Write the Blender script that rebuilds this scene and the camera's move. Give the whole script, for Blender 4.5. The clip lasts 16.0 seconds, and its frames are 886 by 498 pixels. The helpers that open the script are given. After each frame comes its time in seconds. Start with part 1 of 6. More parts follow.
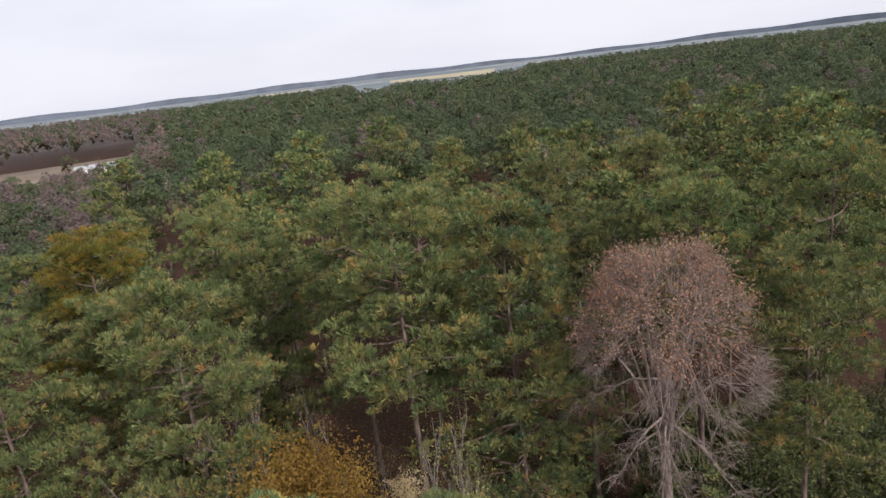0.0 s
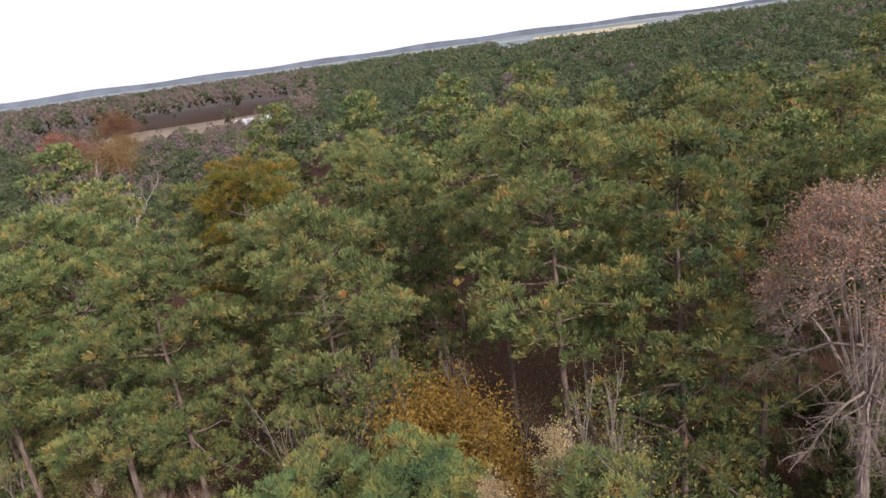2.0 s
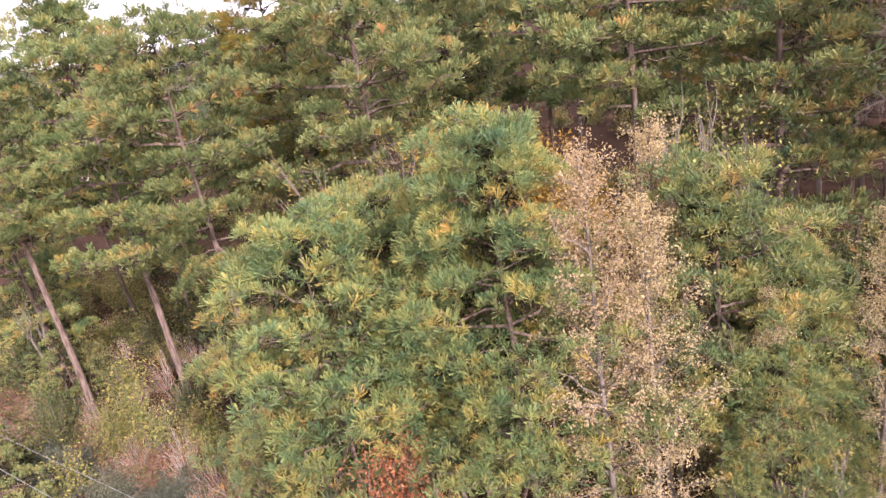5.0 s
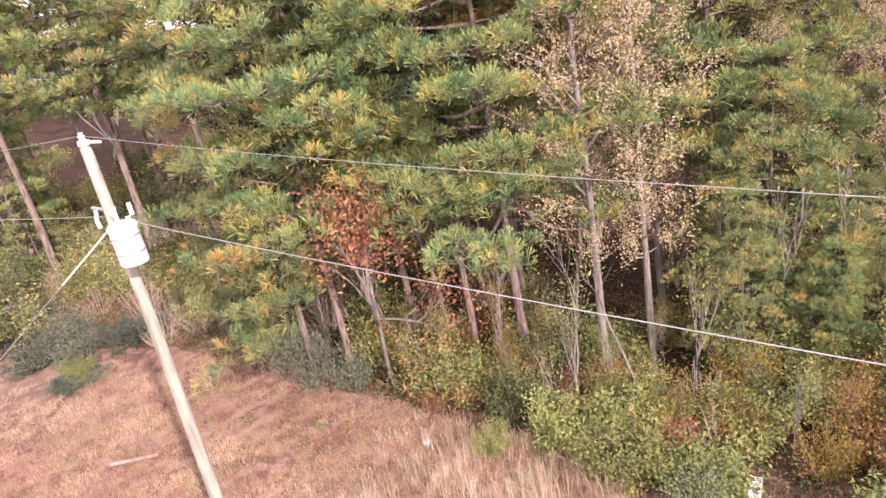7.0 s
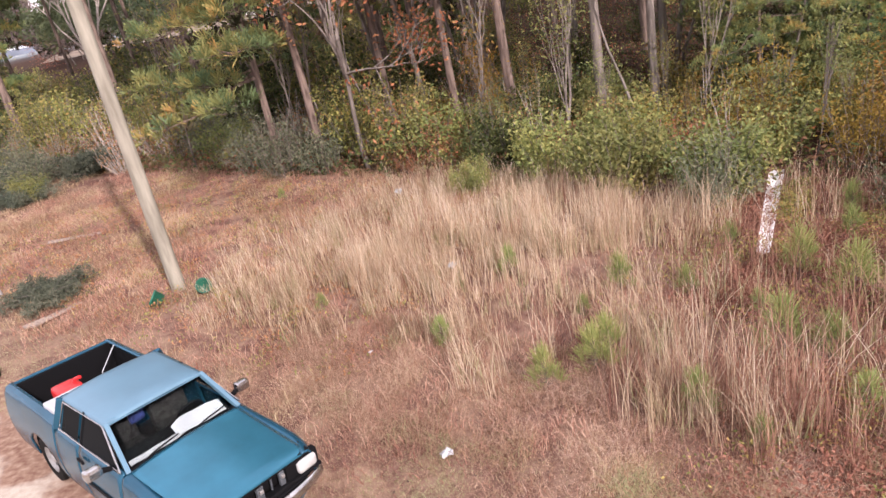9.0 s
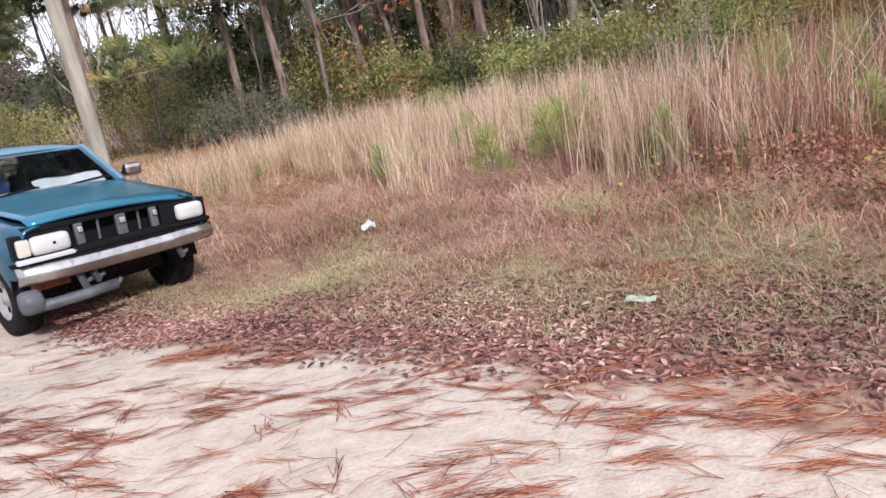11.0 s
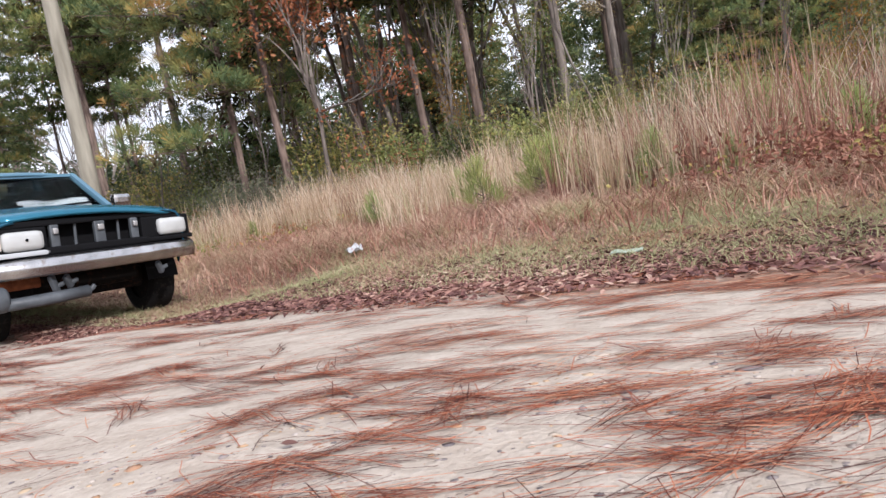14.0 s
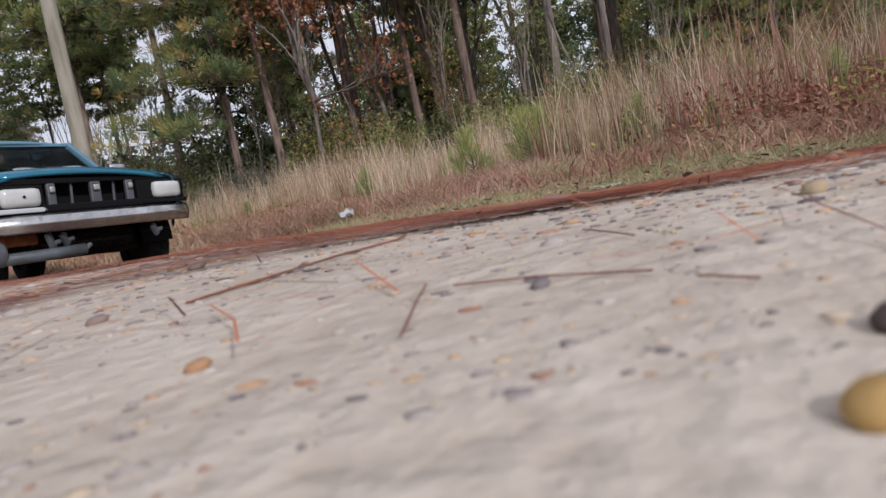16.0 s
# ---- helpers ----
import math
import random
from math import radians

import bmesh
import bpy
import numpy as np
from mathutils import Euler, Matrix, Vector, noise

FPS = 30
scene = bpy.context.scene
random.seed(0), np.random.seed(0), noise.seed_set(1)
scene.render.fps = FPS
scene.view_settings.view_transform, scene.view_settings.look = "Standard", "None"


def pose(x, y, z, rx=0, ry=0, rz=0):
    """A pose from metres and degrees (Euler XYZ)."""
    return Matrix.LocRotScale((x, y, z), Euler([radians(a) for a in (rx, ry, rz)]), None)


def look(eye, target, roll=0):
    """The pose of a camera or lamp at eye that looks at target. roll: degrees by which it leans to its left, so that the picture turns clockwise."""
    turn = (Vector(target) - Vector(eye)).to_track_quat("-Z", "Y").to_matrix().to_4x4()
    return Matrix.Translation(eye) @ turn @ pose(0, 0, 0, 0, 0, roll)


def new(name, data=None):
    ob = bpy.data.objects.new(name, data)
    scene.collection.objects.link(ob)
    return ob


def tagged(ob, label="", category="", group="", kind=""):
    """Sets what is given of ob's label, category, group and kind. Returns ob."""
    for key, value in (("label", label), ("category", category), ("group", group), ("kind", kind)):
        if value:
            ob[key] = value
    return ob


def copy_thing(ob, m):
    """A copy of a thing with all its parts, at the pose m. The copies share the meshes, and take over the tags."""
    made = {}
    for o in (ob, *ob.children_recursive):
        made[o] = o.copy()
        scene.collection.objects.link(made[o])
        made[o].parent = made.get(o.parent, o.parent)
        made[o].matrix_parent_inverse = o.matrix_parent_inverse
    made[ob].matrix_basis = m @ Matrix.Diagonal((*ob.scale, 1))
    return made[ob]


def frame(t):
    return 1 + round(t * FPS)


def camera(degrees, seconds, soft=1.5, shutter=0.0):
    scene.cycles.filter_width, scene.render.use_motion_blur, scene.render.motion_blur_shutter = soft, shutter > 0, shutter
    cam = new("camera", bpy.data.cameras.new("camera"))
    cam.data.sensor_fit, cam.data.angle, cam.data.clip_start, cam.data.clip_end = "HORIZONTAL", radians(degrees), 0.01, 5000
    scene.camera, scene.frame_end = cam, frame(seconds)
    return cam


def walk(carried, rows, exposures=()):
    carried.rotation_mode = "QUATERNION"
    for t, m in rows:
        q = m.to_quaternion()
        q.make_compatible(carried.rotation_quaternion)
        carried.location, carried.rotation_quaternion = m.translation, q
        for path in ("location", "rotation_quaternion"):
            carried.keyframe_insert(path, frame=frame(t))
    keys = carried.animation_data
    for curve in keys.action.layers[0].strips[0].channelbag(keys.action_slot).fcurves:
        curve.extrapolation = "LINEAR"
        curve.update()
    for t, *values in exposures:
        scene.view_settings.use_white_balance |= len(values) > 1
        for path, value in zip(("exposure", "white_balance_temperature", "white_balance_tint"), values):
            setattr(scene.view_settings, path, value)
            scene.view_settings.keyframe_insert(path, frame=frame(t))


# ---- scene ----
FOV = 68.10
PATH = [
    (0.0, pose(4.460, -2.334, 33.763, 74.32, 6.76, -13.41)),
    (0.5, pose(4.590, -2.037, 33.653, 73.76, 7.15, -4.68)),
    (1.0, pose(4.537, -1.453, 33.298, 73.25, 7.45, -2.72)),
    (1.5, pose(4.237, -0.559, 32.715, 72.84, 7.51, -1.94)),
    (2.0, pose(3.660, 0.382, 31.617, 72.42, 7.61, -1.37)),
    (2.5, pose(2.794, 1.196, 30.070, 72.05, 7.91, -0.66)),
    (3.0, pose(1.917, 1.750, 28.457, 71.65, 7.94, -0.07)),
    (3.2, pose(1.639, 1.913, 27.871, 71.33, 7.98, 0.15)),
    (3.6, pose(1.133, 2.173, 26.604, 70.86, 8.18, 0.45)),
    (4.0, pose(0.882, 2.188, 25.294, 70.30, 8.61, 0.48)),
    (4.4, pose(0.808, 2.038, 23.908, 69.76, 9.13, 0.36)),
    (4.8, pose(0.833, 1.804, 22.412, 69.29, 9.63, 0.18)),
    (5.3, pose(0.885, 1.517, 20.337, 68.95, 10.02, 0.03)),
    (5.5, pose(0.944, 1.417, 19.448, 68.76, 10.14, 0.04)),
    (6.0, pose(0.910, 1.185, 17.245, 68.73, 10.28, -0.03)),
    (6.5, pose(0.808, 0.902, 14.998, 68.52, 10.45, 0.03)),
    (7.0, pose(0.579, 0.593, 12.753, 68.46, 10.59, -0.02)),
    (7.5, pose(0.396, 0.391, 10.633, 68.17, 10.60, 0.05)),
    (8.0, pose(0.248, 0.281, 8.375, 67.84, 10.65, 0.09)),
    (8.5, pose(-0.011, 0.259, 6.657, 67.15, 10.77, -0.05)),
    (9.0, pose(-0.054, 0.229, 5.365, 66.60, 10.86, -0.05)),
    (9.5, pose(0.004, 0.177, 3.874, 65.71, 11.02, -0.26)),
    (9.7, pose(0.020, 0.161, 3.341, 65.31, 10.96, -0.33)),
    (10.1, pose(0.043, 0.139, 2.385, 65.99, 10.97, -0.39)),
    (10.5, pose(0.035, 0.143, 1.768, 68.83, 10.92, -0.31)),
    (10.9, pose(0.014, 0.160, 1.400, 72.80, 10.83, -0.15)),
    (11.3, pose(-0.007, 0.180, 1.190, 76.90, 10.76, 0.04)),
    (11.8, pose(-0.009, 0.191, 1.011, 80.65, 10.76, 0.19)),
    (12.0, pose(0.004, 0.181, 0.932, 82.11, 10.83, 0.27)),
    (12.5, pose(0.021, 0.186, 0.751, 84.01, 10.85, 0.30)),
    (13.0, pose(0.014, 0.194, 0.636, 83.86, 10.84, 0.33)),
    (13.5, pose(0.010, 0.185, 0.526, 83.71, 10.88, 0.33)),
    (14.0, pose(0.003, 0.169, 0.415, 83.57, 10.87, 0.35)),
    (14.5, pose(-0.013, 0.137, 0.308, 83.38, 10.93, 0.34)),
    (15.0, pose(0.022, 0.098, 0.200, 83.25, 11.04, 0.28)),
    (15.5, pose(0.013, 0.041, 0.106, 83.38, 11.06, 0.24)),
    (16.0, pose(-0.000, 0.000, 0.070, 83.45, 11.05, -0.00)),
]
cam = camera(FOV, 16.0, soft=1.45, shutter=0.015)
cam.data.dof.use_dof = True
cam.data.dof.focus_distance = 2.4
cam.data.dof.aperture_fstop = 13.5
EXPOSURES = [(0.0, -0.57, 6150, 16), (1.5, -0.4, 6200, 18), (3.2, 0.06, 6350, 22), (4.4, 0.5, 6350, 29), (5.3, 0.9, 6350, 32), (6.2, 1.0, 6350, 32), (7.5, 0.88, 6400, 30), (8.5, 0.48, 6450, 28), (9.7, 0.28, 6200, 26),
             (11.8, 0.01, 5850, 17), (14.0, -0.09, 5850, 16), (15.0, -0.22, 5850, 16), (15.5, -0.43, 5850, 16), (16.0, -0.74, 5850, 16)]
walk(cam, PATH, EXPOSURES)

# ---- light: thin bright overcast with a veiled sun behind the camera ----
SUN_EL, SUN_AZ = radians(32), math.atan2(0.55, -0.83)
world = bpy.data.worlds.new("overcast_sky")
scene.world = world
world.use_nodes = True
wn, wl = world.node_tree.nodes, world.node_tree.links
wn.clear()
w_out = wn.new("ShaderNodeOutputWorld")
w_bg = wn.new("ShaderNodeBackground")
w_sky = wn.new("ShaderNodeTexSky")
w_sky.sky_type, w_sky.sun_disc = "NISHITA", False
w_sky.sun_elevation, w_sky.sun_rotation = SUN_EL, SUN_AZ
w_sky.dust_density = 3.0
w_co = wn.new("ShaderNodeTexCoord")
w_map = wn.new("ShaderNodeMapping")
w_map.inputs["Scale"].default_value = (2.0, 2.0, 7.0)
w_noise = wn.new("ShaderNodeTexNoise")
w_noise.inputs["Scale"].default_value, w_noise.inputs["Detail"].default_value = 1.6, 6.0
w_ramp = wn.new("ShaderNodeValToRGB")
w_ramp.color_ramp.elements[0].position, w_ramp.color_ramp.elements[0].color = 0.34, (12.2, 12.35, 12.6, 1)
w_ramp.color_ramp.elements[1].position, w_ramp.color_ramp.elements[1].color = 0.62, (13.4, 13.4, 13.5, 1)
w_mix = wn.new("ShaderNodeMix")
w_mix.data_type = "RGBA"
w_mix.inputs["Factor"].default_value = 0.88
wl.new(w_co.outputs["Generated"], w_map.inputs["Vector"])
wl.new(w_map.outputs["Vector"], w_noise.inputs["Vector"])
wl.new(w_noise.outputs["Fac"], w_ramp.inputs["Fac"])
wl.new(w_sky.outputs["Color"], w_mix.inputs["A"])
wl.new(w_ramp.outputs["Color"], w_mix.inputs["B"])
wl.new(w_mix.outputs["Result"], w_bg.inputs["Color"])
w_bg.inputs["Strength"].default_value = 0.111
wl.new(w_bg.outputs["Background"], w_out.inputs["Surface"])

sun = new("sun", bpy.data.lights.new("sun", "SUN"))
sun.data.energy, sun.data.angle, sun.data.color = 4.45, radians(1.4), (1.0, 0.94, 0.84)
sun.matrix_world = look((0.55 * 40, -0.83 * 40, math.tan(SUN_EL) * 40), (0, 0, 0))

# ---- materials ----
MATS = {}


def shader(name, rough=0.8, metal=0.0, spec=0.3):
    """An empty node material: the material, its nodes, links and principled shader."""
    m = bpy.data.materials.new(name)
    m.use_nodes = True
    b = m.node_tree.nodes["Principled BSDF"]
    b.inputs["Roughness"].default_value = rough
    b.inputs["Metallic"].default_value = metal
    b.inputs["Specular IOR Level"].default_value = spec
    MATS[name] = m
    return m, m.node_tree.nodes, m.node_tree.links, b


def ramp(n, stops):
    r = n.new("ShaderNodeValToRGB")
    e = r.color_ramp.elements
    while len(e) < len(stops):
        e.new(0.5)
    for k, (at, c) in enumerate(stops):
        e[k].position, e[k].color = at, (*c, 1)
    return r


def noise_tex(n, l, scale, detail=4.0, coord="Object", stretch=None):
    co = n.new("ShaderNodeTexCoord")
    t = n.new("ShaderNodeTexNoise")
    t.inputs["Scale"].default_value, t.inputs["Detail"].default_value = scale, detail
    if stretch:
        mp = n.new("ShaderNodeMapping")
        mp.inputs["Scale"].default_value = stretch
        l.new(co.outputs[coord], mp.inputs["Vector"])
        l.new(mp.outputs["Vector"], t.inputs["Vector"])
    else:
        l.new(co.outputs[coord], t.inputs["Vector"])
    return t


def blend(n, l, fac, a, b, mode="MIX"):
    m = n.new("ShaderNodeMix")
    m.data_type, m.blend_type = "RGBA", mode
    for key, v in (("Factor", fac), ("A", a), ("B", b)):
        if isinstance(v, (int, float)):
            m.inputs[key].default_value = v
        elif isinstance(v, tuple):
            m.inputs[key].default_value = (*v, 1)
        else:
            l.new(v, m.inputs[key])
    return m.outputs["Result"]


def bump(n, l, b, height, strength=0.4, dist=0.02):
    k = n.new("ShaderNodeBump")
    k.inputs["Strength"].default_value, k.inputs["Distance"].default_value = strength, dist
    l.new(height, k.inputs["Height"])
    l.new(k.outputs["Normal"], b.inputs["Normal"])


def foliage(name, stops, rough=0.6, through_light=0.35, tree_shift=0.2, patch_scale=0.45, patchy=1.2, spotty=0.75):
    """Leaves or needles: colour varies from tuft to tuft, in patches and from tree to tree."""
    m, n, l, b = shader(name, rough, 0, 0.25)
    geo = n.new("ShaderNodeNewGeometry")
    patch = noise_tex(n, l, patch_scale, 2.0)
    add = n.new("ShaderNodeMath")
    add.operation = "MULTIPLY_ADD"
    add.inputs[1].default_value = spotty
    l.new(geo.outputs["Random Per Island"], add.inputs[0])
    sub = n.new("ShaderNodeMath")
    sub.operation = "MULTIPLY_ADD"
    sub.inputs[1].default_value, sub.inputs[2].default_value = patchy, 0.5 - spotty / 2 - patchy / 2
    l.new(patch.outputs["Fac"], sub.inputs[0])
    l.new(sub.outputs[0], add.inputs[2])
    r = ramp(n, stops)
    l.new(add.outputs[0], r.inputs["Fac"])
    info = n.new("ShaderNodeObjectInfo")
    hsv = n.new("ShaderNodeHueSaturation")
    mr = n.new("ShaderNodeMapRange")
    mr.inputs["To Min"].default_value, mr.inputs["To Max"].default_value = 1 - tree_shift, 1 + tree_shift
    l.new(info.outputs["Random"], mr.inputs["Value"])
    l.new(mr.outputs[0], hsv.inputs["Value"])
    hue = n.new("ShaderNodeMapRange")
    hue.inputs["To Min"].default_value, hue.inputs["To Max"].default_value = 0.478, 0.512
    frac = n.new("ShaderNodeMath")
    frac.operation = "FRACT"
    mul = n.new("ShaderNodeMath")
    mul.operation = "MULTIPLY"
    mul.inputs[1].default_value = 7.31
    l.new(info.outputs["Random"], mul.inputs[0])
    l.new(mul.outputs[0], frac.inputs[0])
    l.new(frac.outputs[0], hue.inputs["Value"])
    l.new(hue.outputs[0], hsv.inputs["Hue"])
    l.new(r.outputs["Color"], hsv.inputs["Color"])
    l.new(hsv.outputs["Color"], b.inputs["Base Color"])
    if through_light:
        tr = n.new("ShaderNodeBsdfTranslucent")
        mx = n.new("ShaderNodeMixShader")
        mx.inputs[0].default_value = through_light
        l.new(hsv.outputs["Color"], tr.inputs["Color"])
        l.new(b.outputs[0], mx.inputs[1])
        l.new(tr.outputs[0], mx.inputs[2])
        l.new(mx.outputs[0], n["Material Output"].inputs["Surface"])
    return m


def bark(name, dark, light, scale=3.0):
    m, n, l, b = shader(name, 0.9, 0, 0.15)
    t = noise_tex(n, l, scale, 6.0, stretch=(3, 3, 0.5))
    r = ramp(n, [(0.3, dark), (0.7, light)])
    l.new(t.outputs["Fac"], r.inputs["Fac"])
    l.new(r.outputs["Color"], b.inputs["Base Color"])
    bump(n, l, b, t.outputs["Fac"], 0.7, 0.04)
    return m


def paint(name, colour, rough=0.4, metal=0.0, wear=0.12, scale=6.0, spec=0.5, worn=None):
    """Plain man-made surfaces with faint mottling and worn spots."""
    m, n, l, b = shader(name, rough, metal, spec)
    t = noise_tex(n, l, scale, 5.0)
    r = ramp(n, [(0.35, tuple(c * (1 - wear) for c in colour)), (0.65, colour)])
    l.new(t.outputs["Fac"], r.inputs["Fac"])
    col = r.outputs["Color"]
    if worn:
        s = noise_tex(n, l, scale * 2.7, 8.0)
        k = ramp(n, [(0.56, (0, 0, 0)), (0.66, (1, 1, 1))])
        l.new(s.outputs["Fac"], k.inputs["Fac"])
        col = blend(n, l, k.outputs["Color"], col, worn)
    l.new(col, b.inputs["Base Color"])
    rr = n.new("ShaderNodeMapRange")
    rr.inputs["To Min"].default_value, rr.inputs["To Max"].default_value = rough * 0.8, min(1, rough * 1.3)
    l.new(t.outputs["Fac"], rr.inputs["Value"])
    l.new(rr.outputs[0], b.inputs["Roughness"])
    return m


# pine needles: deep green, olive, some browned
PINE = foliage("pine_needles", [(0.0, (0.05, 0.085, 0.028)), (0.35, (0.122, 0.165, 0.062)), (0.65, (0.215, 0.245, 0.088)), (0.85, (0.33, 0.27, 0.085)), (1.0, (0.44, 0.23, 0.08))], 0.6, 0.15, 0.14, 0.5, 1.0, 0.65)
PINE_YOUNG = foliage("young_pine_needles", [(0.0, (0.05, 0.105, 0.06)), (0.35, (0.12, 0.185, 0.075)), (0.62, (0.25, 0.275, 0.09)), (0.84, (0.42, 0.32, 0.09)), (1.0, (0.56, 0.28, 0.08))], through_light=0.15, patch_scale=0.7, patchy=1.3, spotty=0.45)
PINE_GOLD = foliage("browning_pine_needles", [(0.0, (0.08, 0.1, 0.025)), (0.45, (0.19, 0.16, 0.03)), (1.0, (0.36, 0.19, 0.04))])
TAN_LEAF = foliage("dry_tan_leaves", [(0.0, (0.36, 0.28, 0.14)), (0.5, (0.5, 0.405, 0.21)), (1.0, (0.6, 0.49, 0.28))], spotty=0.5)
BROWN_LEAF = foliage("withered_brown_leaves", [(0.0, (0.22, 0.1, 0.05)), (0.5, (0.4, 0.19, 0.085)), (1.0, (0.52, 0.29, 0.14))])
RUST_LEAF = foliage("rust_red_leaves", [(0.0, (0.26, 0.085, 0.045)), (0.5, (0.42, 0.16, 0.075)), (1.0, (0.52, 0.27, 0.14))], 0.6, 0.35)
GOLD_LEAF = foliage("golden_leaves", [(0.0, (0.16, 0.09, 0.022)), (0.5, (0.3, 0.185, 0.035)), (1.0, (0.42, 0.29, 0.07))], spotty=0.5)
GREEN_LEAF = foliage("evergreen_shrub_leaves", [(0.0, (0.09, 0.125, 0.045)), (0.4, (0.2, 0.235, 0.08)), (0.75, (0.36, 0.35, 0.115)), (1.0, (0.56, 0.46, 0.13))], spotty=0.5)
OLIVE_LEAF = foliage("olive_shrub_leaves", [(0.0, (0.1, 0.125, 0.04)), (0.45, (0.24, 0.25, 0.075)), (0.75, (0.42, 0.38, 0.12)), (1.0, (0.48, 0.28, 0.1))], spotty=0.8)
# old inner needles, coloured near-black to carry the shade inside crowns
SHADE_OLD_NEEDLE = foliage("shade_dark_old_needles", [(0.0, (0.015, 0.02, 0.01)), (0.5, (0.035, 0.038, 0.016)), (1.0, (0.08, 0.05, 0.025))], 0.8, 0.0)
# thicket leaves, a green darkened with the wood's shade
SHADE_LEAF = foliage("shade_tinted_thicket_leaves", [(0.0, (0.035, 0.052, 0.02)), (0.5, (0.09, 0.115, 0.04)), (0.85, (0.18, 0.185, 0.065)), (1.0, (0.26, 0.18, 0.07))])
GREY_GREEN = foliage("grey_green_brush", [(0.0, (0.09, 0.11, 0.07)), (0.5, (0.18, 0.2, 0.12)), (1.0, (0.32, 0.3, 0.2))])
STRAW = foliage("broom_sedge_straw", [(0.0, (0.36, 0.275, 0.16)), (0.4, (0.57, 0.465, 0.295)), (0.75, (0.73, 0.63, 0.44)), (1.0, (0.83, 0.745, 0.57))], 0.7, 0.45, 0.0, spotty=0.9)
RED_STRAW = foliage("russet_straw", [(0.0, (0.18, 0.085, 0.055)), (0.3, (0.34, 0.185, 0.115)), (0.6, (0.47, 0.3, 0.19)), (1.0, (0.66, 0.5, 0.35))], 0.8, 0.2, 0.0)
SOD = foliage("faded_turf", [(0.0, (0.2, 0.2, 0.09)), (0.5, (0.34, 0.34, 0.17)), (1.0, (0.52, 0.48, 0.3))], 0.8, 0.2, 0.0, spotty=0.45)
DEAD_LEAF = foliage("fallen_leaves", [(0.0, (0.065, 0.036, 0.03)), (0.4, (0.18, 0.098, 0.072)), (0.8, (0.33, 0.205, 0.14)), (1.0, (0.56, 0.44, 0.32))], 0.7, 0.1, 0.0, spotty=0.8)
TWIG_LEAF = foliage("clinging_dry_leaves", [(0.0, (0.3, 0.155, 0.08)), (0.5, (0.41, 0.25, 0.145)), (1.0, (0.52, 0.37, 0.245))])
FAR_RED = foliage("far_red_leaves", [(0.0, (0.2, 0.07, 0.05)), (0.5, (0.32, 0.12, 0.085)), (1.0, (0.4, 0.19, 0.13))], patch_scale=0.1)
FAR_ORANGE = foliage("far_orange_leaves", [(0.0, (0.19, 0.11, 0.05)), (0.5, (0.3, 0.185, 0.085)), (1.0, (0.38, 0.25, 0.12))], patch_scale=0.1)
STRAW_NEEDLE = foliage("fallen_pine_needles", [(0.0, (0.045, 0.016, 0.012)), (0.4, (0.2, 0.055, 0.028)), (0.75, (0.43, 0.14, 0.06)), (1.0, (0.56, 0.32, 0.19))], 0.7, 0.0, 0.0, spotty=1.0)
PEBBLE = foliage("pebbles", [(0.0, (0.14, 0.12, 0.12)), (0.2, (0.3, 0.26, 0.24)), (0.5, (0.46, 0.4, 0.35)), (0.7, (0.46, 0.36, 0.24)), (0.87, (0.42, 0.27, 0.15)), (1.0, (0.28, 0.15, 0.1))], 0.7, 0.0, 0.0, patchy=0.5, spotty=1.1)
PINE_BARK = bark("pine_bark", (0.07, 0.05, 0.042), (0.27, 0.2, 0.165))
GREY_BARK = bark("grey_bark", (0.1, 0.082, 0.07), (0.27, 0.23, 0.2))
PALE_BARK = bark("pale_bark", (0.26, 0.22, 0.19), (0.5, 0.44, 0.39))
TWIG_BARK = bark("weathered_limb_bark", (0.14, 0.105, 0.09), (0.34, 0.275, 0.24))
POLE_WOOD = bark("weathered_pole_wood", (0.17, 0.155, 0.12), (0.36, 0.335, 0.27), 2.0)


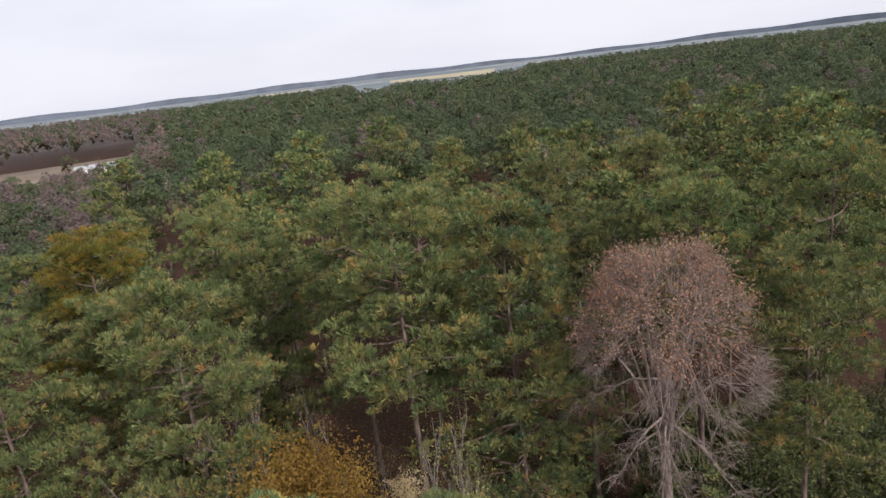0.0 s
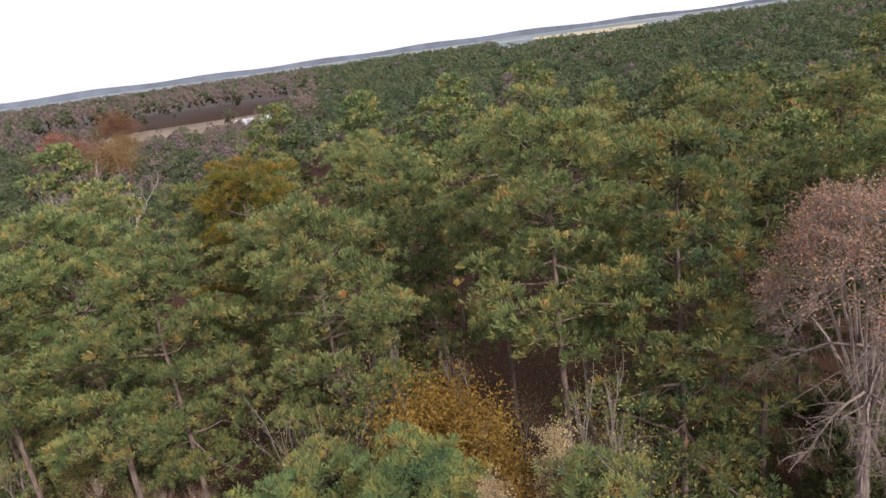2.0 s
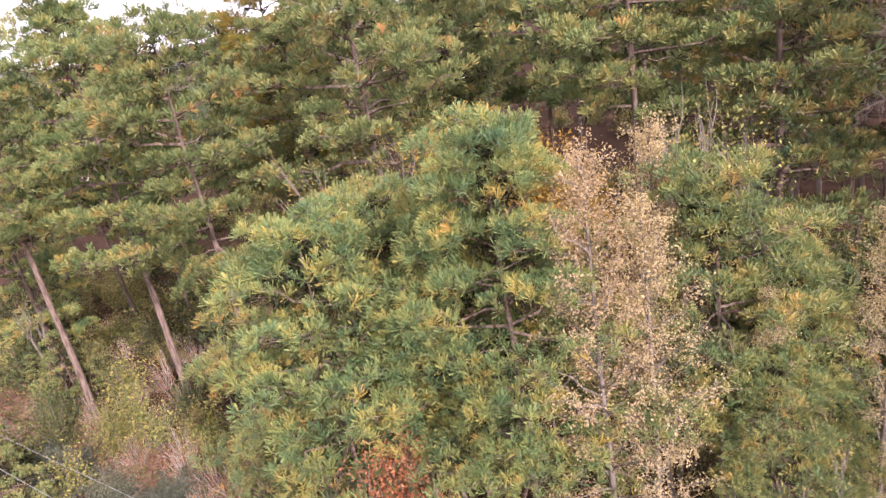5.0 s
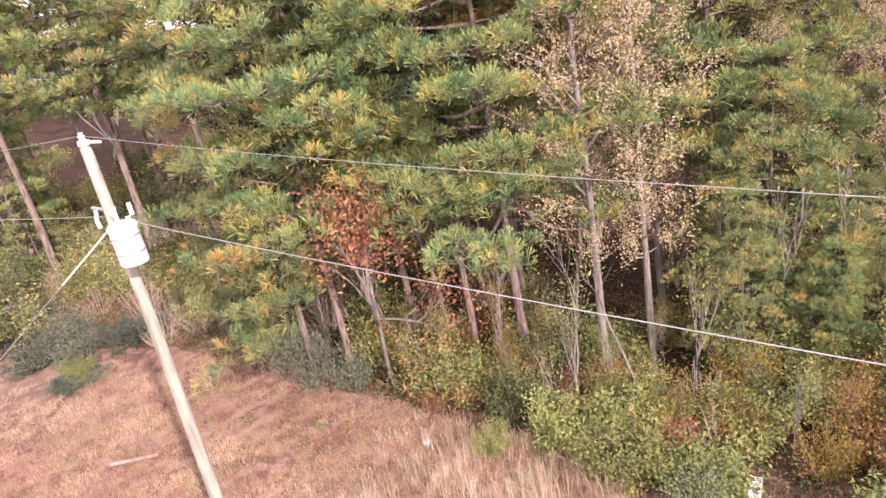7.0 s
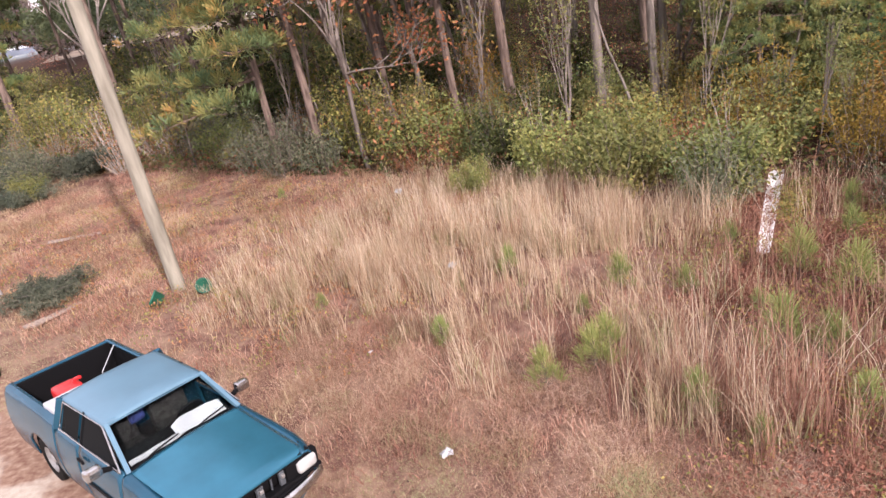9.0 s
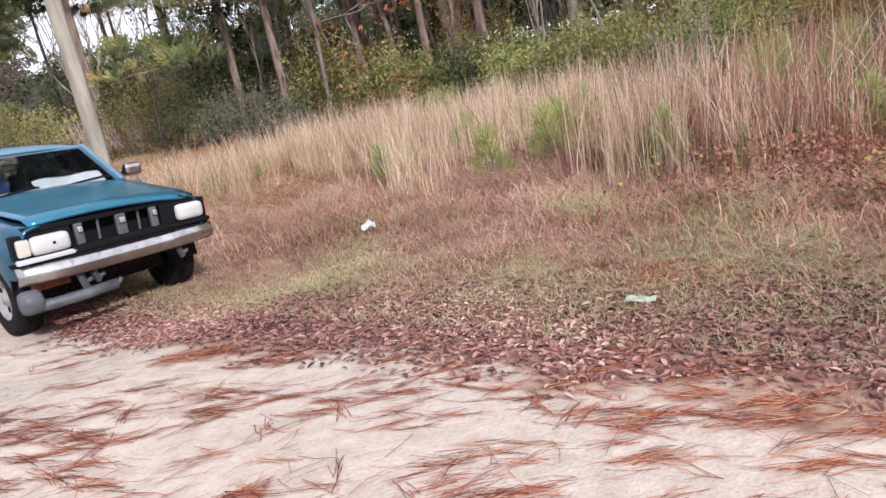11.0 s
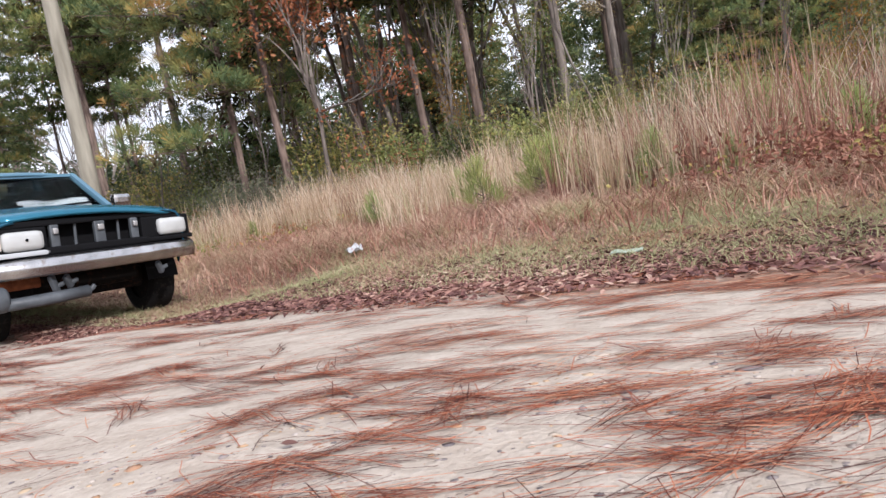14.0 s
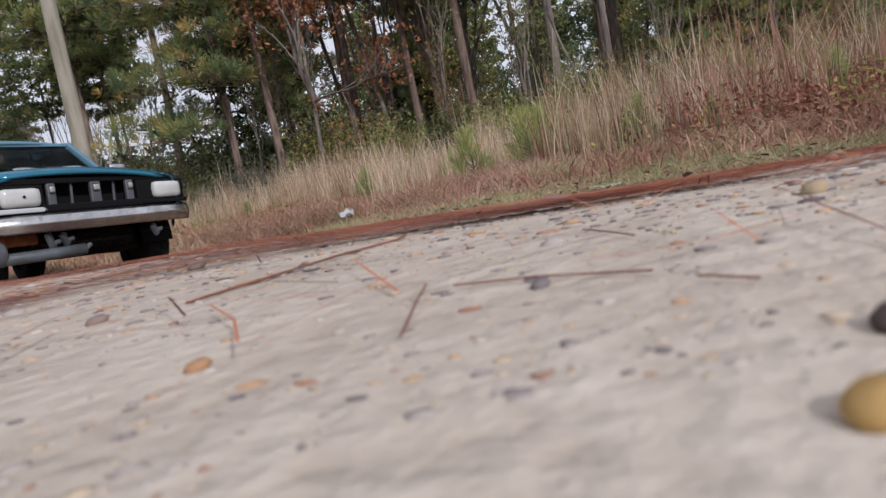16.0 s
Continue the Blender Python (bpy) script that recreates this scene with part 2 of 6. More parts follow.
def ground_material():
    """Sandy track, leaf litter, matted straw and woodland floor, told apart by the distance from the track."""
    m, n, l, b = shader("ground", 0.95, 0, 0.1)
    co = n.new("ShaderNodeTexCoord")
    dot = n.new("ShaderNodeVectorMath")
    dot.operation = "DOT_PRODUCT"
    dot.inputs[1].default_value = (0.556, 0.831, 0)
    l.new(co.outputs["Object"], dot.inputs[0])
    wob = noise_tex(n, l, 0.9, 5.0)
    d = n.new("ShaderNodeMath")
    d.operation = "MULTIPLY_ADD"
    d.inputs[1].default_value = 3.0
    l.new(wob.outputs["Fac"], d.inputs[0])
    l.new(dot.outputs["Value"], d.inputs[2])

    # the open strip widens where the track runs away to the west
    west = n.new("ShaderNodeVectorMath")
    west.operation = "DOT_PRODUCT"
    west.inputs[1].default_value = (-0.831, 0.556, 0)
    l.new(co.outputs["Object"], west.inputs[0])
    wide = n.new("ShaderNodeMapRange")
    wide.inputs["From Min"].default_value, wide.inputs["From Max"].default_value = 20, 45
    wide.inputs["To Min"].default_value, wide.inputs["To Max"].default_value = 0, -3
    l.new(west.outputs["Value"], wide.inputs["Value"])
    d_wood = n.new("ShaderNodeMath")
    l.new(d.outputs[0], d_wood.inputs[0])
    l.new(wide.outputs[0], d_wood.inputs[1])

    def step(lo, hi):
        r = n.new("ShaderNodeMapRange")
        r.interpolation_type = "SMOOTHSTEP"
        r.inputs["From Min"].default_value, r.inputs["From Max"].default_value = lo, hi
        l.new((d_wood if lo > 10 else d).outputs[0], r.inputs["Value"])
        return r.outputs[0]

    grain = noise_tex(n, l, 60, 6.0)
    fine = noise_tex(n, l, 9, 6.0)
    sand = ramp(n, [(0.3, (0.345, 0.284, 0.226)), (0.55, (0.46, 0.394, 0.326)), (0.75, (0.545, 0.48, 0.408))])
    mixg = n.new("ShaderNodeMath")
    mixg.operation = "MULTIPLY_ADD"
    mixg.inputs[1].default_value = 0.4
    l.new(grain.outputs["Fac"], mixg.inputs[0])
    half = n.new("ShaderNodeMath")
    half.operation = "MULTIPLY"
    half.inputs[1].default_value = 0.62
    l.new(fine.outputs["Fac"], half.inputs[0])
    l.new(half.outputs[0], mixg.inputs[2])
    l.new(mixg.outputs[0], sand.inputs["Fac"])
    litter = ramp(n, [(0.3, (0.17, 0.09, 0.065)), (0.55, (0.28, 0.18, 0.13)), (0.75, (0.38, 0.28, 0.21))])
    l.new(fine.outputs["Fac"], litter.inputs["Fac"])
    straw = ramp(n, [(0.3, (0.095, 0.054, 0.04)), (0.5, (0.175, 0.105, 0.078)), (0.75, (0.28, 0.185, 0.135))])
    l.new(mixg.outputs[0], straw.inputs["Fac"])
    broad = noise_tex(n, l, 0.35, 4.0)
    br = ramp(n, [(0.44, (0, 0, 0)), (0.56, (1, 1, 1))])
    l.new(broad.outputs["Fac"], br.inputs["Fac"])
    duff = ramp(n, [(0.3, (0.075, 0.036, 0.03)), (0.7, (0.19, 0.105, 0.08))])
    l.new(mixg.outputs[0], duff.inputs["Fac"])
    straw2 = blend(n, l, br.outputs["Color"], straw.outputs["Color"], duff.outputs["Color"])
    mid = noise_tex(n, l, 1.7, 5.0)
    mr_ = ramp(n, [(0.45, (0, 0, 0)), (0.6, (1, 1, 1))])
    l.new(mid.outputs["Fac"], mr_.inputs["Fac"])
    pale = ramp(n, [(0.3, (0.15, 0.088, 0.062)), (0.7, (0.33, 0.225, 0.16))])
    l.new(mixg.outputs[0], pale.inputs["Fac"])
    straw2 = blend(n, l, mr_.outputs["Color"], straw2, pale.outputs["Color"])
    # woodland floor: brown duff, darkened beyond its own colour for the trees' shade
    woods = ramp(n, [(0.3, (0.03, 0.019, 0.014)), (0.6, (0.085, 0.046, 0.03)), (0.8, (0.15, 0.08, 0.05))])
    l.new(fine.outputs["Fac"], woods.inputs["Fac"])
    c = blend(n, l, step(3.75, 4.15), sand.outputs["Color"], litter.outputs["Color"])
    c = blend(n, l, step(4.8, 5.6), c, straw2)
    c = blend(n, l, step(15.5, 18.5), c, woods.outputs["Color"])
    c = blend(n, l, step(-2.6, -4.2), c, straw2)
    # far off: fields and woods, haze put into their grey-blue colour
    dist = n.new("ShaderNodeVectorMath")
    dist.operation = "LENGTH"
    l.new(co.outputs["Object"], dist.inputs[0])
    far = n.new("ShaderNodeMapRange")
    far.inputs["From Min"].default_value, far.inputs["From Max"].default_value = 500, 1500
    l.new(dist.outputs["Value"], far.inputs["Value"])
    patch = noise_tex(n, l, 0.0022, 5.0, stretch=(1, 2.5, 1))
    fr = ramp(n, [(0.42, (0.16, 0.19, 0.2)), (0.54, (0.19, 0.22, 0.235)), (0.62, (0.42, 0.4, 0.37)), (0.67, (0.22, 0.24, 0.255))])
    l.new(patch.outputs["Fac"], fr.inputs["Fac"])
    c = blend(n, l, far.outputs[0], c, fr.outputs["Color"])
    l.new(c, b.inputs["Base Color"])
    bump(n, l, b, mixg.outputs[0], 0.8, 0.02)
    return m


GROUND = ground_material()

# ---- mesh helpers ----
rng = np.random.default_rng(7)


def mesh_np(name, V, F, material, smooth=False):
    me = bpy.data.meshes.new(name)
    me.from_pydata(np.asarray(V, float).tolist(), [], np.asarray(F, int).tolist())
    me.materials.append(material)
    if smooth:
        me.polygons.foreach_set("use_smooth", [True] * len(me.polygons))
    me.update()
    return me


def part(name, bm, material, parent=None, label="", smooth=False):
    """Links a bmesh (or a finished mesh) as one mesh object under a thing or part."""
    if isinstance(bm, bmesh.types.BMesh):
        me = bpy.data.meshes.new(name)
        bmesh.ops.recalc_face_normals(bm, faces=bm.faces)
        bm.to_mesh(me)
        bm.free()
        me.materials.append(material)
        if smooth:
            me.polygons.foreach_set("use_smooth", [True] * len(me.polygons))
    else:
        me = bm
    ob = new(name, me)
    if parent is not None:
        ob.parent = parent
    if label:
        tagged(ob, label)
    return ob


def unit(v):
    return v / np.maximum(np.linalg.norm(v, axis=-1, keepdims=True), 1e-9)


def tubes(lines, sides=5):
    """One mesh's worth of tapering tubes: each line is (points, radii)."""
    Vs, Fs, base = [], [], 0
    for pts, rad in lines:
        P = np.asarray(pts, float)
        r = np.asarray(rad, float)
        T = unit(np.gradient(P, axis=0))
        ref = np.where(np.abs(T[:, 2:3]) > 0.9, [[1.0, 0, 0]], [[0, 0, 1.0]])
        A = unit(np.cross(T, ref))
        B = np.cross(T, A)
        a = np.arange(sides) * 2 * math.pi / sides
        ring = P[:, None] + r[:, None, None] * (np.cos(a)[None, :, None] * A[:, None] + np.sin(a)[None, :, None] * B[:, None])
        k = len(P)
        i = np.arange(k - 1)[:, None] * sides
        j = np.arange(sides)[None]
        j2 = (j + 1) % sides
        q = np.stack([i + j, i + j2, i + sides + j2, i + sides + j], -1).reshape(-1, 4) + base
        Vs.append(ring.reshape(-1, 3))
        Fs.append(q)
        base += k * sides
    return np.concatenate(Vs), np.concatenate(Fs)


def tufts(C, D, size, blades=12, spread=0.9, width=0.16):
    """Needle tufts: from each centre C a burst of thin blades round the direction D."""
    C, D = np.asarray(C, float), unit(np.asarray(D, float))
    k = len(C)
    size = np.broadcast_to(size, k)[:, None, None]
    d = unit(D[:, None] + spread * rng.normal(size=(k, blades, 3)))
    s = unit(np.cross(d, rng.normal(size=(k, blades, 3))))
    ln = size * rng.uniform(0.7, 1.15, (k, blades, 1))
    tip = C[:, None] + d * ln
    w = size * width
    V = np.concatenate([C[:, None], (tip - s * w), (tip + s * w)], 1).reshape(-1, 3)
    m = 1 + 2 * blades
    o = np.arange(k)[:, None] * m
    j = np.arange(blades)[None]
    F = np.stack([np.broadcast_to(o, (k, blades)), o + 1 + j, o + 1 + blades + j], -1).reshape(-1, 3)
    return V, F


def leaves(C, size, up=0.5):
    """Small folded leaves at the centres C, lying at random angles."""
    k = len(C)
    nrm = unit(rng.normal(size=(k, 3)) + [0, 0, up])
    a = unit(np.cross(nrm, rng.normal(size=(k, 3))))
    b = np.cross(nrm, a)
    s = np.broadcast_to(size, k)[:, None] * rng.uniform(0.6, 1.2, (k, 1))
    V = np.stack([C - a * s, C - b * s * 0.5 + nrm * s * 0.22, C + a * s, C + b * s * 0.5 + nrm * s * 0.22], 1).reshape(-1, 3)
    o = np.arange(k)[:, None] * 4
    F = np.concatenate([o + [[0, 1, 2]], o + [[0, 2, 3]]])
    return V, F


def flat_leaves(C, size):
    """Fallen leaves: pointed ovals, cupped, lying nearly flat."""
    k = len(C)
    nrm = unit(rng.normal(0, 0.28, (k, 3)) * [1, 1, 0] + [0, 0, 1])
    a = unit(np.cross(nrm, rng.normal(size=(k, 3))))
    b = np.cross(nrm, a)
    s = size * rng.uniform(0.55, 1.3, (k, 1))
    cup = nrm * s * rng.uniform(0.05, 0.4, (k, 1))
    V = np.stack([C - a * s, C - a * s * 0.3 - b * s * 0.42 + cup, C + a * s * 0.45 - b * s * 0.36 + cup, C + a * s, C + a * s * 0.45 + b * s * 0.36 + cup, C - a * s * 0.3 + b * s * 0.42 + cup], 1).reshape(-1, 3)
    o = np.arange(k)[:, None] * 6
    return V, np.concatenate([o + [[0, 1, 2, 3]], o + [[0, 3, 4, 5]]])


def blades(P, h, w, lean, segs=3):
    """Grass blades rooted at P: bent, tapering strips."""
    k = len(P)
    h, w, lean = (np.broadcast_to(x, k)[:, None] for x in (h, w, lean))
    az = rng.uniform(0, 2 * math.pi, (k, 1))
    side = np.concatenate([np.cos(az), np.sin(az), 0 * az], 1)
    az2 = rng.uniform(0, 2 * math.pi, (k, 1))
    dirn = np.concatenate([np.cos(az2), np.sin(az2), 0 * az2], 1)
    Vs = []
    for s in range(segs):
        t = s / segs
        c = P + [0, 0, 1] * h * t * (1 - 0.25 * lean * t) + dirn * h * lean * t * t
        Vs += [c - side * w * (1 - 0.75 * t) / 2, c + side * w * (1 - 0.75 * t) / 2]
    Vs.append(P + [0, 0, 1] * h * (1 - 0.25 * lean) + dirn * h * lean)
    V = np.stack(Vs, 1)
    m = V.shape[1]
    o = np.arange(k)[:, None] * m
    F = []
    for s in range(segs - 1):
        F += [o + [[2 * s, 2 * s + 1, 2 * s + 3]], o + [[2 * s, 2 * s + 3, 2 * s + 2]]]
    F.append(o + [[m - 3, m - 2, m - 1]])
    return V.reshape(-1, 3), np.concatenate(F)


# ---- lie of the land ----
NX, NY = 0.556, 0.831          # across the track, away from it
TRUCK = pose(-3.0, 5.645, -0.28, -4.375, 1.99, -38.05)
TRUCK_N = TRUCK.to_3x3() @ Vector((0, 0, 1))
TRUCK_P = TRUCK @ Vector((-2.3, 0, -0.06))


def sstep(a, b, x):
    t = np.clip((x - a) / (b - a), 0, 1)
    return t * t * (3 - 2 * t)


def gz(x, y):
    """Height of the ground: a crowned sandy track, a shallow ditch, then nearly level land."""
    x, y = np.asarray(x, float), np.asarray(y, float)
    d = NX * x + NY * y
    u = NY * x - NX * y
    z = 0.018 - 0.215 * sstep(0.25, 3.4, d) + 0.08 * sstep(4.5, 9, d) - 0.25 * sstep(1.5, 6, -d - 1.5)
    z = z + 0.02 * np.sin(1.3 * x + 0.7 * y) * np.sin(0.9 * y - 0.5 * x) * sstep(0.9, 3, np.hypot(x, y))
    z = z + 0.006 * np.sin(5.1 * x + 1.0) * np.sin(4.3 * y + 2 * x) * sstep(0.3, 1.2, np.hypot(x, y))
    # the ground under the truck follows its wheels
    tx, ty = x - TRUCK_P.x, y - TRUCK_P.y
    plane = TRUCK_P.z - (TRUCK_N.x * tx + TRUCK_N.y * ty) / TRUCK_N.z
    a = np.abs(tx * 0.788 - ty * 0.616)
    c = np.abs(tx * 0.616 + ty * 0.788)
    w = (1 - sstep(2.5, 4.2, a)) * (1 - sstep(1.0, 2.4, c))
    return z * (1 - w) + plane * w


def vnoise(x, y, seed=0):
    """Smooth value noise, 0 to 1, on a unit lattice."""
    x, y = np.asarray(x, float), np.asarray(y, float)
    i, j = np.floor(x).astype(int), np.floor(y).astype(int)
    fx, fy = x - i, y - j
    fx, fy = fx * fx * (3 - 2 * fx), fy * fy * (3 - 2 * fy)

    def h(a, b):
        v = np.sin(a * 127.1 + b * 311.7 + seed * 74.7) * 43758.5453
        return v - np.floor(v)

    return (h(i, j) * (1 - fx) + h(i + 1, j) * fx) * (1 - fy) + (h(i, j + 1) * (1 - fx) + h(i + 1, j + 1) * fx) * fy


def fbm(x, y, seed=0):
    return 0.55 * vnoise(x, y, seed) + 0.3 * vnoise(2.1 * x, 2.1 * y, seed + 1) + 0.15 * vnoise(4.3 * x, 4.3 * y, seed + 2)


def uv(u, d):
    """World x, y from along-track u and across-track d."""
    return NY * u + NX * d, -NX * u + NY * d


def on_ground(x, y, sink=0.0):
    return np.stack([x, y, gz(x, y) - sink], -1)

# ---- ground ----
gx = np.sinh(np.linspace(-8.4, 8.4, 250)) * 1.9
gy = np.sinh(np.linspace(-8.0, 8.4, 250)) * 1.9 + 2.0
GX, GY = np.meshgrid(gx, gy)
gV = np.stack([GX.ravel(), GY.ravel(), gz(GX, GY).ravel()], 1)
gi = (np.arange(249)[:, None] * 250 + np.arange(249)[None]).reshape(-1, 1)
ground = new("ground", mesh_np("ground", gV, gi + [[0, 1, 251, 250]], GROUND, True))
tagged(ground, "sandy track with brown leaf litter, straw and woodland floor", "ground", kind="structure")

# wooded skyline all round, with haze painted into its blue-grey
ring_a = np.linspace(0, 2 * math.pi, 361)
ring_h = 26 + 9 * np.sin(ring_a * 7) * np.sin(ring_a * 3 + 1) + 4 * np.sin(ring_a * 41)
rV = np.concatenate([np.stack([4200 * np.cos(ring_a), 4200 * np.sin(ring_a), 0 * ring_a - 5], 1), np.stack([4200 * np.cos(ring_a), 4200 * np.sin(ring_a), ring_h], 1)])
ri = np.arange(360)[:, None]
HAZE = paint("haze_tinted_woods", (0.19, 0.215, 0.26), 1.0, 0, 0.25, 0.01, 0.0)
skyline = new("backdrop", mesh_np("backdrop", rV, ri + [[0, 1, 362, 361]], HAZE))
tagged(skyline, "wooded skyline far away, painted a hazy blue", "backdrop", kind="structure")


# ---- trees ----
BARE_FAR = foliage("distant_bare_twigs", [(0.0, (0.13, 0.11, 0.1)), (0.5, (0.21, 0.17, 0.15)), (1.0, (0.28, 0.2, 0.15))], patch_scale=0.05, patchy=1.4, spotty=0.3)
# far needles greyed: a little haze is put into their green
PINE_FAR = foliage("haze_greyed_pine_needles", [(0.0, (0.04, 0.062, 0.035)), (0.4, (0.075, 0.1, 0.05)), (0.7, (0.115, 0.132, 0.062)), (0.92, (0.16, 0.135, 0.075)), (1.0, (0.21, 0.14, 0.09))], patch_scale=0.09, patchy=1.7, spotty=0.2)

def pine_parts(H, base, radius, limbs=36, pads=3, per=12, blades_=16, size=0.28, droop=0.0, full=0.42, width=0.06, low=0.6, spread=0.75, pad=1.0, inner=4, stout=1.0, bare=0.0):
    """Trunk, branches and needle crown of a pine, rooted at the origin. Limbs stand in whorls; the shoots sit in flat drooping pads at their ends, with gaps between."""
    zs = np.linspace(0, H, 9)
    off = np.cumsum(rng.normal(0, 0.012 * H / 9, (9, 2)), 0)
    off[0] = 0
    tp = np.concatenate([off, zs[:, None]], 1)
    tr_ = stout * 0.0085 * H * (1 - 0.86 * zs / H) + 0.012
    trunk = tubes([(np.vstack([[0, 0, -0.4], tp]), np.r_[tr_[0] * 1.25, tr_])], 10)
    lines, C, D, I = [], [], [], []
    whorls = max(4, limbs // 4)
    for k in range(limbs):
        t = min(1.0, ((k // 4 + rng.uniform(0.1, 0.55)) / whorls) ** 0.92)
        z = base + (H - base) * t * 0.985
        az = k * 2.4 + rng.normal(0, 0.35)
        L = radius * min(1, (1.04 - t) ** full * 1.15) * min(1, low + 2.0 * t) * rng.uniform(0.5, 1.15)
        elev = -0.14 - droop + 0.85 * t * t + rng.normal(0, 0.13)
        p0 = np.array([np.interp(z, zs, tp[:, 0]), np.interp(z, zs, tp[:, 1]), z])
        flat_d = np.array([math.cos(az), math.sin(az), 0])
        side_d = np.array([-math.sin(az), math.cos(az), 0])
        d = flat_d * math.cos(elev) + [0, 0, math.sin(elev)]
        s = np.linspace(0, 1, 5)
        P = p0 + s[:, None] * L * d + np.stack([0 * s, 0 * s, 0.14 * L * s ** 2], 1) + np.r_[[np.zeros(3)], rng.normal(0, 0.035 * L, (4, 3))]
        lines.append((P, stout * (0.014 + 0.013 * L) * (1 - 0.8 * s)))
        if rng.uniform() < bare * (1 - t):
            for j in range(3):
                q = P[2 + j % 3]
                lines.append((np.stack([q, q + (flat_d + rng.normal(0, 0.6, 3)) * 0.5]), [0.012, 0.004]))
            continue
        I.append(p0 + rng.uniform(0.15, 0.75, (inner, 1)) * L * d + rng.normal(0, 0.1 * L, (inner, 3)) * [1, 1, 0.4])
        n_c = max(1, int(round(pads * (0.4 + 0.75 * L / radius))))
        for c in range(n_c):
            a = 1.0 if c == 0 else rng.uniform(0.42, 0.95)
            q = np.array([np.interp(a, s, P[:, i]) for i in range(3)])
            e = q + side_d * (0 if c == 0 else (1 if c % 2 else -1) * rng.uniform(0.5, 1.0) * pad * (0.35 + 0.12 * L)) + flat_d * rng.uniform(0, 0.25) + [0, 0, rng.uniform(-0.12, 0.18)]
            lines.append((np.stack([q, (q + e) / 2 + [0, 0, -0.04], e]), [0.016, 0.012, 0.006]))
            rl = pad * (0.34 + 0.075 * L) * rng.uniform(0.8, 1.25)
            rho = np.sqrt(rng.uniform(0, 1, per))
            th = rng.uniform(0, 6.283, per)
            o = flat_d * (rho * np.cos(th) * rl)[:, None] + side_d * (rho * np.sin(th) * rl * 0.75)[:, None]
            hump = (0.34 * rl * (1 - rho ** 2) - 0.12 * rl * rho + rng.normal(0, 0.05, per))
            C.append(e + o + np.stack([0 * rho, 0 * rho, hump], 1))
            D.append(o / rl * 0.75 + flat_d * 0.2 + [0, 0, 0.85])
            for j in range(0, per if per > 9 else 0, 4):
                lines.append((np.stack([e, C[-1][j]]), [0.008, 0.004]))
    # tufts near the limbs, coloured dark for the crown's inner shade
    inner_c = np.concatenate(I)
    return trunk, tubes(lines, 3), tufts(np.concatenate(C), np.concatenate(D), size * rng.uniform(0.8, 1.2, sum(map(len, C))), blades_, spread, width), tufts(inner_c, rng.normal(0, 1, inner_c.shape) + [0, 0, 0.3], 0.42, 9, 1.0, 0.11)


def gum_parts(H, base, radius, limbs, clusters, per, leaf, rise=0.7, low=0.55):
    """Trunk, rising branches and small dry leaves of a slender broadleaf tree."""
    zs = np.linspace(0, H, 9)
    off = np.cumsum(rng.normal(0, 0.012 * H / 9, (9, 2)), 0)
    off[0] = 0
    tp = np.concatenate([off, zs[:, None]], 1)
    tr_ = 0.0085 * H * (1 - 0.88 * zs / H) + 0.01
    trunk = tubes([(np.vstack([[0, 0, -0.4], tp]), np.r_[tr_[0] * 1.25, tr_])], 8)
    lines, C = [], []
    for k in range(limbs):
        t = ((k + rng.uniform(0, 1)) / limbs) ** 0.9
        z = base + (H - base) * t * 0.985
        az = k * 2.4 + rng.normal(0, 0.35)
        L = radius * min(1, (1.03 - t) ** 0.5 * 1.15) * min(1, low + 2.0 * t) * rng.uniform(0.5, 1.2)
        elev = rise - 0.12 + 0.45 * t + rng.normal(0, 0.14)
        p0 = np.array([np.interp(z, zs, tp[:, 0]), np.interp(z, zs, tp[:, 1]), z])
        d = np.array([math.cos(az) * math.cos(elev), math.sin(az) * math.cos(elev), math.sin(elev)])
        s = np.linspace(0, 1, 5)
        P = p0 + s[:, None] * L * d + np.r_[[np.zeros(3)], rng.normal(0, 0.05 * L, (4, 3))]
        lines.append((P, (0.012 + 0.01 * L) * (1 - 0.8 * s)))
        for c in range(clusters):
            a = 0.3 + 0.7 * (c + rng.uniform(0.2, 1)) / clusters
            q = np.array([np.interp(a, s, P[:, i]) for i in range(3)])
            e = q + rng.normal(0, 0.3, 3) + d * 0.25
            lines.append((np.stack([q, (q + e) / 2 + rng.normal(0, 0.04, 3), e]), [0.011, 0.008, 0.004]))
            f = rng.uniform(0.1, 1.1, (per, 1))
            C.append(q * (1 - f) + e * f + rng.normal(0, 0.13, (per, 3)))
    return trunk, tubes(lines, 3), leaves(np.concatenate(C), leaf)


def shards(C, N, size):
    """Small irregular three-cornered sprays of needles at C, roughly facing along N."""
    k = len(C)
    n_ = unit(N + rng.normal(0, 0.5, (k, 3)))
    a = unit(np.cross(n_, rng.normal(size=(k, 3))))
    b = np.cross(n_, a)
    sz = np.broadcast_to(size, k)[:, None]
    V = np.stack([C + (ca * a + cb * b) * sz * rng.uniform(0.5, 1.3, (k, 1)) + n_ * sz * rng.uniform(-0.35, 0.35, (k, 1)) for ca, cb in ((1, 0), (-0.5, 0.8), (-0.5, -0.8))], 1).reshape(-1, 3)
    return V, np.arange(3 * k).reshape(-1, 3)


def build_tree(name, parts_, mats, label, category="tree", group=""):
    ob = new(name)
    for nm, (V, F), mt in zip(("trunk", "branchwork", "crown", "inner_crown"), parts_, (*mats, SHADE_OLD_NEEDLE)):
        part(nm, mesh_np(name + "_" + nm, V, F, mt, nm == "trunk"), None, ob, "old needles inside the crown, darkened for its inner shade" if nm == "inner_crown" else "")
    return tagged(ob, label, category, group)


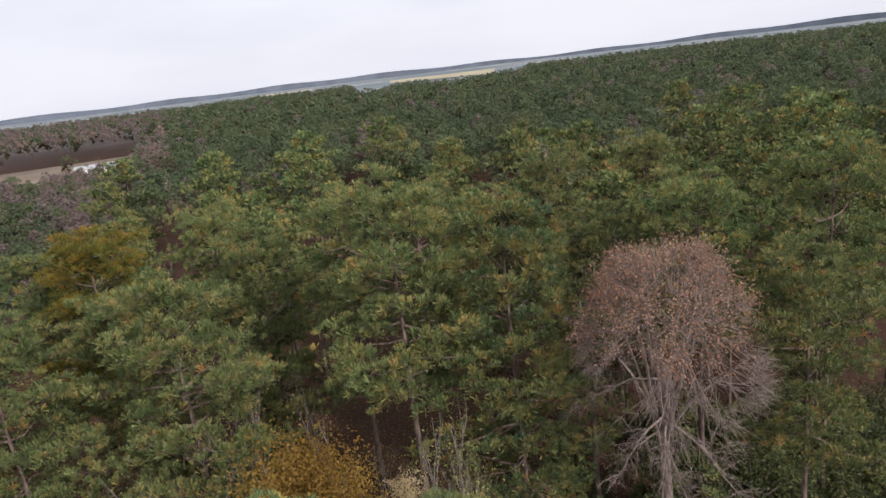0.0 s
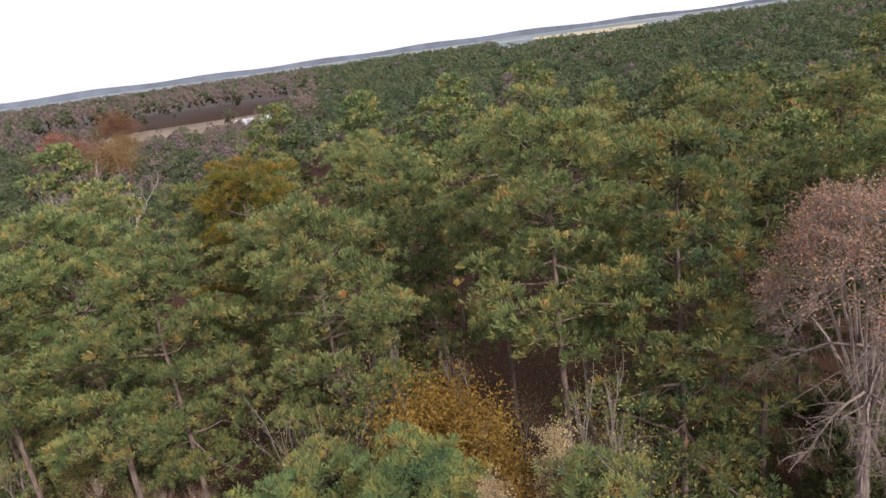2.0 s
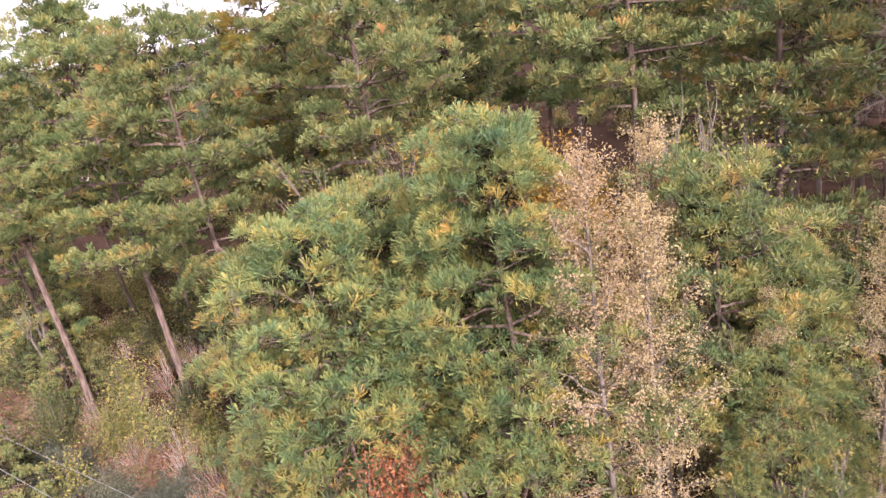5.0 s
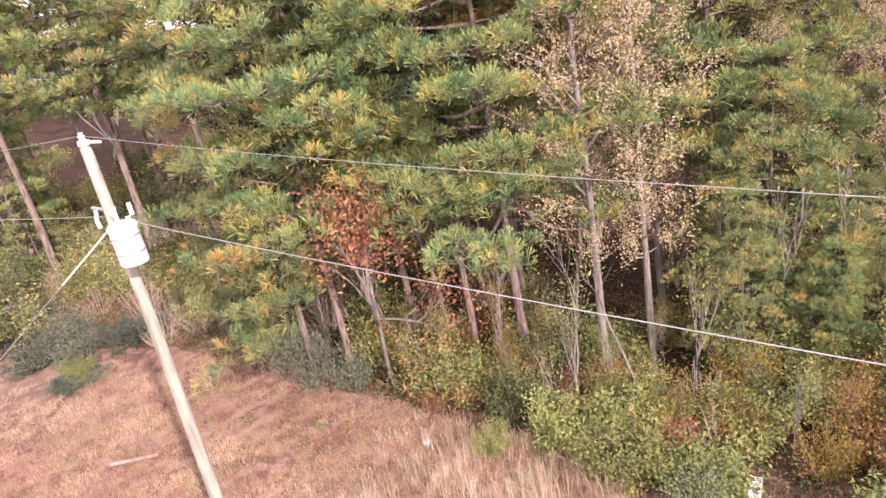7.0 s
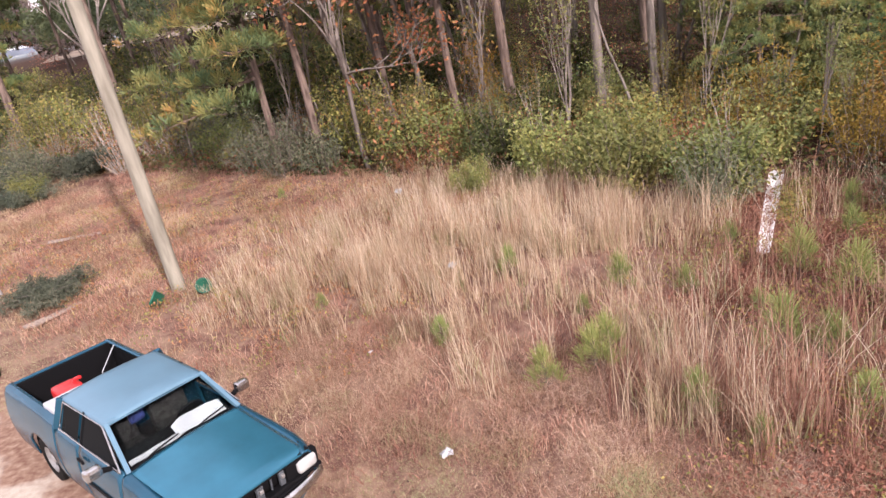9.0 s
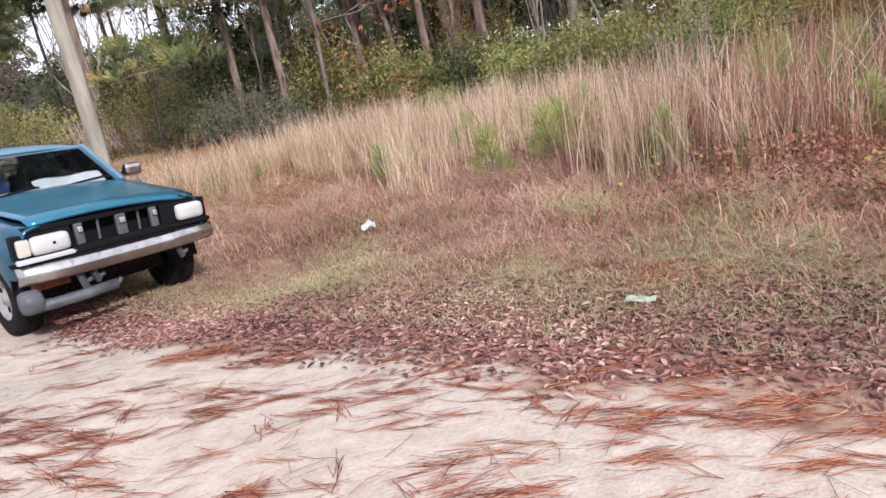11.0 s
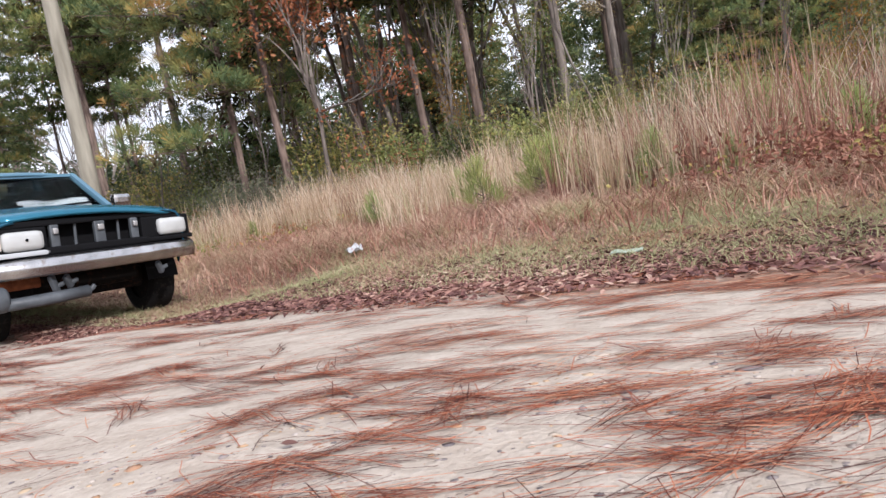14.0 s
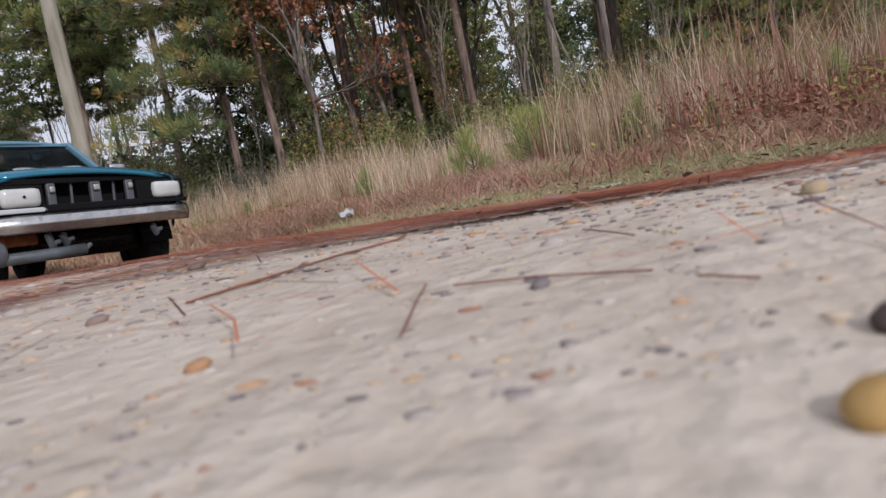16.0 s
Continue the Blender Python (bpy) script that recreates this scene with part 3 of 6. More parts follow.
def stand(ob, x, y, rz=0.0, s=1.0, lean=(0, 0)):
    ob.matrix_basis = pose(x, y, float(gz(x, y)), lean[0], lean[1], rz) @ Matrix.Scale(s, 4)
    return ob


def again(ob, x, y, rz, s=1.0, lean=(0, 0)):
    m = pose(x, y, float(gz(x, y)), lean[0], lean[1], rz)
    o = copy_thing(ob, m)
    o.scale = (s, s, s)
    return o


PM = (PINE_BARK, PINE_BARK, PINE)
TALL_LABEL = "tall pine with a clumped olive-green crown and bare trunk"
G_PINE = "tall pines of the wood"
tall = []
for H, b, r, n_limb in ((25.5, 14.2, 4.6, 44), (24, 3.8, 4.5, 66), (22.5, 9.2, 4.8, 50), (22.6, 10.2, 4.2, 46)):
    tall.append(build_tree("pine_tree", pine_parts(H, b, r, n_limb, 6, 11, 16, 0.37, width=0.058, spread=0.55, stout=1.15, bare=0.1, pad=1.45, inner=3, full=0.34), PM if b > 5 else (PINE_BARK, PINE_BARK, PINE_YOUNG), TALL_LABEL, "tree", G_PINE))
gold_pine = build_tree("pine_tree", pine_parts(24.5, 12, 4.5, 44, 6, 11, 16, 0.37, width=0.058, spread=0.55, pad=1.45, inner=3, full=0.34), (PINE_BARK, PINE_BARK, PINE_GOLD), "tall pine with a browning, golden crown", "tree", G_PINE)
stand(tall[0], 8.6, 31.8, 20, 1.08)
stand(tall[1], 14.4, 30.6, 100, 1.08)
stand(tall[2], -3.6, 33.0, 10, 1.06)
stand(tall[3], -13.0, 33.8, 70)
stand(gold_pine, -10.8, 46, 0, 1.02)
NEAR = [(0, 11.5, 40.5, 200, 1.0), (2, -19.5, 38, 30, 1.08), (0, -24.5, 36, 140, 0.92), (2, -8.5, 40.5, 300, 0.95), (3, 0.5, 43, 80, 1.05),
        (3, 22, 37, 10, 1.0), (0, 28, 33, 60, 0.97), (2, 33, 42, 120, 1.0), (1, -31.9, 44.7, 0, 0.95), (3, -16, 52, 200, 1.0), (0, -3, 51, 330, 0.96), (0, 7, 49, 45, 0.95),
        (2, 17, 47, 160, 1.02), (0, 25, 50, 280, 0.98), (3, -26, 55, 90, 0.98), (2, -38, 58, 30, 0.95), (0, 37, 55, 70, 0.96), (3, 30, 26, 50, 0.95), (0, 36, 31, 190, 1.0)]
for k, x, y, rz, s in NEAR:
    again(tall[k], x, y, rz, s)

RIDES = [radians(a) for a in (-33.5, -20.5, -15.8, -8.6, 7.5, 13.4, 19.5)]      # narrow rides through the wood, seen from the track


def in_ride(x, y, wide=3.2):
    r = math.hypot(x, y)
    return 40 < r < 300 and any(abs(math.atan2(x, y) - a) < 0.012 + wide / r for a in RIDES)


# lighter pines for the depth of the wood
mid = []
for H, b, r in ((24.5, 13, 3.9), (23, 12, 4.1), (22, 11.5, 3.6)):
    mid.append(build_tree("pine_tree", pine_parts(H, b, r, 30, 4, 8, 6, 0.5, width=0.19, pad=1.5, inner=1), PM, TALL_LABEL, "tree", G_PINE))
spots = []
for k in range(4000):
    r = math.sqrt(rng.uniform(55 ** 2, 108 ** 2))
    a = radians(rng.uniform(-50, 40))
    x, y = 4 - r * math.sin(a), -2 + r * math.cos(a)
    if NX * x + NY * y < 24 or any((x - p) ** 2 + (y - q) ** 2 < 44 for p, q in spots) or any((x - p[1]) ** 2 + (y - p[2]) ** 2 < 20 for p in NEAR):
        continue
    if x < -0.2 * y and x > -0.6 * y and y > 100:
        continue
    if in_ride(x, y) or (-0.62 < x / y < -0.42 and y > 66):
        continue
    spots.append((x, y))
for k, (x, y) in enumerate(spots[:230]):
    if k < 3:
        stand(mid[k], x, y, 0, 1.0)
    else:
        turn, size = float(rng.uniform(0, 360)), float(rng.uniform(0.78, 1.1))
        if (x + 41) ** 2 + (y - 74) ** 2 > 90:          # a gap round the pale tree
            again(mid[k % 3], x, y, turn, size)

# the wood beyond: uncounted crowns of rounded clumps, bare and brown towards the fields
far_lists = {"pine": ([], [], []), "bare": ([], [], []), "deep": ([], [], [])}
taken = set()
for k in range(22000):
    far_ = k % 2
    r = math.sqrt(rng.uniform(98 ** 2, 300 ** 2)) if not far_ else math.sqrt(rng.uniform(300 ** 2, 950 ** 2))
    a = radians(rng.uniform(-50, 40))
    x, y = 4 - r * math.sin(a), -2 + r * math.cos(a)
    cell = 5.2 if not far_ else 9.0
    key = (far_, int(x // cell), int(y // cell))
    clearing = -0.5 < x / y < -0.17 and 285 < r < 440
    if key in taken or (clearing and rng.uniform() > 0.03):
        continue
    if (r < 190 and in_ride(x, y, 0.9)) or (0.1 < x / y < 0.38 and r > 620 + 60 * math.sin(40 * x / y)):
        continue
    taken.add(key)
    x, y = (key[1] + rng.uniform(0.2, 0.8)) * cell, (key[2] + rng.uniform(0.2, 0.8)) * cell
    kind_ = "bare" if rng.uniform() < (0.6 if x / y < -0.16 and r > 150 else 0.06) else "pine"
    big = 1.0 if not far_ else 1.6
    R_ = rng.uniform(2.2, 3.3) * big
    top = rng.uniform(18.5, 23.0) * (0.55 if -0.6 < x / y < -0.2 and r < 440 else 1.0)
    hgt = rng.uniform(2.6, 4.4) * (1.25 if far_ else 1.0)
    lumps = unit(rng.normal(0, 1, (8 if not far_ else 5, 3)) * [1, 1, 0.6] + [0, 0, 0.45])
    lumps[0] = (0, 0, 1)
    lr = R_ * rng.uniform(0.36, 0.55, len(lumps))
    nb = 12 if far_ else 40 if r < 180 else 24
    q = unit(rng.normal(0, 1, (len(lumps), nb, 3)) + [0, 0, 0.5] + lumps[:, None] * 0.7)
    mid_ = np.array([x, y, top - hgt]) + lumps * np.array([R_ * 0.72, R_ * 0.72, hgt * 0.8]) * rng.uniform(0.75, 1.1, (len(lumps), 1))
    C, D, S = far_lists[kind_]
    C.append((mid_[:, None] + q * lr[:, None, None] * rng.uniform(0.8, 1.05, (len(lumps), nb, 1))).reshape(-1, 3))
    D.append(q.reshape(-1, 3))
    S.append(np.full(len(lumps) * nb, 0.85 if far_ else 0.3 if r < 180 else 0.42))
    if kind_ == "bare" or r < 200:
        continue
    # mass below each crown, its dark colour standing for shade between trees
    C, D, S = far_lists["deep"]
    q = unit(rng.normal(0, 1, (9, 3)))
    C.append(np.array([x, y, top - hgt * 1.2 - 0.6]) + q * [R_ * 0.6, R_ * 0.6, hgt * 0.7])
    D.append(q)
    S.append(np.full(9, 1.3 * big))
for nm, name, mt, lb in (("pine", "woodland", PINE_FAR, "unbroken dark green pine wood stretching away"), ("bare", "leafless_woodland", BARE_FAR, "brown leafless woods round distant fields"), ("deep", "deep_woodland", SHADE_OLD_NEEDLE, "inner boughs darkened for the shade between the distant crowns")):
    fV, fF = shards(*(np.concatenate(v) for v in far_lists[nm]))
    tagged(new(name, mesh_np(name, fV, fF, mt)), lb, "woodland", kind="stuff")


def bare_lines(H, spread=0.6, depth=4, kids=4, trunk_part=0.3, up=0.25, r0=None, slim=1.0):
    """Branches of a leafless tree: tubes, and the tips for leaves."""
    lines, tips = [], []
    r0 = r0 or 0.011 * H
    stack = [(np.array([0, 0, -0.3]), np.array([0, 0, 1.0]), H * trunk_part + 0.3, r0, 0, 0)]
    limb_of = []
    while stack:
        p, d, L, r, lev, limb = stack.pop()
        limb_of.append(limb)
        n_ = 4
        P = [p]
        dd = d
        for i in range(n_):
            dd = unit(dd + rng.normal(0, 0.13, 3) + [0, 0, 0.05])
            P.append(P[-1] + dd * L / n_)
        P = np.array(P)
        s = np.linspace(0, 1, n_ + 1)
        lines.append((P, r * (1 - (0.45 if lev < depth else 0.8) * s)))
        if lev >= depth:
            tips.append(P[-1])
            tips.append(P[2])
            continue
        for c in range(kids):
            a = 1.0 if c == 0 else rng.uniform(0.45, 1.0) if lev else rng.uniform(0.7, 1.0)
            q = np.array([np.interp(a, s, P[:, i]) for i in range(3)])
            nd = unit(dd * 0.75 + spread * rng.normal(0, 1, 3) + [0, 0, up])
            stack.append((q, nd, (H * (1 - trunk_part)) * (0.5 if lev == 0 else 0.42 * 0.66 ** (lev - 1)) * rng.uniform(0.75, 1.2), r * 0.55, lev + 1, limb or c + 1))
    k = H / max(P[:, 2].max() for P, _ in lines)
    w = slim * min(1.0, k * 1.05)
    lines = [(np.concatenate([P[:, :2] * w, P[:, 2:] * k], 1), r_) for P, r_ in lines]
    return lines, np.array(tips) * [w, w, k], limb_of


def leafy(name, H, leaf_mat, label, wood=GREY_BARK, n_leaves=1500, leaf=0.09, jitter=0.35, category="tree", group="", fine=False, **kw):
    lines, tips, limb_of = bare_lines(H, **kw)
    ob = new(name)
    part("trunk", mesh_np(name + "_trunk", *tubes(lines[:1], 7), wood, True), None, ob)
    if fine:
        tagged(part("branchwork", mesh_np(name + "_limbs", *tubes(lines[1:], 3), wood), None, ob), kind="stuff")
    for limb in sorted(set(limb_of) - {0}) if not fine else ():
        part("limb", mesh_np(name + "_limb", *tubes([ln for ln, m in zip(lines, limb_of) if m == limb], 3), wood), None, ob)
    if n_leaves:
        c = tips[rng.integers(0, len(tips), n_leaves)] + rng.normal(0, jitter, (n_leaves, 3))
        c[:, 2] = np.maximum(c[:, 2], 0.1)
        part("crown", mesh_np(name + "_leaves", *leaves(c, leaf), leaf_mat), None, ob)
    return tagged(ob, label, category, group)


# the wide leaf-shedding tree beside the pines: a domed crown of fine twigs, with pale drooping boughs below
def curve_to(p, q, sag, r0, r1, n_=5, wob=0.05):
    s = np.linspace(0, 1, n_)[:, None]
    L = np.linalg.norm(np.subtract(q, p))
    P = np.asarray(p) * (1 - s) + np.asarray(q) * s + [0, 0, 1] * (sag * L * 4 * s * (1 - s)) + rng.normal(0, wob * L / n_, (n_, 3)) * (s > 0) * (s < 1)
    return P, r0 + (r1 - r0) * s[:, 0]


def domed_tree(name, z0, zc, rw, rh, boughs, label):
    ob = new(name)
    part("trunk", mesh_np(name + "_trunk", *tubes([(np.array([[0, 0, -0.3], [0.05, 0, z0 * 0.5], [-0.1, 0.1, z0], [0, 0.2, zc]]), [0.42, 0.34, 0.27, 0.12])], 10), TWIG_BARK, True), None, ob)
    tips, fine = [], []
    for k in range(16):
        lines = []
        az, el = k * 2.4, rng.uniform(-0.3, 1.3)
        aim = np.array([math.cos(az) * math.cos(el), math.sin(az) * math.cos(el), math.sin(el)])
        p0 = np.array([0, 0.1, zc - rng.uniform(0.35, 0.9) * rh])
        p1 = np.array([0, 0, zc]) + aim * [rw, rw, rh] * 0.5
        lines.append(curve_to(p0, p1, 0.08, 0.1, 0.055))
        for i in range(5):
            a2 = unit(aim + rng.normal(0, 0.42, 3))
            p2 = np.array([0, 0, zc]) + a2 * [rw, rw, rh] * rng.uniform(0.72, 0.86)
            lines.append(curve_to(p1, p2, 0.05, 0.045, 0.022, wob=0.12))
            for j in range(6):
                a3 = unit(a2 + rng.normal(0, 0.26, 3))
                p3 = np.array([0, 0, zc]) + a3 * [rw, rw, rh] * rng.uniform(0.88, 1.04)
                q = lines[-1 - j][0][rng.integers(2, 5)]
                lines.append(curve_to(q, p3, 0.03, 0.02, 0.01, 4, 0.15))
                for m in range(9):
                    b0 = lines[-1 - m][0][rng.integers(1, 4)] if m == 0 else q * 0.4 + p3 * 0.6
                    f_ = b0 + unit(a3 + rng.normal(0, 0.55, 3)) * rng.uniform(0.5, 1.2)
                    fine.append(curve_to(b0, f_, 0.02, 0.011, 0.005, 3))
                    tips += [f_, (b0 + f_) / 2]
        part("limb", mesh_np(name + "_limb", *tubes(lines, 4), TWIG_BARK), None, ob)
    for az, zb, L, drop in boughs:
        lines = []
        tip = np.array([math.cos(az) * L, math.sin(az) * L, zb - drop])
        main = curve_to((0, 0, zb), tip, 0.12, 0.09, 0.03, 6)
        lines.append(main)
        for i in range(34):
            q = main[0][rng.integers(2, 6)]
            e = q + unit(np.array([math.cos(az), math.sin(az), -0.15]) + rng.normal(0, 0.6, 3)) * rng.uniform(0.6, 1.9)
            lines.append(curve_to(q, e, 0.06, 0.018, 0.008, 4))
            for m in range(4):
                b0 = lines[-1 - m][0][rng.integers(1, 4)] if m == 0 else (q + e) / 2
                fine.append(curve_to(b0, b0 + rng.normal(0, 0.4, 3) + [0, 0, -0.1], 0.02, 0.009, 0.004, 3))
        part("bough", mesh_np(name + "_bough", *tubes(lines, 4), TWIG_BARK), None, ob, "pale drooping leafless bough")
    tagged(part("twig_mass", mesh_np(name + "_twigs", *tubes(fine, 3), TWIG_BARK), None, ob), kind="stuff")
    tips = np.array(tips)
    high = tips[tips[:, 2] > zc + 0.25 * rh]
    c = high[rng.integers(0, len(high), 9000)] + rng.normal(0, 0.18, (9000, 3))
    part("crown", mesh_np(name + "_leaves", *leaves(c, 0.075), TWIG_LEAF), None, ob, "withered brown leaves clinging to the upper twigs")
    return tagged(ob, label, "tree")


stand(domed_tree("bare_tree", 11.5, 17.2, 5.0, 7.0, ((2.75, 16.5, 4.4, 1.4), (3.5, 14.5, 3.8, 2.0), (-2.2, 14.0, 3.4, 2.8), (-0.9, 14.0, 3.6, 3.2), (-1.6, 12.0, 2.4, 2.6)), "large pale leaf-shedding tree with withered brown leaves"), 21.4, 26.2, 0)
bare_a = stand(leafy("bare_tree", 23, BROWN_LEAF, "grey leafless tree rising among pines", GREY_BARK, 250, 0.1, 0.3, spread=0.4, depth=4, kids=3, trunk_part=0.3, up=0.6), 26.4, 54, 0)
for x, y, rz, s in ((31, 58, 60, 0.95), (33, 45, 10, 0.85), (-51, 165, 0, 1.0), (-6, 60, 30, 0.9)):
    again(bare_a, x, y, rz, s)

pale_tree = stand(leafy("bare_tree", 24, TWIG_LEAF, "pale leafless tree standing above the pines", PALE_BARK, 400, 0.1, 0.3, spread=0.4, depth=4, kids=4, trunk_part=0.3, up=0.6), -43, 80, 0, 1.0)
for x, y, rz, s in ((-39.5, 76, 100, 0.92), (34.8, 72.5, 30, 0.98), (37.5, 74, 220, 0.9), (58, 92, 150, 0.95)):
    again(pale_tree, x, y, rz, s)

# young front pine, dense to the ground, and its neighbours at the wood's edge
YM = (PINE_BARK, PINE_BARK, PINE_YOUNG)
young = build_tree("young_pine", pine_parts(18.9, 6.3, 4.5, 66, 6, 13, 20, 0.34, 0.05, 0.6, 0.036, 0.95, 0.6, 1.35, 4), YM, "broad young pine with dense yellow-green and orange-tinged tufts", "tree")
stand(young, 1.35, 20.2, 0, 0.95)
young_b = build_tree("young_pine", pine_parts(14.5, 3.2, 4.0, 52, 5, 12, 17, 0.34, 0.06, 0.6, 0.04, 0.85, 0.6, 1.3, 4), YM, "young pine with blue-green tufts at the wood's edge", "tree")
young_c = build_tree("young_pine", pine_parts(15.5, 7.0, 3.9, 44, 5, 12, 17, 0.34, 0.05, 0.6, 0.04, 0.85, 0.6, 1.35, 4, bare=0.1), YM, "young pine with a bare lower trunk at the wood's edge", "tree")
stand(young_b, -6.8, 22.6, 130)
stand(young_c, -0.45, 22.0, 30)
again(young_c, 8.2, 21.4, 250, 1.0)
again(young_b, 11.8, 20.8, 20, 0.5)
again(young_b, 7.9, 18.5, 200, 0.42)
again(young_b, 10.2, 17.6, 90, 0.3)
again(young_b, 12.6, 16.6, 310, 0.34)
again(young_c, -5.1, 21.6, 140, 1.02)
again(young_c, -2.8, 23.8, 70, 1.02)
again(young_b, 10.6, 22.2, 300, 0.85)
again(young_b, 9.3, 19.7, 170, 0.66)
tan_tree = build_tree("sweetgum_tree", gum_parts(17.0, 4.2, 3.0, 64, 8, 26, 0.05), (GREY_BARK, GREY_BARK, TAN_LEAF), "slender upright tree hung with dry tan leaves")
stand(tan_tree, 3.7, 19.0, 0)
again(tan_tree, 5.3, 19.2, 100, 0.9)
again(tan_tree, 6.6, 22.4, 190, 0.98)
again(tan_tree, 13.4, 20.5, 210, 0.8)
again(tan_tree, 9.6, 20.6, 40, 0.66)
again(tan_tree, 12.8, 18.4, 160, 0.5)
rust_tree = leafy("oak_sapling", 8.3, RUST_LEAF, "small oak with rust-red leaves in the thicket", GREY_BARK, 2600, 0.085, 0.38, spread=0.5, depth=3, kids=5, trunk_part=0.5, up=0.3, slim=0.72, fine=True)
stand(rust_tree, -3.5, 20.7, 0)

# gold and red trees beyond, and a golden oak under the pines
gold_oak = leafy("oak_tree", 15, GOLD_LEAF, "small oak with golden-brown leaves under tall pines", GREY_BARK, 20000, 0.085, 0.6, spread=0.5, depth=4, kids=4, trunk_part=0.4, up=0.35, slim=0.6)
stand(gold_oak, 1.8, 27.2, 0, 1.15)
red_maple = leafy("maple_tree", 17, FAR_RED, "red-leaved maple beyond the pines", GREY_BARK, 9000, 0.2, 0.9, spread=0.5, depth=4, kids=4, trunk_part=0.3, up=0.35)
stand(red_maple, -118, 217, 0, 1.2)
gold_maple = leafy("maple_tree", 17, FAR_ORANGE, "orange-leaved maple beyond the pines", GREY_BARK, 9000, 0.2, 0.9, spread=0.5, depth=4, kids=4, trunk_part=0.3, up=0.35)
stand(gold_maple, -80, 166, 0, 1.1)
again(gold_maple, -120, 262, 80, 1.35)
again(gold_maple, -101, 222, 200, 1.0)

# slender trunks standing close behind the thicket
slim_tree = leafy("slender_tree", 17, OLIVE_LEAF, "slender grey-trunked tree with a thin olive crown", GREY_BARK, 260, 0.07, 0.5, group="slender trees behind the thicket", spread=0.4, depth=3, kids=3, trunk_part=0.62, up=0.5, r0=0.11, slim=0.6)
stand(slim_tree, -1.4, 23.2, 0)
for k in range(24):
    x, y = uv(float(rng.uniform(-24, -3)), float(rng.uniform(20, 31)))
    if any(abs(math.atan2(x, y) - a) < 0.035 for a in RIDES):
        continue
    again(slim_tree, float(x), float(y), float(rng.uniform(0, 360)), float(rng.uniform(0.65, 1.05)), (float(rng.normal(0, 3)), float(rng.normal(0, 3))))

# open field with a long low building, seen over the tree tops
FIELD = paint("dry_pasture", (0.3, 0.235, 0.18), 0.95, 0, 0.3, 0.02, 0.1)
fa = np.array([[-42, 262], [-160, 262], [-262, 450], [-84, 480]], float)
field_ob = new("field", mesh_np("field", np.concatenate([fa, np.full((4, 1), 0.25)], 1), [[0, 3, 2, 1]], FIELD))
tagged(field_ob, "pale dry pasture beyond the pine wood", "field", kind="structure")
# far stubble, with a patch of sunshine put into its pale yellow
SUNLIT = paint("painted_sun_stubble", (0.5, 0.44, 0.3), 0.95, 0, 0.3, 0.01, 0.1)
for q_ in (((300, 1920), (390, 2480), (725, 2250), (490, 1530)), ((-100, 2500), (-160, 2900), (130, 2900), (100, 2500))):
    strip_ = new("field", mesh_np("far_field", [(x, y, 1.5) for x, y in q_], [[0, 3, 2, 1]], SUNLIT))
    tagged(strip_, "stubble field painted sunlit yellow near the skyline", "field", kind="structure")
shed = new("farm_shed")
shed.matrix_basis = pose(-98, 385, 0.25, 0, 0, 8)
WHITE_WALL = paint("white_siding", (0.8, 0.79, 0.76), 0.7, 0, 0.1, 0.5)
GREY_ROOF = paint("pale_metal_roof", (0.55, 0.56, 0.57), 0.5, 0.3, 0.15, 0.6)


def plain_box(sx_, sy_, sz_, at):
    bm = bmesh.new()
    bmesh.ops.create_cube(bm, size=1, matrix=Matrix.Translation(at) @ Matrix.Diagonal((sx_, sy_, sz_, 1)))
    return bm


part("wall", plain_box(25, 9, 3.0, (0, 0, 1.5)), WHITE_WALL, shed)
bm = bmesh.new()
rv = [bm.verts.new(v) for v in ((-13, -5, 3.004), (13, -5, 3.004), (13, 0, 4.6), (-13, 0, 4.6), (-13, 5, 3.004), (13, 5, 3.004))]
for f in ((0, 1, 2, 3), (3, 2, 5, 4), (0, 3, 4), (1, 5, 2), (0, 4, 5, 1)):
    bm.faces.new([rv[i] for i in f])
part("roof", bm, GREY_ROOF, shed)
for k in range(5):
    part("door", plain_box(3.0, 0.1, 2.4, (-10 + 5 * k, -4.53, 1.2)), paint("dark_doorway", (0.12, 0.11, 0.1), 0.8), shed)
tagged(shed, "long low white farm shed at the field's far side", "shed")
# bare brown trees round the field
for x, y, rz, s in ((-70, 196, 0, 0.8), (-90, 205, 60, 0.75), (-112, 208, 100, 0.8), (-128, 218, 30, 0.85), (-62, 240, 200, 0.7), (-85, 262, 20, 0.6), (-110, 300, 90, 0.6), (-140, 300, 10, 0.7), (-72, 300, 150, 0.7), (-95, 170, 140, 0.8), (-76, 176, 210, 0.75), (-50, 190, 250, 0.8)):
    again(bare_a, x, y, rz, s)

# ---- shrubs and grass ----
def low_growth(x, y, tall_):
    """The largest scale of a bush tall_ metres high: the thicket is high in the west of the wood's edge and low in the east."""
    r = math.hypot(x, y)
    if abs(math.atan2(x, y)) > 0.64:
        return 3.0
    west_ = float(sstep(0.02, 0.2, -math.atan2(x, y)))
    return (1.75 + 0.018 * r + west_ * (0.7 + 0.05 * r)) / (1.1 * tall_)


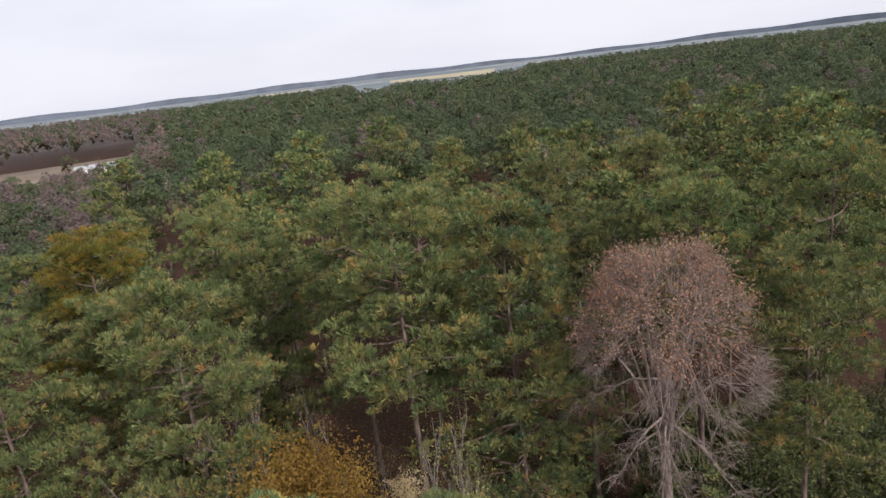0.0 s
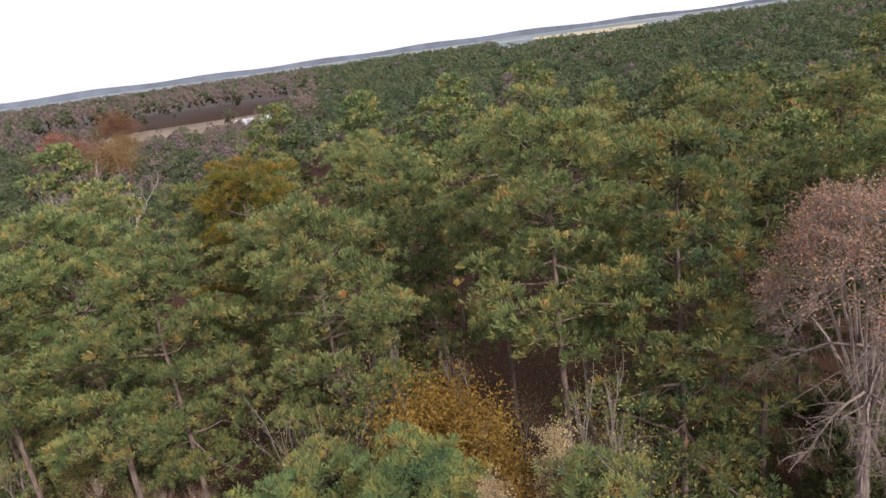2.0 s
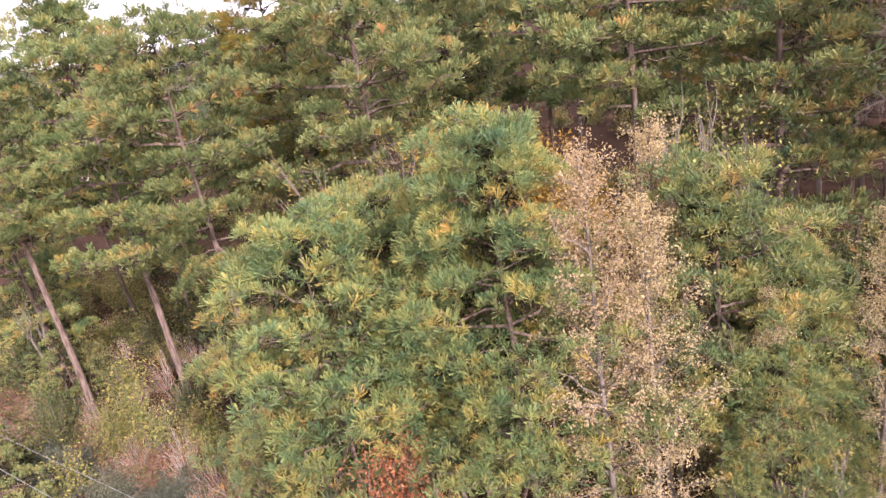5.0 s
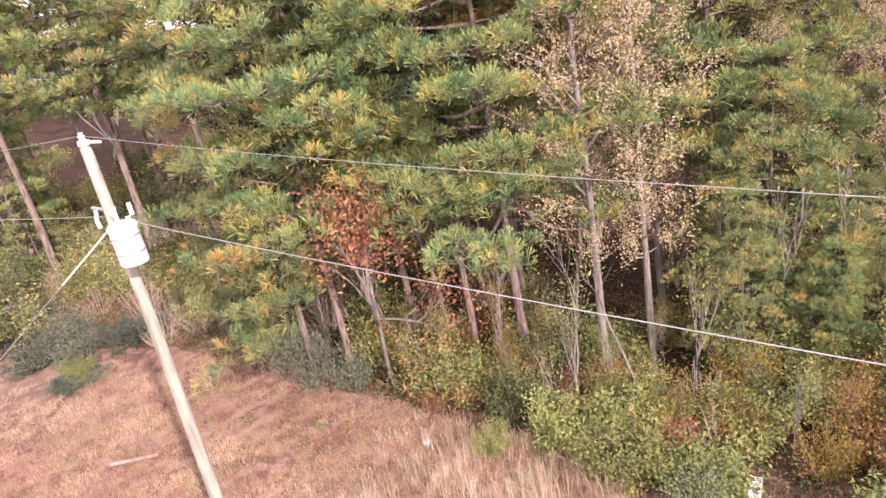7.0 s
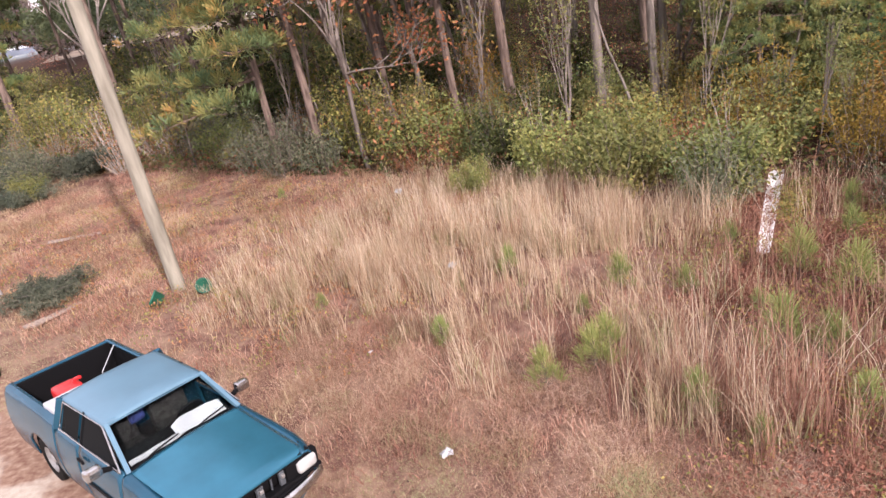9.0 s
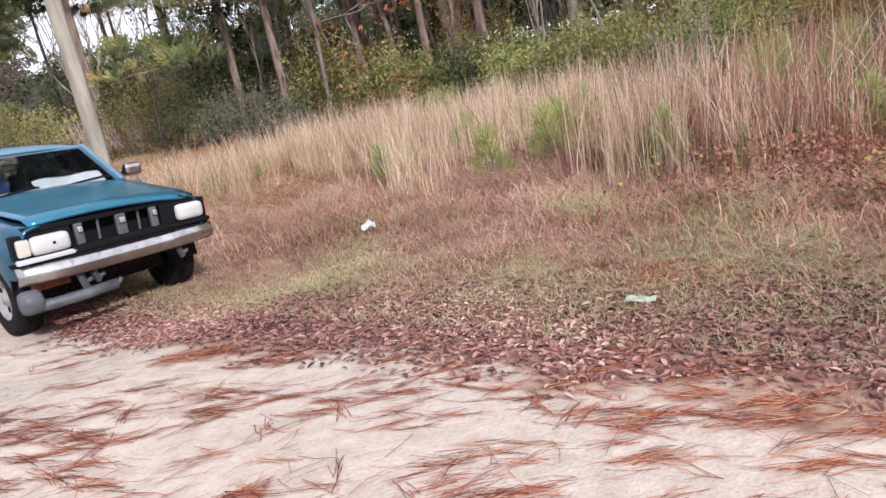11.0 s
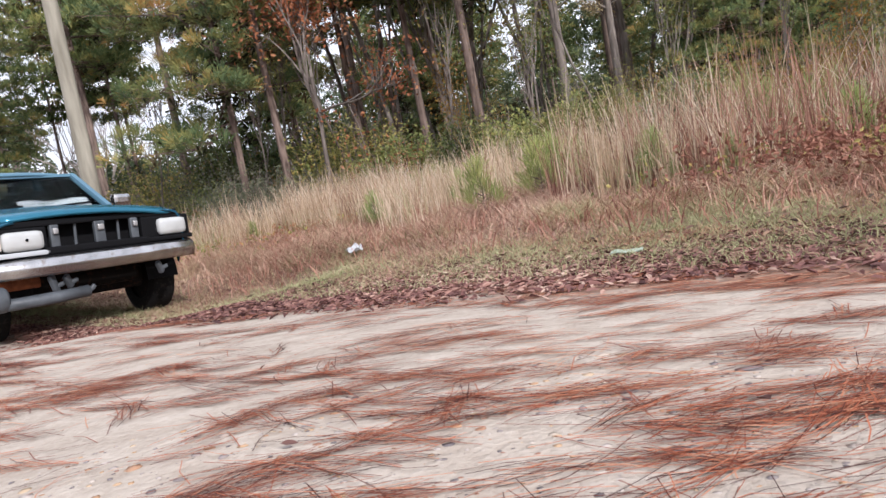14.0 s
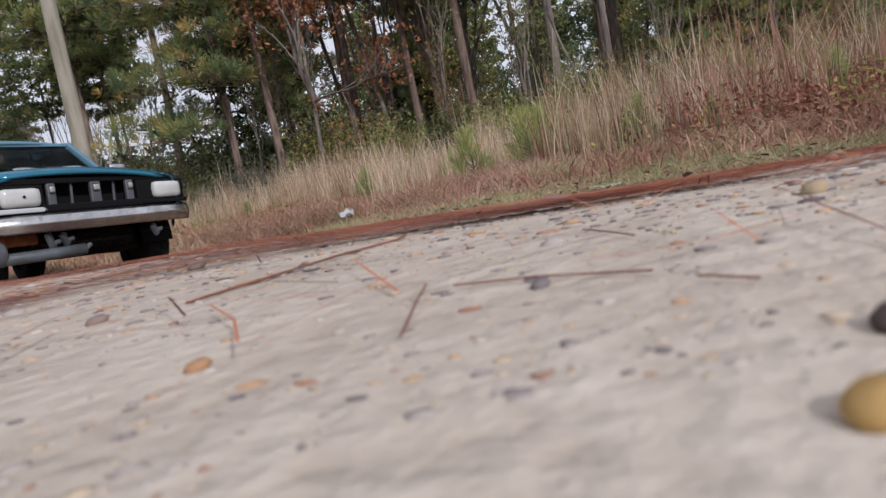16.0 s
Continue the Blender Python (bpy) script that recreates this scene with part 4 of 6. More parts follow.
def shrub(name, w, h, leaf_mat, label, n=2200, leaf=0.05, wood=GREY_BARK, category="shrub", group="shrubs of the wood's edge"):
    """A loose shrub: many thin upright shoots, with leaves along their upper halves."""
    ob = new(name)
    lines, C = [], []
    for k in range(46):
        a, rr = rng.uniform(0, 6.28), w * 0.5 * rng.uniform(0, 1) ** 0.6
        top = np.array([math.cos(a) * rr, math.sin(a) * rr, h * rng.uniform(0.45, 1.12) * (1 - 0.35 * (2 * rr / w) ** 2)])
        foot = np.array([top[0] * 0.35, top[1] * 0.35, -0.1])
        s = np.linspace(0, 1, 4)[:, None]
        P = foot * (1 - s) + top * s + rng.normal(0, 0.05, (4, 3)) * [1, 1, 0]
        lines.append((P, [0.016, 0.013, 0.009, 0.004]))
        m = n // 46
        t = rng.uniform(0.15, 1.02, (m, 1)) ** 0.8
        C.append(foot * (1 - t) + top * t + rng.normal(0, 0.17, (m, 3)))
    part("stemwork", mesh_np(name + "_stems", *tubes(lines, 3), wood), None, ob)
    c = np.concatenate(C)
    c[:, 2] = np.maximum(c[:, 2], 0.05)
    part("foliage", mesh_np(name + "_leaves", *leaves(c, leaf, 0.8), leaf_mat), None, ob)
    return tagged(ob, label, category, group)


sh_green = shrub("shrub", 2.6, 2.0, GREEN_LEAF, "evergreen shrub with small glossy leaves at the wood's edge", 4600, 0.066)
sh_olive = shrub("shrub", 2.8, 3.0, OLIVE_LEAF, "straggly olive-brown shrub in the thicket", 3800, 0.062)
sh_gold = shrub("shrub", 2.2, 2.6, GOLD_LEAF, "yellow-leaved shrub in the thicket", 2600, 0.05)
sh_grey = shrub("shrub", 2.6, 1.9, GREY_GREEN, "grey-green feathery shrub at the wood's edge", 2700, 0.055)
for ob, x, y in ((sh_green, 3.2, 14.8), (sh_olive, -2.2, 20.4), (sh_gold, 7.5, 17.2), (sh_grey, -6.4, 22.0)):
    stand(ob, x, y, 0)
kinds = (sh_green, sh_olive, sh_gold, sh_grey)
edge_shrubs = ((0, 4.9, 13.6, 0.9), (0, 1.9, 16.4, 1.1), (3, 4.6, 12.9, 0.75), (0, -0.3, 16.6, 0.5), (1, 0.6, 19.8, 1.0), (2, -0.9, 21.0, 0.9), (1, 5.6, 16.2, 1.0), (0, 6.6, 15.2, 1.1))
inner_shrubs = ((3, -7.6, 23.4, 1.1), (3, -5.0, 21.6, 0.9), (1, -3.8, 22.4, 1.1), (0, -9.4, 25.6, 1.0), (1, 3.4, 17.6, 1.1), (2, 9.2, 16.6, 1.0), (0, 8.8, 11.4, 1.0), (3, 7.6, 10.8, 0.8))
east_shrubs = ((0, 9.6, 17.4, 1.5), (0, 11.6, 17.6, 1.4), (0, 8.2, 18.6, 1.5), (2, 10.6, 16.2, 1.2), (3, 12.4, 16.2, 1.3), (1, 10.8, 14.2, 1.2), (0, 12.2, 12.4, 1.1), (2, 4.3, 15.9, 0.8), (1, -1.6, 22.6, 1.3), (1, 2.2, 21.2, 1.3), (3, -10.6, 27.4, 1.2), (1, -12.4, 29.0, 1.3), (0, -14.6, 31.0, 1.1),
                   (3, -19.0, 27.2, 0.9), (3, -20.6, 29.6, 1.1), (0, -18.0, 25.4, 0.6), (1, -22.5, 34.0, 1.3), (1, 14.5, 15.0, 1.3), (1, 9.5, 19.0, 1.4), (1, 6.6, 20.8, 1.4), (2, 11.2, 18.0, 1.0))
for k, x, y, s in edge_shrubs + inner_shrubs + east_shrubs:
    again(kinds[k], x, y, float(rng.uniform(0, 360)), min(s, low_growth(x, y, (2.0, 3.0, 2.6, 1.9)[k])))

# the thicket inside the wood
thick_dark = shrub("thicket_bush", 2.8, 2.8, SHADE_LEAF, "leafy thicket shrub coloured dark for the wood's shade", 1500, 0.095, category="bush", group="bushes inside the wood")
thick_brown = shrub("thicket_bush", 2.4, 2.4, OLIVE_LEAF, "thin brownish thicket shrub in the shade of the wood", 1100, 0.08, category="bush", group="bushes inside the wood")
stand(thick_dark, 2.2, 23.6, 0, 0.75)
stand(thick_brown, -4.4, 25.8, 0, 1.3)
for k in range(160):
    u_, d_ = float(rng.uniform(-48, 22)), float(18 + 26 * rng.uniform(0, 1) ** 1.2)
    d_ += 0.3 * max(0, -u_ - 20)
    x, y = uv(u_, d_)
    if d_ > 20 and any(abs(math.atan2(x, y) - a) < 0.055 for a in RIDES):
        continue
    again((thick_dark, thick_dark, thick_brown)[k % 3], float(x), float(y), float(rng.uniform(0, 360)), min(float(rng.uniform(1.2, 2.2)), low_growth(x, y, 2.7)))
small_pine = build_tree("young_pine", pine_parts(8.0, 2.6, 2.2, 26, 2, 10, 9, 0.3, 0.06, 0.75, 0.09), PM, "small shaded pine inside the wood", "tree", "young pines inside the wood")
stand(small_pine, -8.6, 31.5, 0, 1.0)
for k in range(26):
    u_, d_ = float(rng.uniform(-46, 28)), float(26 + 20 * rng.uniform(0, 1))
    x, y = uv(u_, d_)
    if any(abs(math.atan2(x, y) - a) < 0.07 for a in RIDES):
        continue
    again(small_pine, float(x), float(y), float(rng.uniform(0, 360)), float(rng.uniform(0.6, 1.3)))

# bushes coloured dark to stand for deep shade in the wood's eastern part
for k in range(60):
    x, y = float(rng.uniform(17, 50)), float(rng.uniform(20, 46))
    again(thick_dark, x, y, float(rng.uniform(0, 360)), min(float(rng.uniform(1.3, 2.2)), low_growth(x, y, 2.8)))

# brush closing the western end of the open strip
for k in range(44):
    r, a = float(rng.uniform(36, 78)), -radians(float(rng.uniform(25, 43)))
    again((thick_brown, thick_dark, small_pine)[k % 3], r * math.sin(a), r * math.cos(a), float(rng.uniform(0, 360)), float(rng.uniform(0.9, 1.7)) * (0.45 if k % 3 == 2 else 1.0))

# russet, yellow and dark bushes that break up the green edge
sh_rust = shrub("shrub", 2.0, 2.0, BROWN_LEAF, "russet-brown leafy shrub in the thicket", 2200, 0.055)
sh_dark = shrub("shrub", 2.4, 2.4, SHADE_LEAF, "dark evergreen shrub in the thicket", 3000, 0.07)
stand(sh_rust, -1.0, 19.2, 0, 0.8)
stand(sh_dark, 0.4, 18.2, 0, 0.8)
for k in range(34):
    x, y = uv(float(rng.uniform(-14, 7)), float(rng.uniform(14.9, 17.6)))
    again((sh_rust, sh_dark, sh_gold, sh_dark, sh_rust)[k % 5], float(x), float(y), float(rng.uniform(0, 360)), min(float(rng.uniform(0.45, 0.95)), low_growth(x, y, 2.4)))
for k in range(36):
    r, a = float(rng.uniform(58, 115)), RIDES[k % len(RIDES)] + float(rng.normal(0, 0.025))
    again(thick_brown, r * math.sin(a), r * math.cos(a), float(rng.uniform(0, 360)), float(rng.uniform(1.2, 1.8)))

# leafless brush along the wood's floor
dead_sh = shrub("shrub", 2.6, 2.0, BROWN_LEAF, "bare grey-brown brush with a few withered leaves", 500, 0.05, PALE_BARK)
stand(dead_sh, -15.0, 29.5, 0)
for k in range(80):
    u_, d_ = float(rng.uniform(-64, -14)), float(rng.uniform(14.5, 28))
    x, y = uv(u_, d_)
    again(dead_sh, float(x), float(y), float(rng.uniform(0, 360)), float(rng.uniform(0.5, 1.2)))
for k in range(30):
    u_, d_ = float(rng.uniform(-12, 9)), float(rng.uniform(15.2, 19))
    x, y = uv(u_, d_)
    again((sh_green, sh_green, sh_olive, dead_sh)[k % 4], float(x), float(y), float(rng.uniform(0, 360)), min(float(rng.uniform(0.6, 1.2)), low_growth(x, y, (2.0, 2.0, 3.0, 2.0)[k % 4])))

for k in range(60):
    u_, d_ = float(rng.uniform(-66, -24)), float(rng.uniform(16, 34))
    x, y = uv(u_, d_)
    again(thick_brown, float(x), float(y), float(rng.uniform(0, 360)), float(rng.uniform(0.8, 1.6)))
for k in range(60):
    x, y = uv(float(rng.uniform(-14, 34)), float(rng.uniform(26, 58)))
    again(thick_dark, float(x), float(y), float(rng.uniform(0, 360)), min(float(rng.uniform(1.4, 2.3)), low_growth(x, y, 2.8)))

# tall straw-coloured broom sedge
TALL_RED = foliage("russet_weed_stems", [(0.0, (0.13, 0.05, 0.04)), (0.5, (0.31, 0.165, 0.115)), (1.0, (0.44, 0.27, 0.18))], 0.7, 0.25, 0.0, spotty=0.8)
n_t = 3900
gu, gd = rng.uniform(-13.5, 14, n_t * 5), rng.uniform(6.0, 14.2, n_t * 5)
dens = sstep(0.38, 0.66, fbm(gu * 1.5, gd * 1.5, 3)) * (0.3 + 0.7 * sstep(0.3, 0.65, fbm(gu * 0.35, gd * 0.35, 9)))
dens = dens * sstep(5.9, 7.4, gd + 1.2 * fbm(gu * 0.8, 0 * gu, 5) - 0.6) * (1 - 0.4 * sstep(10, 14, gd)) * sstep(-13.8, -9.5, gu) * (1 - 0.35 * sstep(1, 6, gu)) * (1 - 0.6 * sstep(-4, -1.5, gu) * sstep(8.5, 10, gd))
keep = rng.uniform(size=len(gu)) < dens
gu, gd = gu[keep][:n_t], gd[keep][:n_t]
tall_h = (0.55 + 0.75 * rng.uniform(0, 1, len(gu)) ** 0.8) * (0.7 + 0.6 * fbm(gu * 0.9, gd * 0.9, 15)) * (0.85 + 0.38 * sstep(-7, -1.5, gu))
sort_ = rng.uniform(size=len(gu))
red = sort_ < 0.08 + 0.52 * sstep(-4.2, -0.8, gu)
green = (sort_ > 0.86)
for nm, sel, mt, lb in (("tall_grass", ~red & ~green, STRAW, "tall straw-coloured broom sedge standing in tussocks"), ("tall_weeds", red, TALL_RED, "tall russet weeds and grass stems"), ("green_grass", green, SOD, "faded green grass among the broom sedge")):
    per_ = 11
    cu, cd = np.repeat(gu[sel], per_), np.repeat(gd[sel], per_)
    sx, sy = uv(cu + rng.normal(0, 0.07, len(cu)), cd + rng.normal(0, 0.07, len(cu)))
    hh = np.repeat(tall_h[sel], per_) * rng.uniform(0.45, 1.1, len(cu)) * (0.7 if nm == "green_grass" else 1.0)
    V, F = blades(on_ground(sx, sy, 0.03), hh, 0.011, rng.uniform(0.02, 0.65, len(cu)) ** 1.3, 4)
    tagged(new(nm, mesh_np(nm, V, F, mt)), lb, "grass", kind="stuff")

# low russet weeds where the grass thins towards the east
n_w = 230000
wu, wd = rng.uniform(-5, 8, n_w), rng.uniform(5.2, 14, n_w)
keep = rng.uniform(size=n_w) < sstep(0.25, 0.55, fbm(wu * 0.7, wd * 0.7, 51)) * np.maximum(sstep(-2.5, 1.5, wu), sstep(-4.5, -1.5, wu) * sstep(8, 9.5, wd))
wu, wd = wu[keep], wd[keep]
wx, wy = uv(wu, wd)
wc = on_ground(wx, wy, -0.03)
wc[:, 2] += rng.uniform(0, 1, len(wx)) ** 1.3 * 0.62 * fbm(wu * 1.1, wd * 1.1, 55)
pick = fbm(wu * 1.6, wd * 1.6, 61) + rng.uniform(-0.15, 0.15, len(wx))
WEED_RED = foliage("dark_red_weeds", [(0.0, (0.1, 0.034, 0.028)), (0.5, (0.22, 0.082, 0.058)), (1.0, (0.36, 0.17, 0.12))], 0.7, 0.15, 0.0)
for nm, sel, mt, lb in (("red_weeds", pick < 0.56, WEED_RED, "low dark red withered weeds among the grass"), ("green_weeds", pick >= 0.56, OLIVE_LEAF, "low green weeds among the grass")):
    tagged(new(nm, mesh_np(nm, *leaves(wc[sel], 0.028, 0.3), mt)), lb, "weeds", kind="stuff")

# matted low straw, thinning towards the track
n_s = 240000
su, sd = rng.uniform(-1, 1, n_s), 3.0 + 12 * rng.uniform(0, 1, n_s) ** 1.5
su = np.where(su < 0, -28 * -su, 10 * su)
sx, sy = uv(su, sd)
turf = sd + rng.normal(0, 0.5, n_s) < 4.9
keep = turf | (rng.uniform(size=n_s) < (0.2 + 0.8 * sstep(0.42, 0.6, fbm(su * 1.2, sd * 1.2, 81))) * (1 - 0.6 * sstep(-3, -0.5, su) * sstep(6.5, 8, sd)))
sx, sy, turf = sx[keep], sy[keep], turf[keep]
for nm, sel, mt, lb, hgt in (("matted_grass", ~turf, RED_STRAW, "low matted russet and straw grass", 0.34), ("turf", turf, SOD, "short faded green-brown turf beside the track", 0.13)):
    V, F = blades(on_ground(sx[sel], sy[sel], 0.02), rng.uniform(0.3, 1, sel.sum()) * hgt, 0.006 if nm == "turf" else 0.011, rng.uniform(0.3, 1.2, sel.sum()), 2)
    tagged(new(nm, mesh_np(nm, V, F, mt)), lb, "grass", kind="stuff")


# fuzzy thatch of short bent straw close to the track
n_s = 150000
MAUVE_STRAW = foliage("withered_thatch_straw", [(0.0, (0.15, 0.08, 0.06)), (0.5, (0.4, 0.245, 0.175)), (1.0, (0.66, 0.5, 0.38))], 0.8, 0.2, 0.0, spotty=0.9)
TAN_STRAW = foliage("tan_thatch_straw", [(0.0, (0.2, 0.12, 0.07)), (0.5, (0.4, 0.28, 0.17)), (1.0, (0.6, 0.47, 0.31))], 0.8, 0.2, 0.0, spotty=0.9)
su, sd = rng.uniform(-9, 5, n_s), rng.uniform(3.4, 7.6, n_s)
sx, sy = uv(su, sd)
pick = fbm(su * 1.3, sd * 1.3, 91) + rng.normal(0, 0.12, n_s) - 0.2 * (np.minimum(sd, 6.0) - 4.55)
tan_ = (su + rng.normal(0, 0.8, n_s) < -3.4 - 0.8 * (sd - 5)) & (pick < 0.6)
for nm, sel, mt, lb in (("thatch", (pick >= 0.36) & (pick < 0.6) & ~tan_, RED_STRAW, "short bent russet straw beside the track"), ("withered_thatch", (pick < 0.36) & ~tan_, MAUVE_STRAW, "withered mauve-brown thatch beside the track"),
                        ("tan_thatch", tan_, TAN_STRAW, "short bent tan straw beside the track"), ("pale_turf", pick >= 0.6, SOD, "short pale green turf beside the track")):
    V, F = blades(on_ground(sx[sel], sy[sel], 0.01), rng.uniform(0.04, 0.15, sel.sum()) * (0.55 + 2.0 * sstep(0.4, 0.7, fbm(su[sel] * 2.3, sd[sel] * 2.3, 97)) * sstep(4.5, 5.4, sd[sel])), 0.0065, rng.uniform(0.5, 1.6, sel.sum()), 3)
    tagged(new(nm, mesh_np(nm, V, F, mt)), lb, "grass", kind="stuff")

# small weeds dotted over the straw by the pole
n_w = 1000
wu, wd = rng.uniform(-24, -7, n_w), rng.uniform(5.5, 14, n_w)
wx, wy = uv(np.repeat(wu, 16) + rng.normal(0, 0.12, n_w * 16), np.repeat(wd, 16) + rng.normal(0, 0.12, n_w * 16))
wc = on_ground(wx, wy, -0.02)
wc[:, 2] += rng.uniform(0, 0.22, len(wx))
for nm, sel, mt, lb in (("straw_weeds", slice(0, n_w * 8), OLIVE_LEAF, "small olive weeds dotted over the straw"), ("dead_weeds", slice(n_w * 8, None), BROWN_LEAF, "small withered brown weeds dotted over the straw")):
    tagged(new(nm, mesh_np(nm, *leaves(wc[sel], 0.03, 0.3), mt)), lb, "weeds", kind="stuff")

# floor leaves, their brown darkened in place of shade inside the wood
DUFF_LEAF = foliage("shade_darkened_leaves", [(0.0, (0.1, 0.05, 0.032)), (0.5, (0.19, 0.095, 0.055)), (1.0, (0.3, 0.17, 0.1))])
# undergrowth of the wood: brown brush, vines and leaf litter
n_u = 160000
uu, ud = rng.uniform(-70, 36, n_u), 14.5 + 46 * rng.uniform(0, 1, n_u) ** 1.6
ux, uy = uv(uu, ud)
lump = 0.5 + 0.5 * np.sin(uu * 1.7 + np.sin(ud * 1.1)) * np.sin(ud * 1.3 + uu * 0.4)
uz = gz(ux, uy) + rng.uniform(0, 1, n_u) ** 1.6 * (0.3 + 0.9 * lump)
uc = np.stack([ux, uy, uz], 1)
which = (lump * 0.6 + rng.uniform(0, 0.8, n_u))
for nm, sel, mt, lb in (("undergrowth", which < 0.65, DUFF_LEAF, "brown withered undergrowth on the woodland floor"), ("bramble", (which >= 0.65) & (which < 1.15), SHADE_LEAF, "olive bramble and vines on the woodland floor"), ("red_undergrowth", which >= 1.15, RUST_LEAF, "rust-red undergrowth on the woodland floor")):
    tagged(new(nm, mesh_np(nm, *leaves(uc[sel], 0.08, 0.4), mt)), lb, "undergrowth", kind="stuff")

# bare saplings at the wood's edge
sap = leafy("sapling", 5.5, OLIVE_LEAF, "thin leafless sapling at the wood's edge", GREY_BARK, 60, 0.07, 0.3, "tree", "saplings", True, spread=0.35, depth=2, kids=4, trunk_part=0.55, up=0.7, r0=0.04)
stand(sap, -6.2, 23.4, 0)
for x, y, rz, s in ((-5.6, 22.8, 30, 1.1), (-6.9, 24.0, 90, 0.9), (-5.2, 23.6, 200, 1.2), (0.2, 19.5, 10, 1.0), (2.6, 18.2, 140, 1.1), (4.4, 17.4, 220, 1.2), (6.4, 18.6, 60, 1.2), (-11.0, 25.3, 30, 1.1), (-2.8, 21.4, 300, 1.2),
                    (8.3, 18.0, 100, 1.2), (10.2, 19.4, 20, 1.3), (-12.9, 29.3, 70, 1.3), (-14.8, 33.0, 170, 1.3), (-28.5, 40, 240, 1.6), (-31, 43, 20, 1.5), (3.4, 22.6, 0, 1.6), (7.8, 24.5, 60, 1.7), (11.5, 27, 130, 1.8), (-8.4, 28, 200, 1.7), (1.4, 25.6, 280, 1.8)):
    again(sap, x, y, rz, s)

# leafy saplings standing in the brush of the wood's edge
leafy_sap = [leafy("leafy_sapling", h_, mt, lb, GREY_BARK, n_, 0.05, 0.3, "tree", "leafy saplings", True, spread=0.3, depth=2, kids=5, trunk_part=0.3, up=0.8, r0=0.03, slim=0.7) for h_, mt, lb, n_ in (
    (4.6, GREEN_LEAF, "thin sapling with sparse green leaves in the brush", 620), (4.0, GOLD_LEAF, "thin sapling with yellow leaves in the brush", 520), (5.0, OLIVE_LEAF, "thin sapling with olive-brown leaves in the brush", 620))]
for k, (x, y) in enumerate(((2.6, 17.6), (0.4, 19.2), (6.2, 17.8))):
    stand(leafy_sap[k], x, y, 0)
for k in range(34):
    x, y = uv(float(rng.uniform(-15, 8)), float(rng.uniform(15.8, 20.5)))
    if any(abs(math.atan2(x, y) - a) < 0.035 for a in RIDES):
        continue
    again(leafy_sap[k % 3], float(x), float(y), float(rng.uniform(0, 360)), float(rng.uniform(0.45, 0.8)) + 0.25 * (x < -2), (float(rng.normal(0, 5)), float(rng.normal(0, 5))))

# short straw tussocks over the open ground by the pole
n_w = 2600
wu, wd = rng.uniform(-32, -6, n_w), rng.uniform(4.8, 17, n_w)
keep = fbm(wu * 0.5, wd * 0.5, 111) > 0.42
wu, wd = wu[keep], wd[keep]
per_ = 26
wx, wy = uv(np.repeat(wu, per_) + rng.normal(0, 0.14, len(wu) * per_), np.repeat(wd, per_) + rng.normal(0, 0.14, len(wu) * per_))
hh = np.repeat(rng.uniform(0.12, 0.42, len(wu)), per_) * rng.uniform(0.5, 1.1, len(wx))
V, F = blades(on_ground(wx, wy, 0.02), hh, 0.012, rng.uniform(0.2, 1.2, len(wx)), 2)
tagged(new("straw_tussocks", mesh_np("straw_tussocks", V, F, TAN_STRAW)), "short tan straw tussocks on the open ground", "grass", kind="stuff")

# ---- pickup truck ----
# body paint, its blue-green darkened for the shade on the truck's sides
BLUE = paint("shade_darkened_car_paint", (0.018, 0.095, 0.155), 0.2, 0.4, 0.25, 2.2, 0.5)
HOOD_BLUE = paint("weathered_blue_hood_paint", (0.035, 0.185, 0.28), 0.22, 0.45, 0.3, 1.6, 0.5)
FADED = paint("faded_blue_roof_paint", (0.11, 0.215, 0.29), 0.36, 0.1, 0.14, 2.5, 0.5)
CHROME = paint("dulled_chrome", (0.56, 0.55, 0.54), 0.2, 0.95, 0.3, 5, 0.5, (0.4, 0.36, 0.33))
GREY_PLASTIC = paint("scuffed_grey_plastic", (0.085, 0.094, 0.104), 0.5, 0, 0.4, 8, 0.4)
BLACK = paint("black_plastic", (0.005, 0.005, 0.006), 0.75, 0, 0.3, 10, 0.15)
RUBBER = paint("tyre_rubber", (0.009, 0.0088, 0.0086), 0.85, 0, 0.3, 14, 0.12, (0.022, 0.019, 0.016))
ALLOY = paint("dirty_alloy", (0.42, 0.41, 0.4), 0.45, 0.6, 0.3, 12, 0.5)
LENS = paint("clouded_lamp_lens", (0.46, 0.465, 0.45), 0.08, 0, 0.15, 7, 0.6)
AMBER = paint("amber_marker_lens", (0.5, 0.45, 0.38), 0.25, 0, 0.1, 7, 0.6)
SEAT = paint("grey_patterned_seat_cloth", (0.03, 0.029, 0.029), 0.95, 0, 0.6, 16, 0.1, (0.09, 0.087, 0.085))
SHEET = paint("off_white_sheet", (0.45, 0.465, 0.48), 0.7, 0, 0.12, 4, 0.3)
RED = paint("red_plastic", (0.6, 0.03, 0.03), 0.4, 0, 0.15, 6)
DARK_STEEL = paint("grimy_chassis_steel", (0.009, 0.0075, 0.0065), 0.85, 0.0, 0.4, 8, 0.12, (0.03, 0.014, 0.009))
RUST = paint("orange_rust", (0.24, 0.075, 0.028), 0.85, 0, 0.5, 16, 0.2)
g_m, g_n, g_l, g_b = shader("window_glass", 0.03, 0, 0.5)
g_b.inputs["Transmission Weight"].default_value = 1.0
g_b.inputs["IOR"].default_value = 1.05
g_b.inputs["Base Color"].default_value = (0.82, 0.88, 0.88, 1)

s_m, s_n, s_l, s_b = shader("dark_side_glass", 0.04, 0, 0.5)
s_b.inputs["Transmission Weight"].default_value = 0.0
s_b.inputs["IOR"].default_value = 1.1
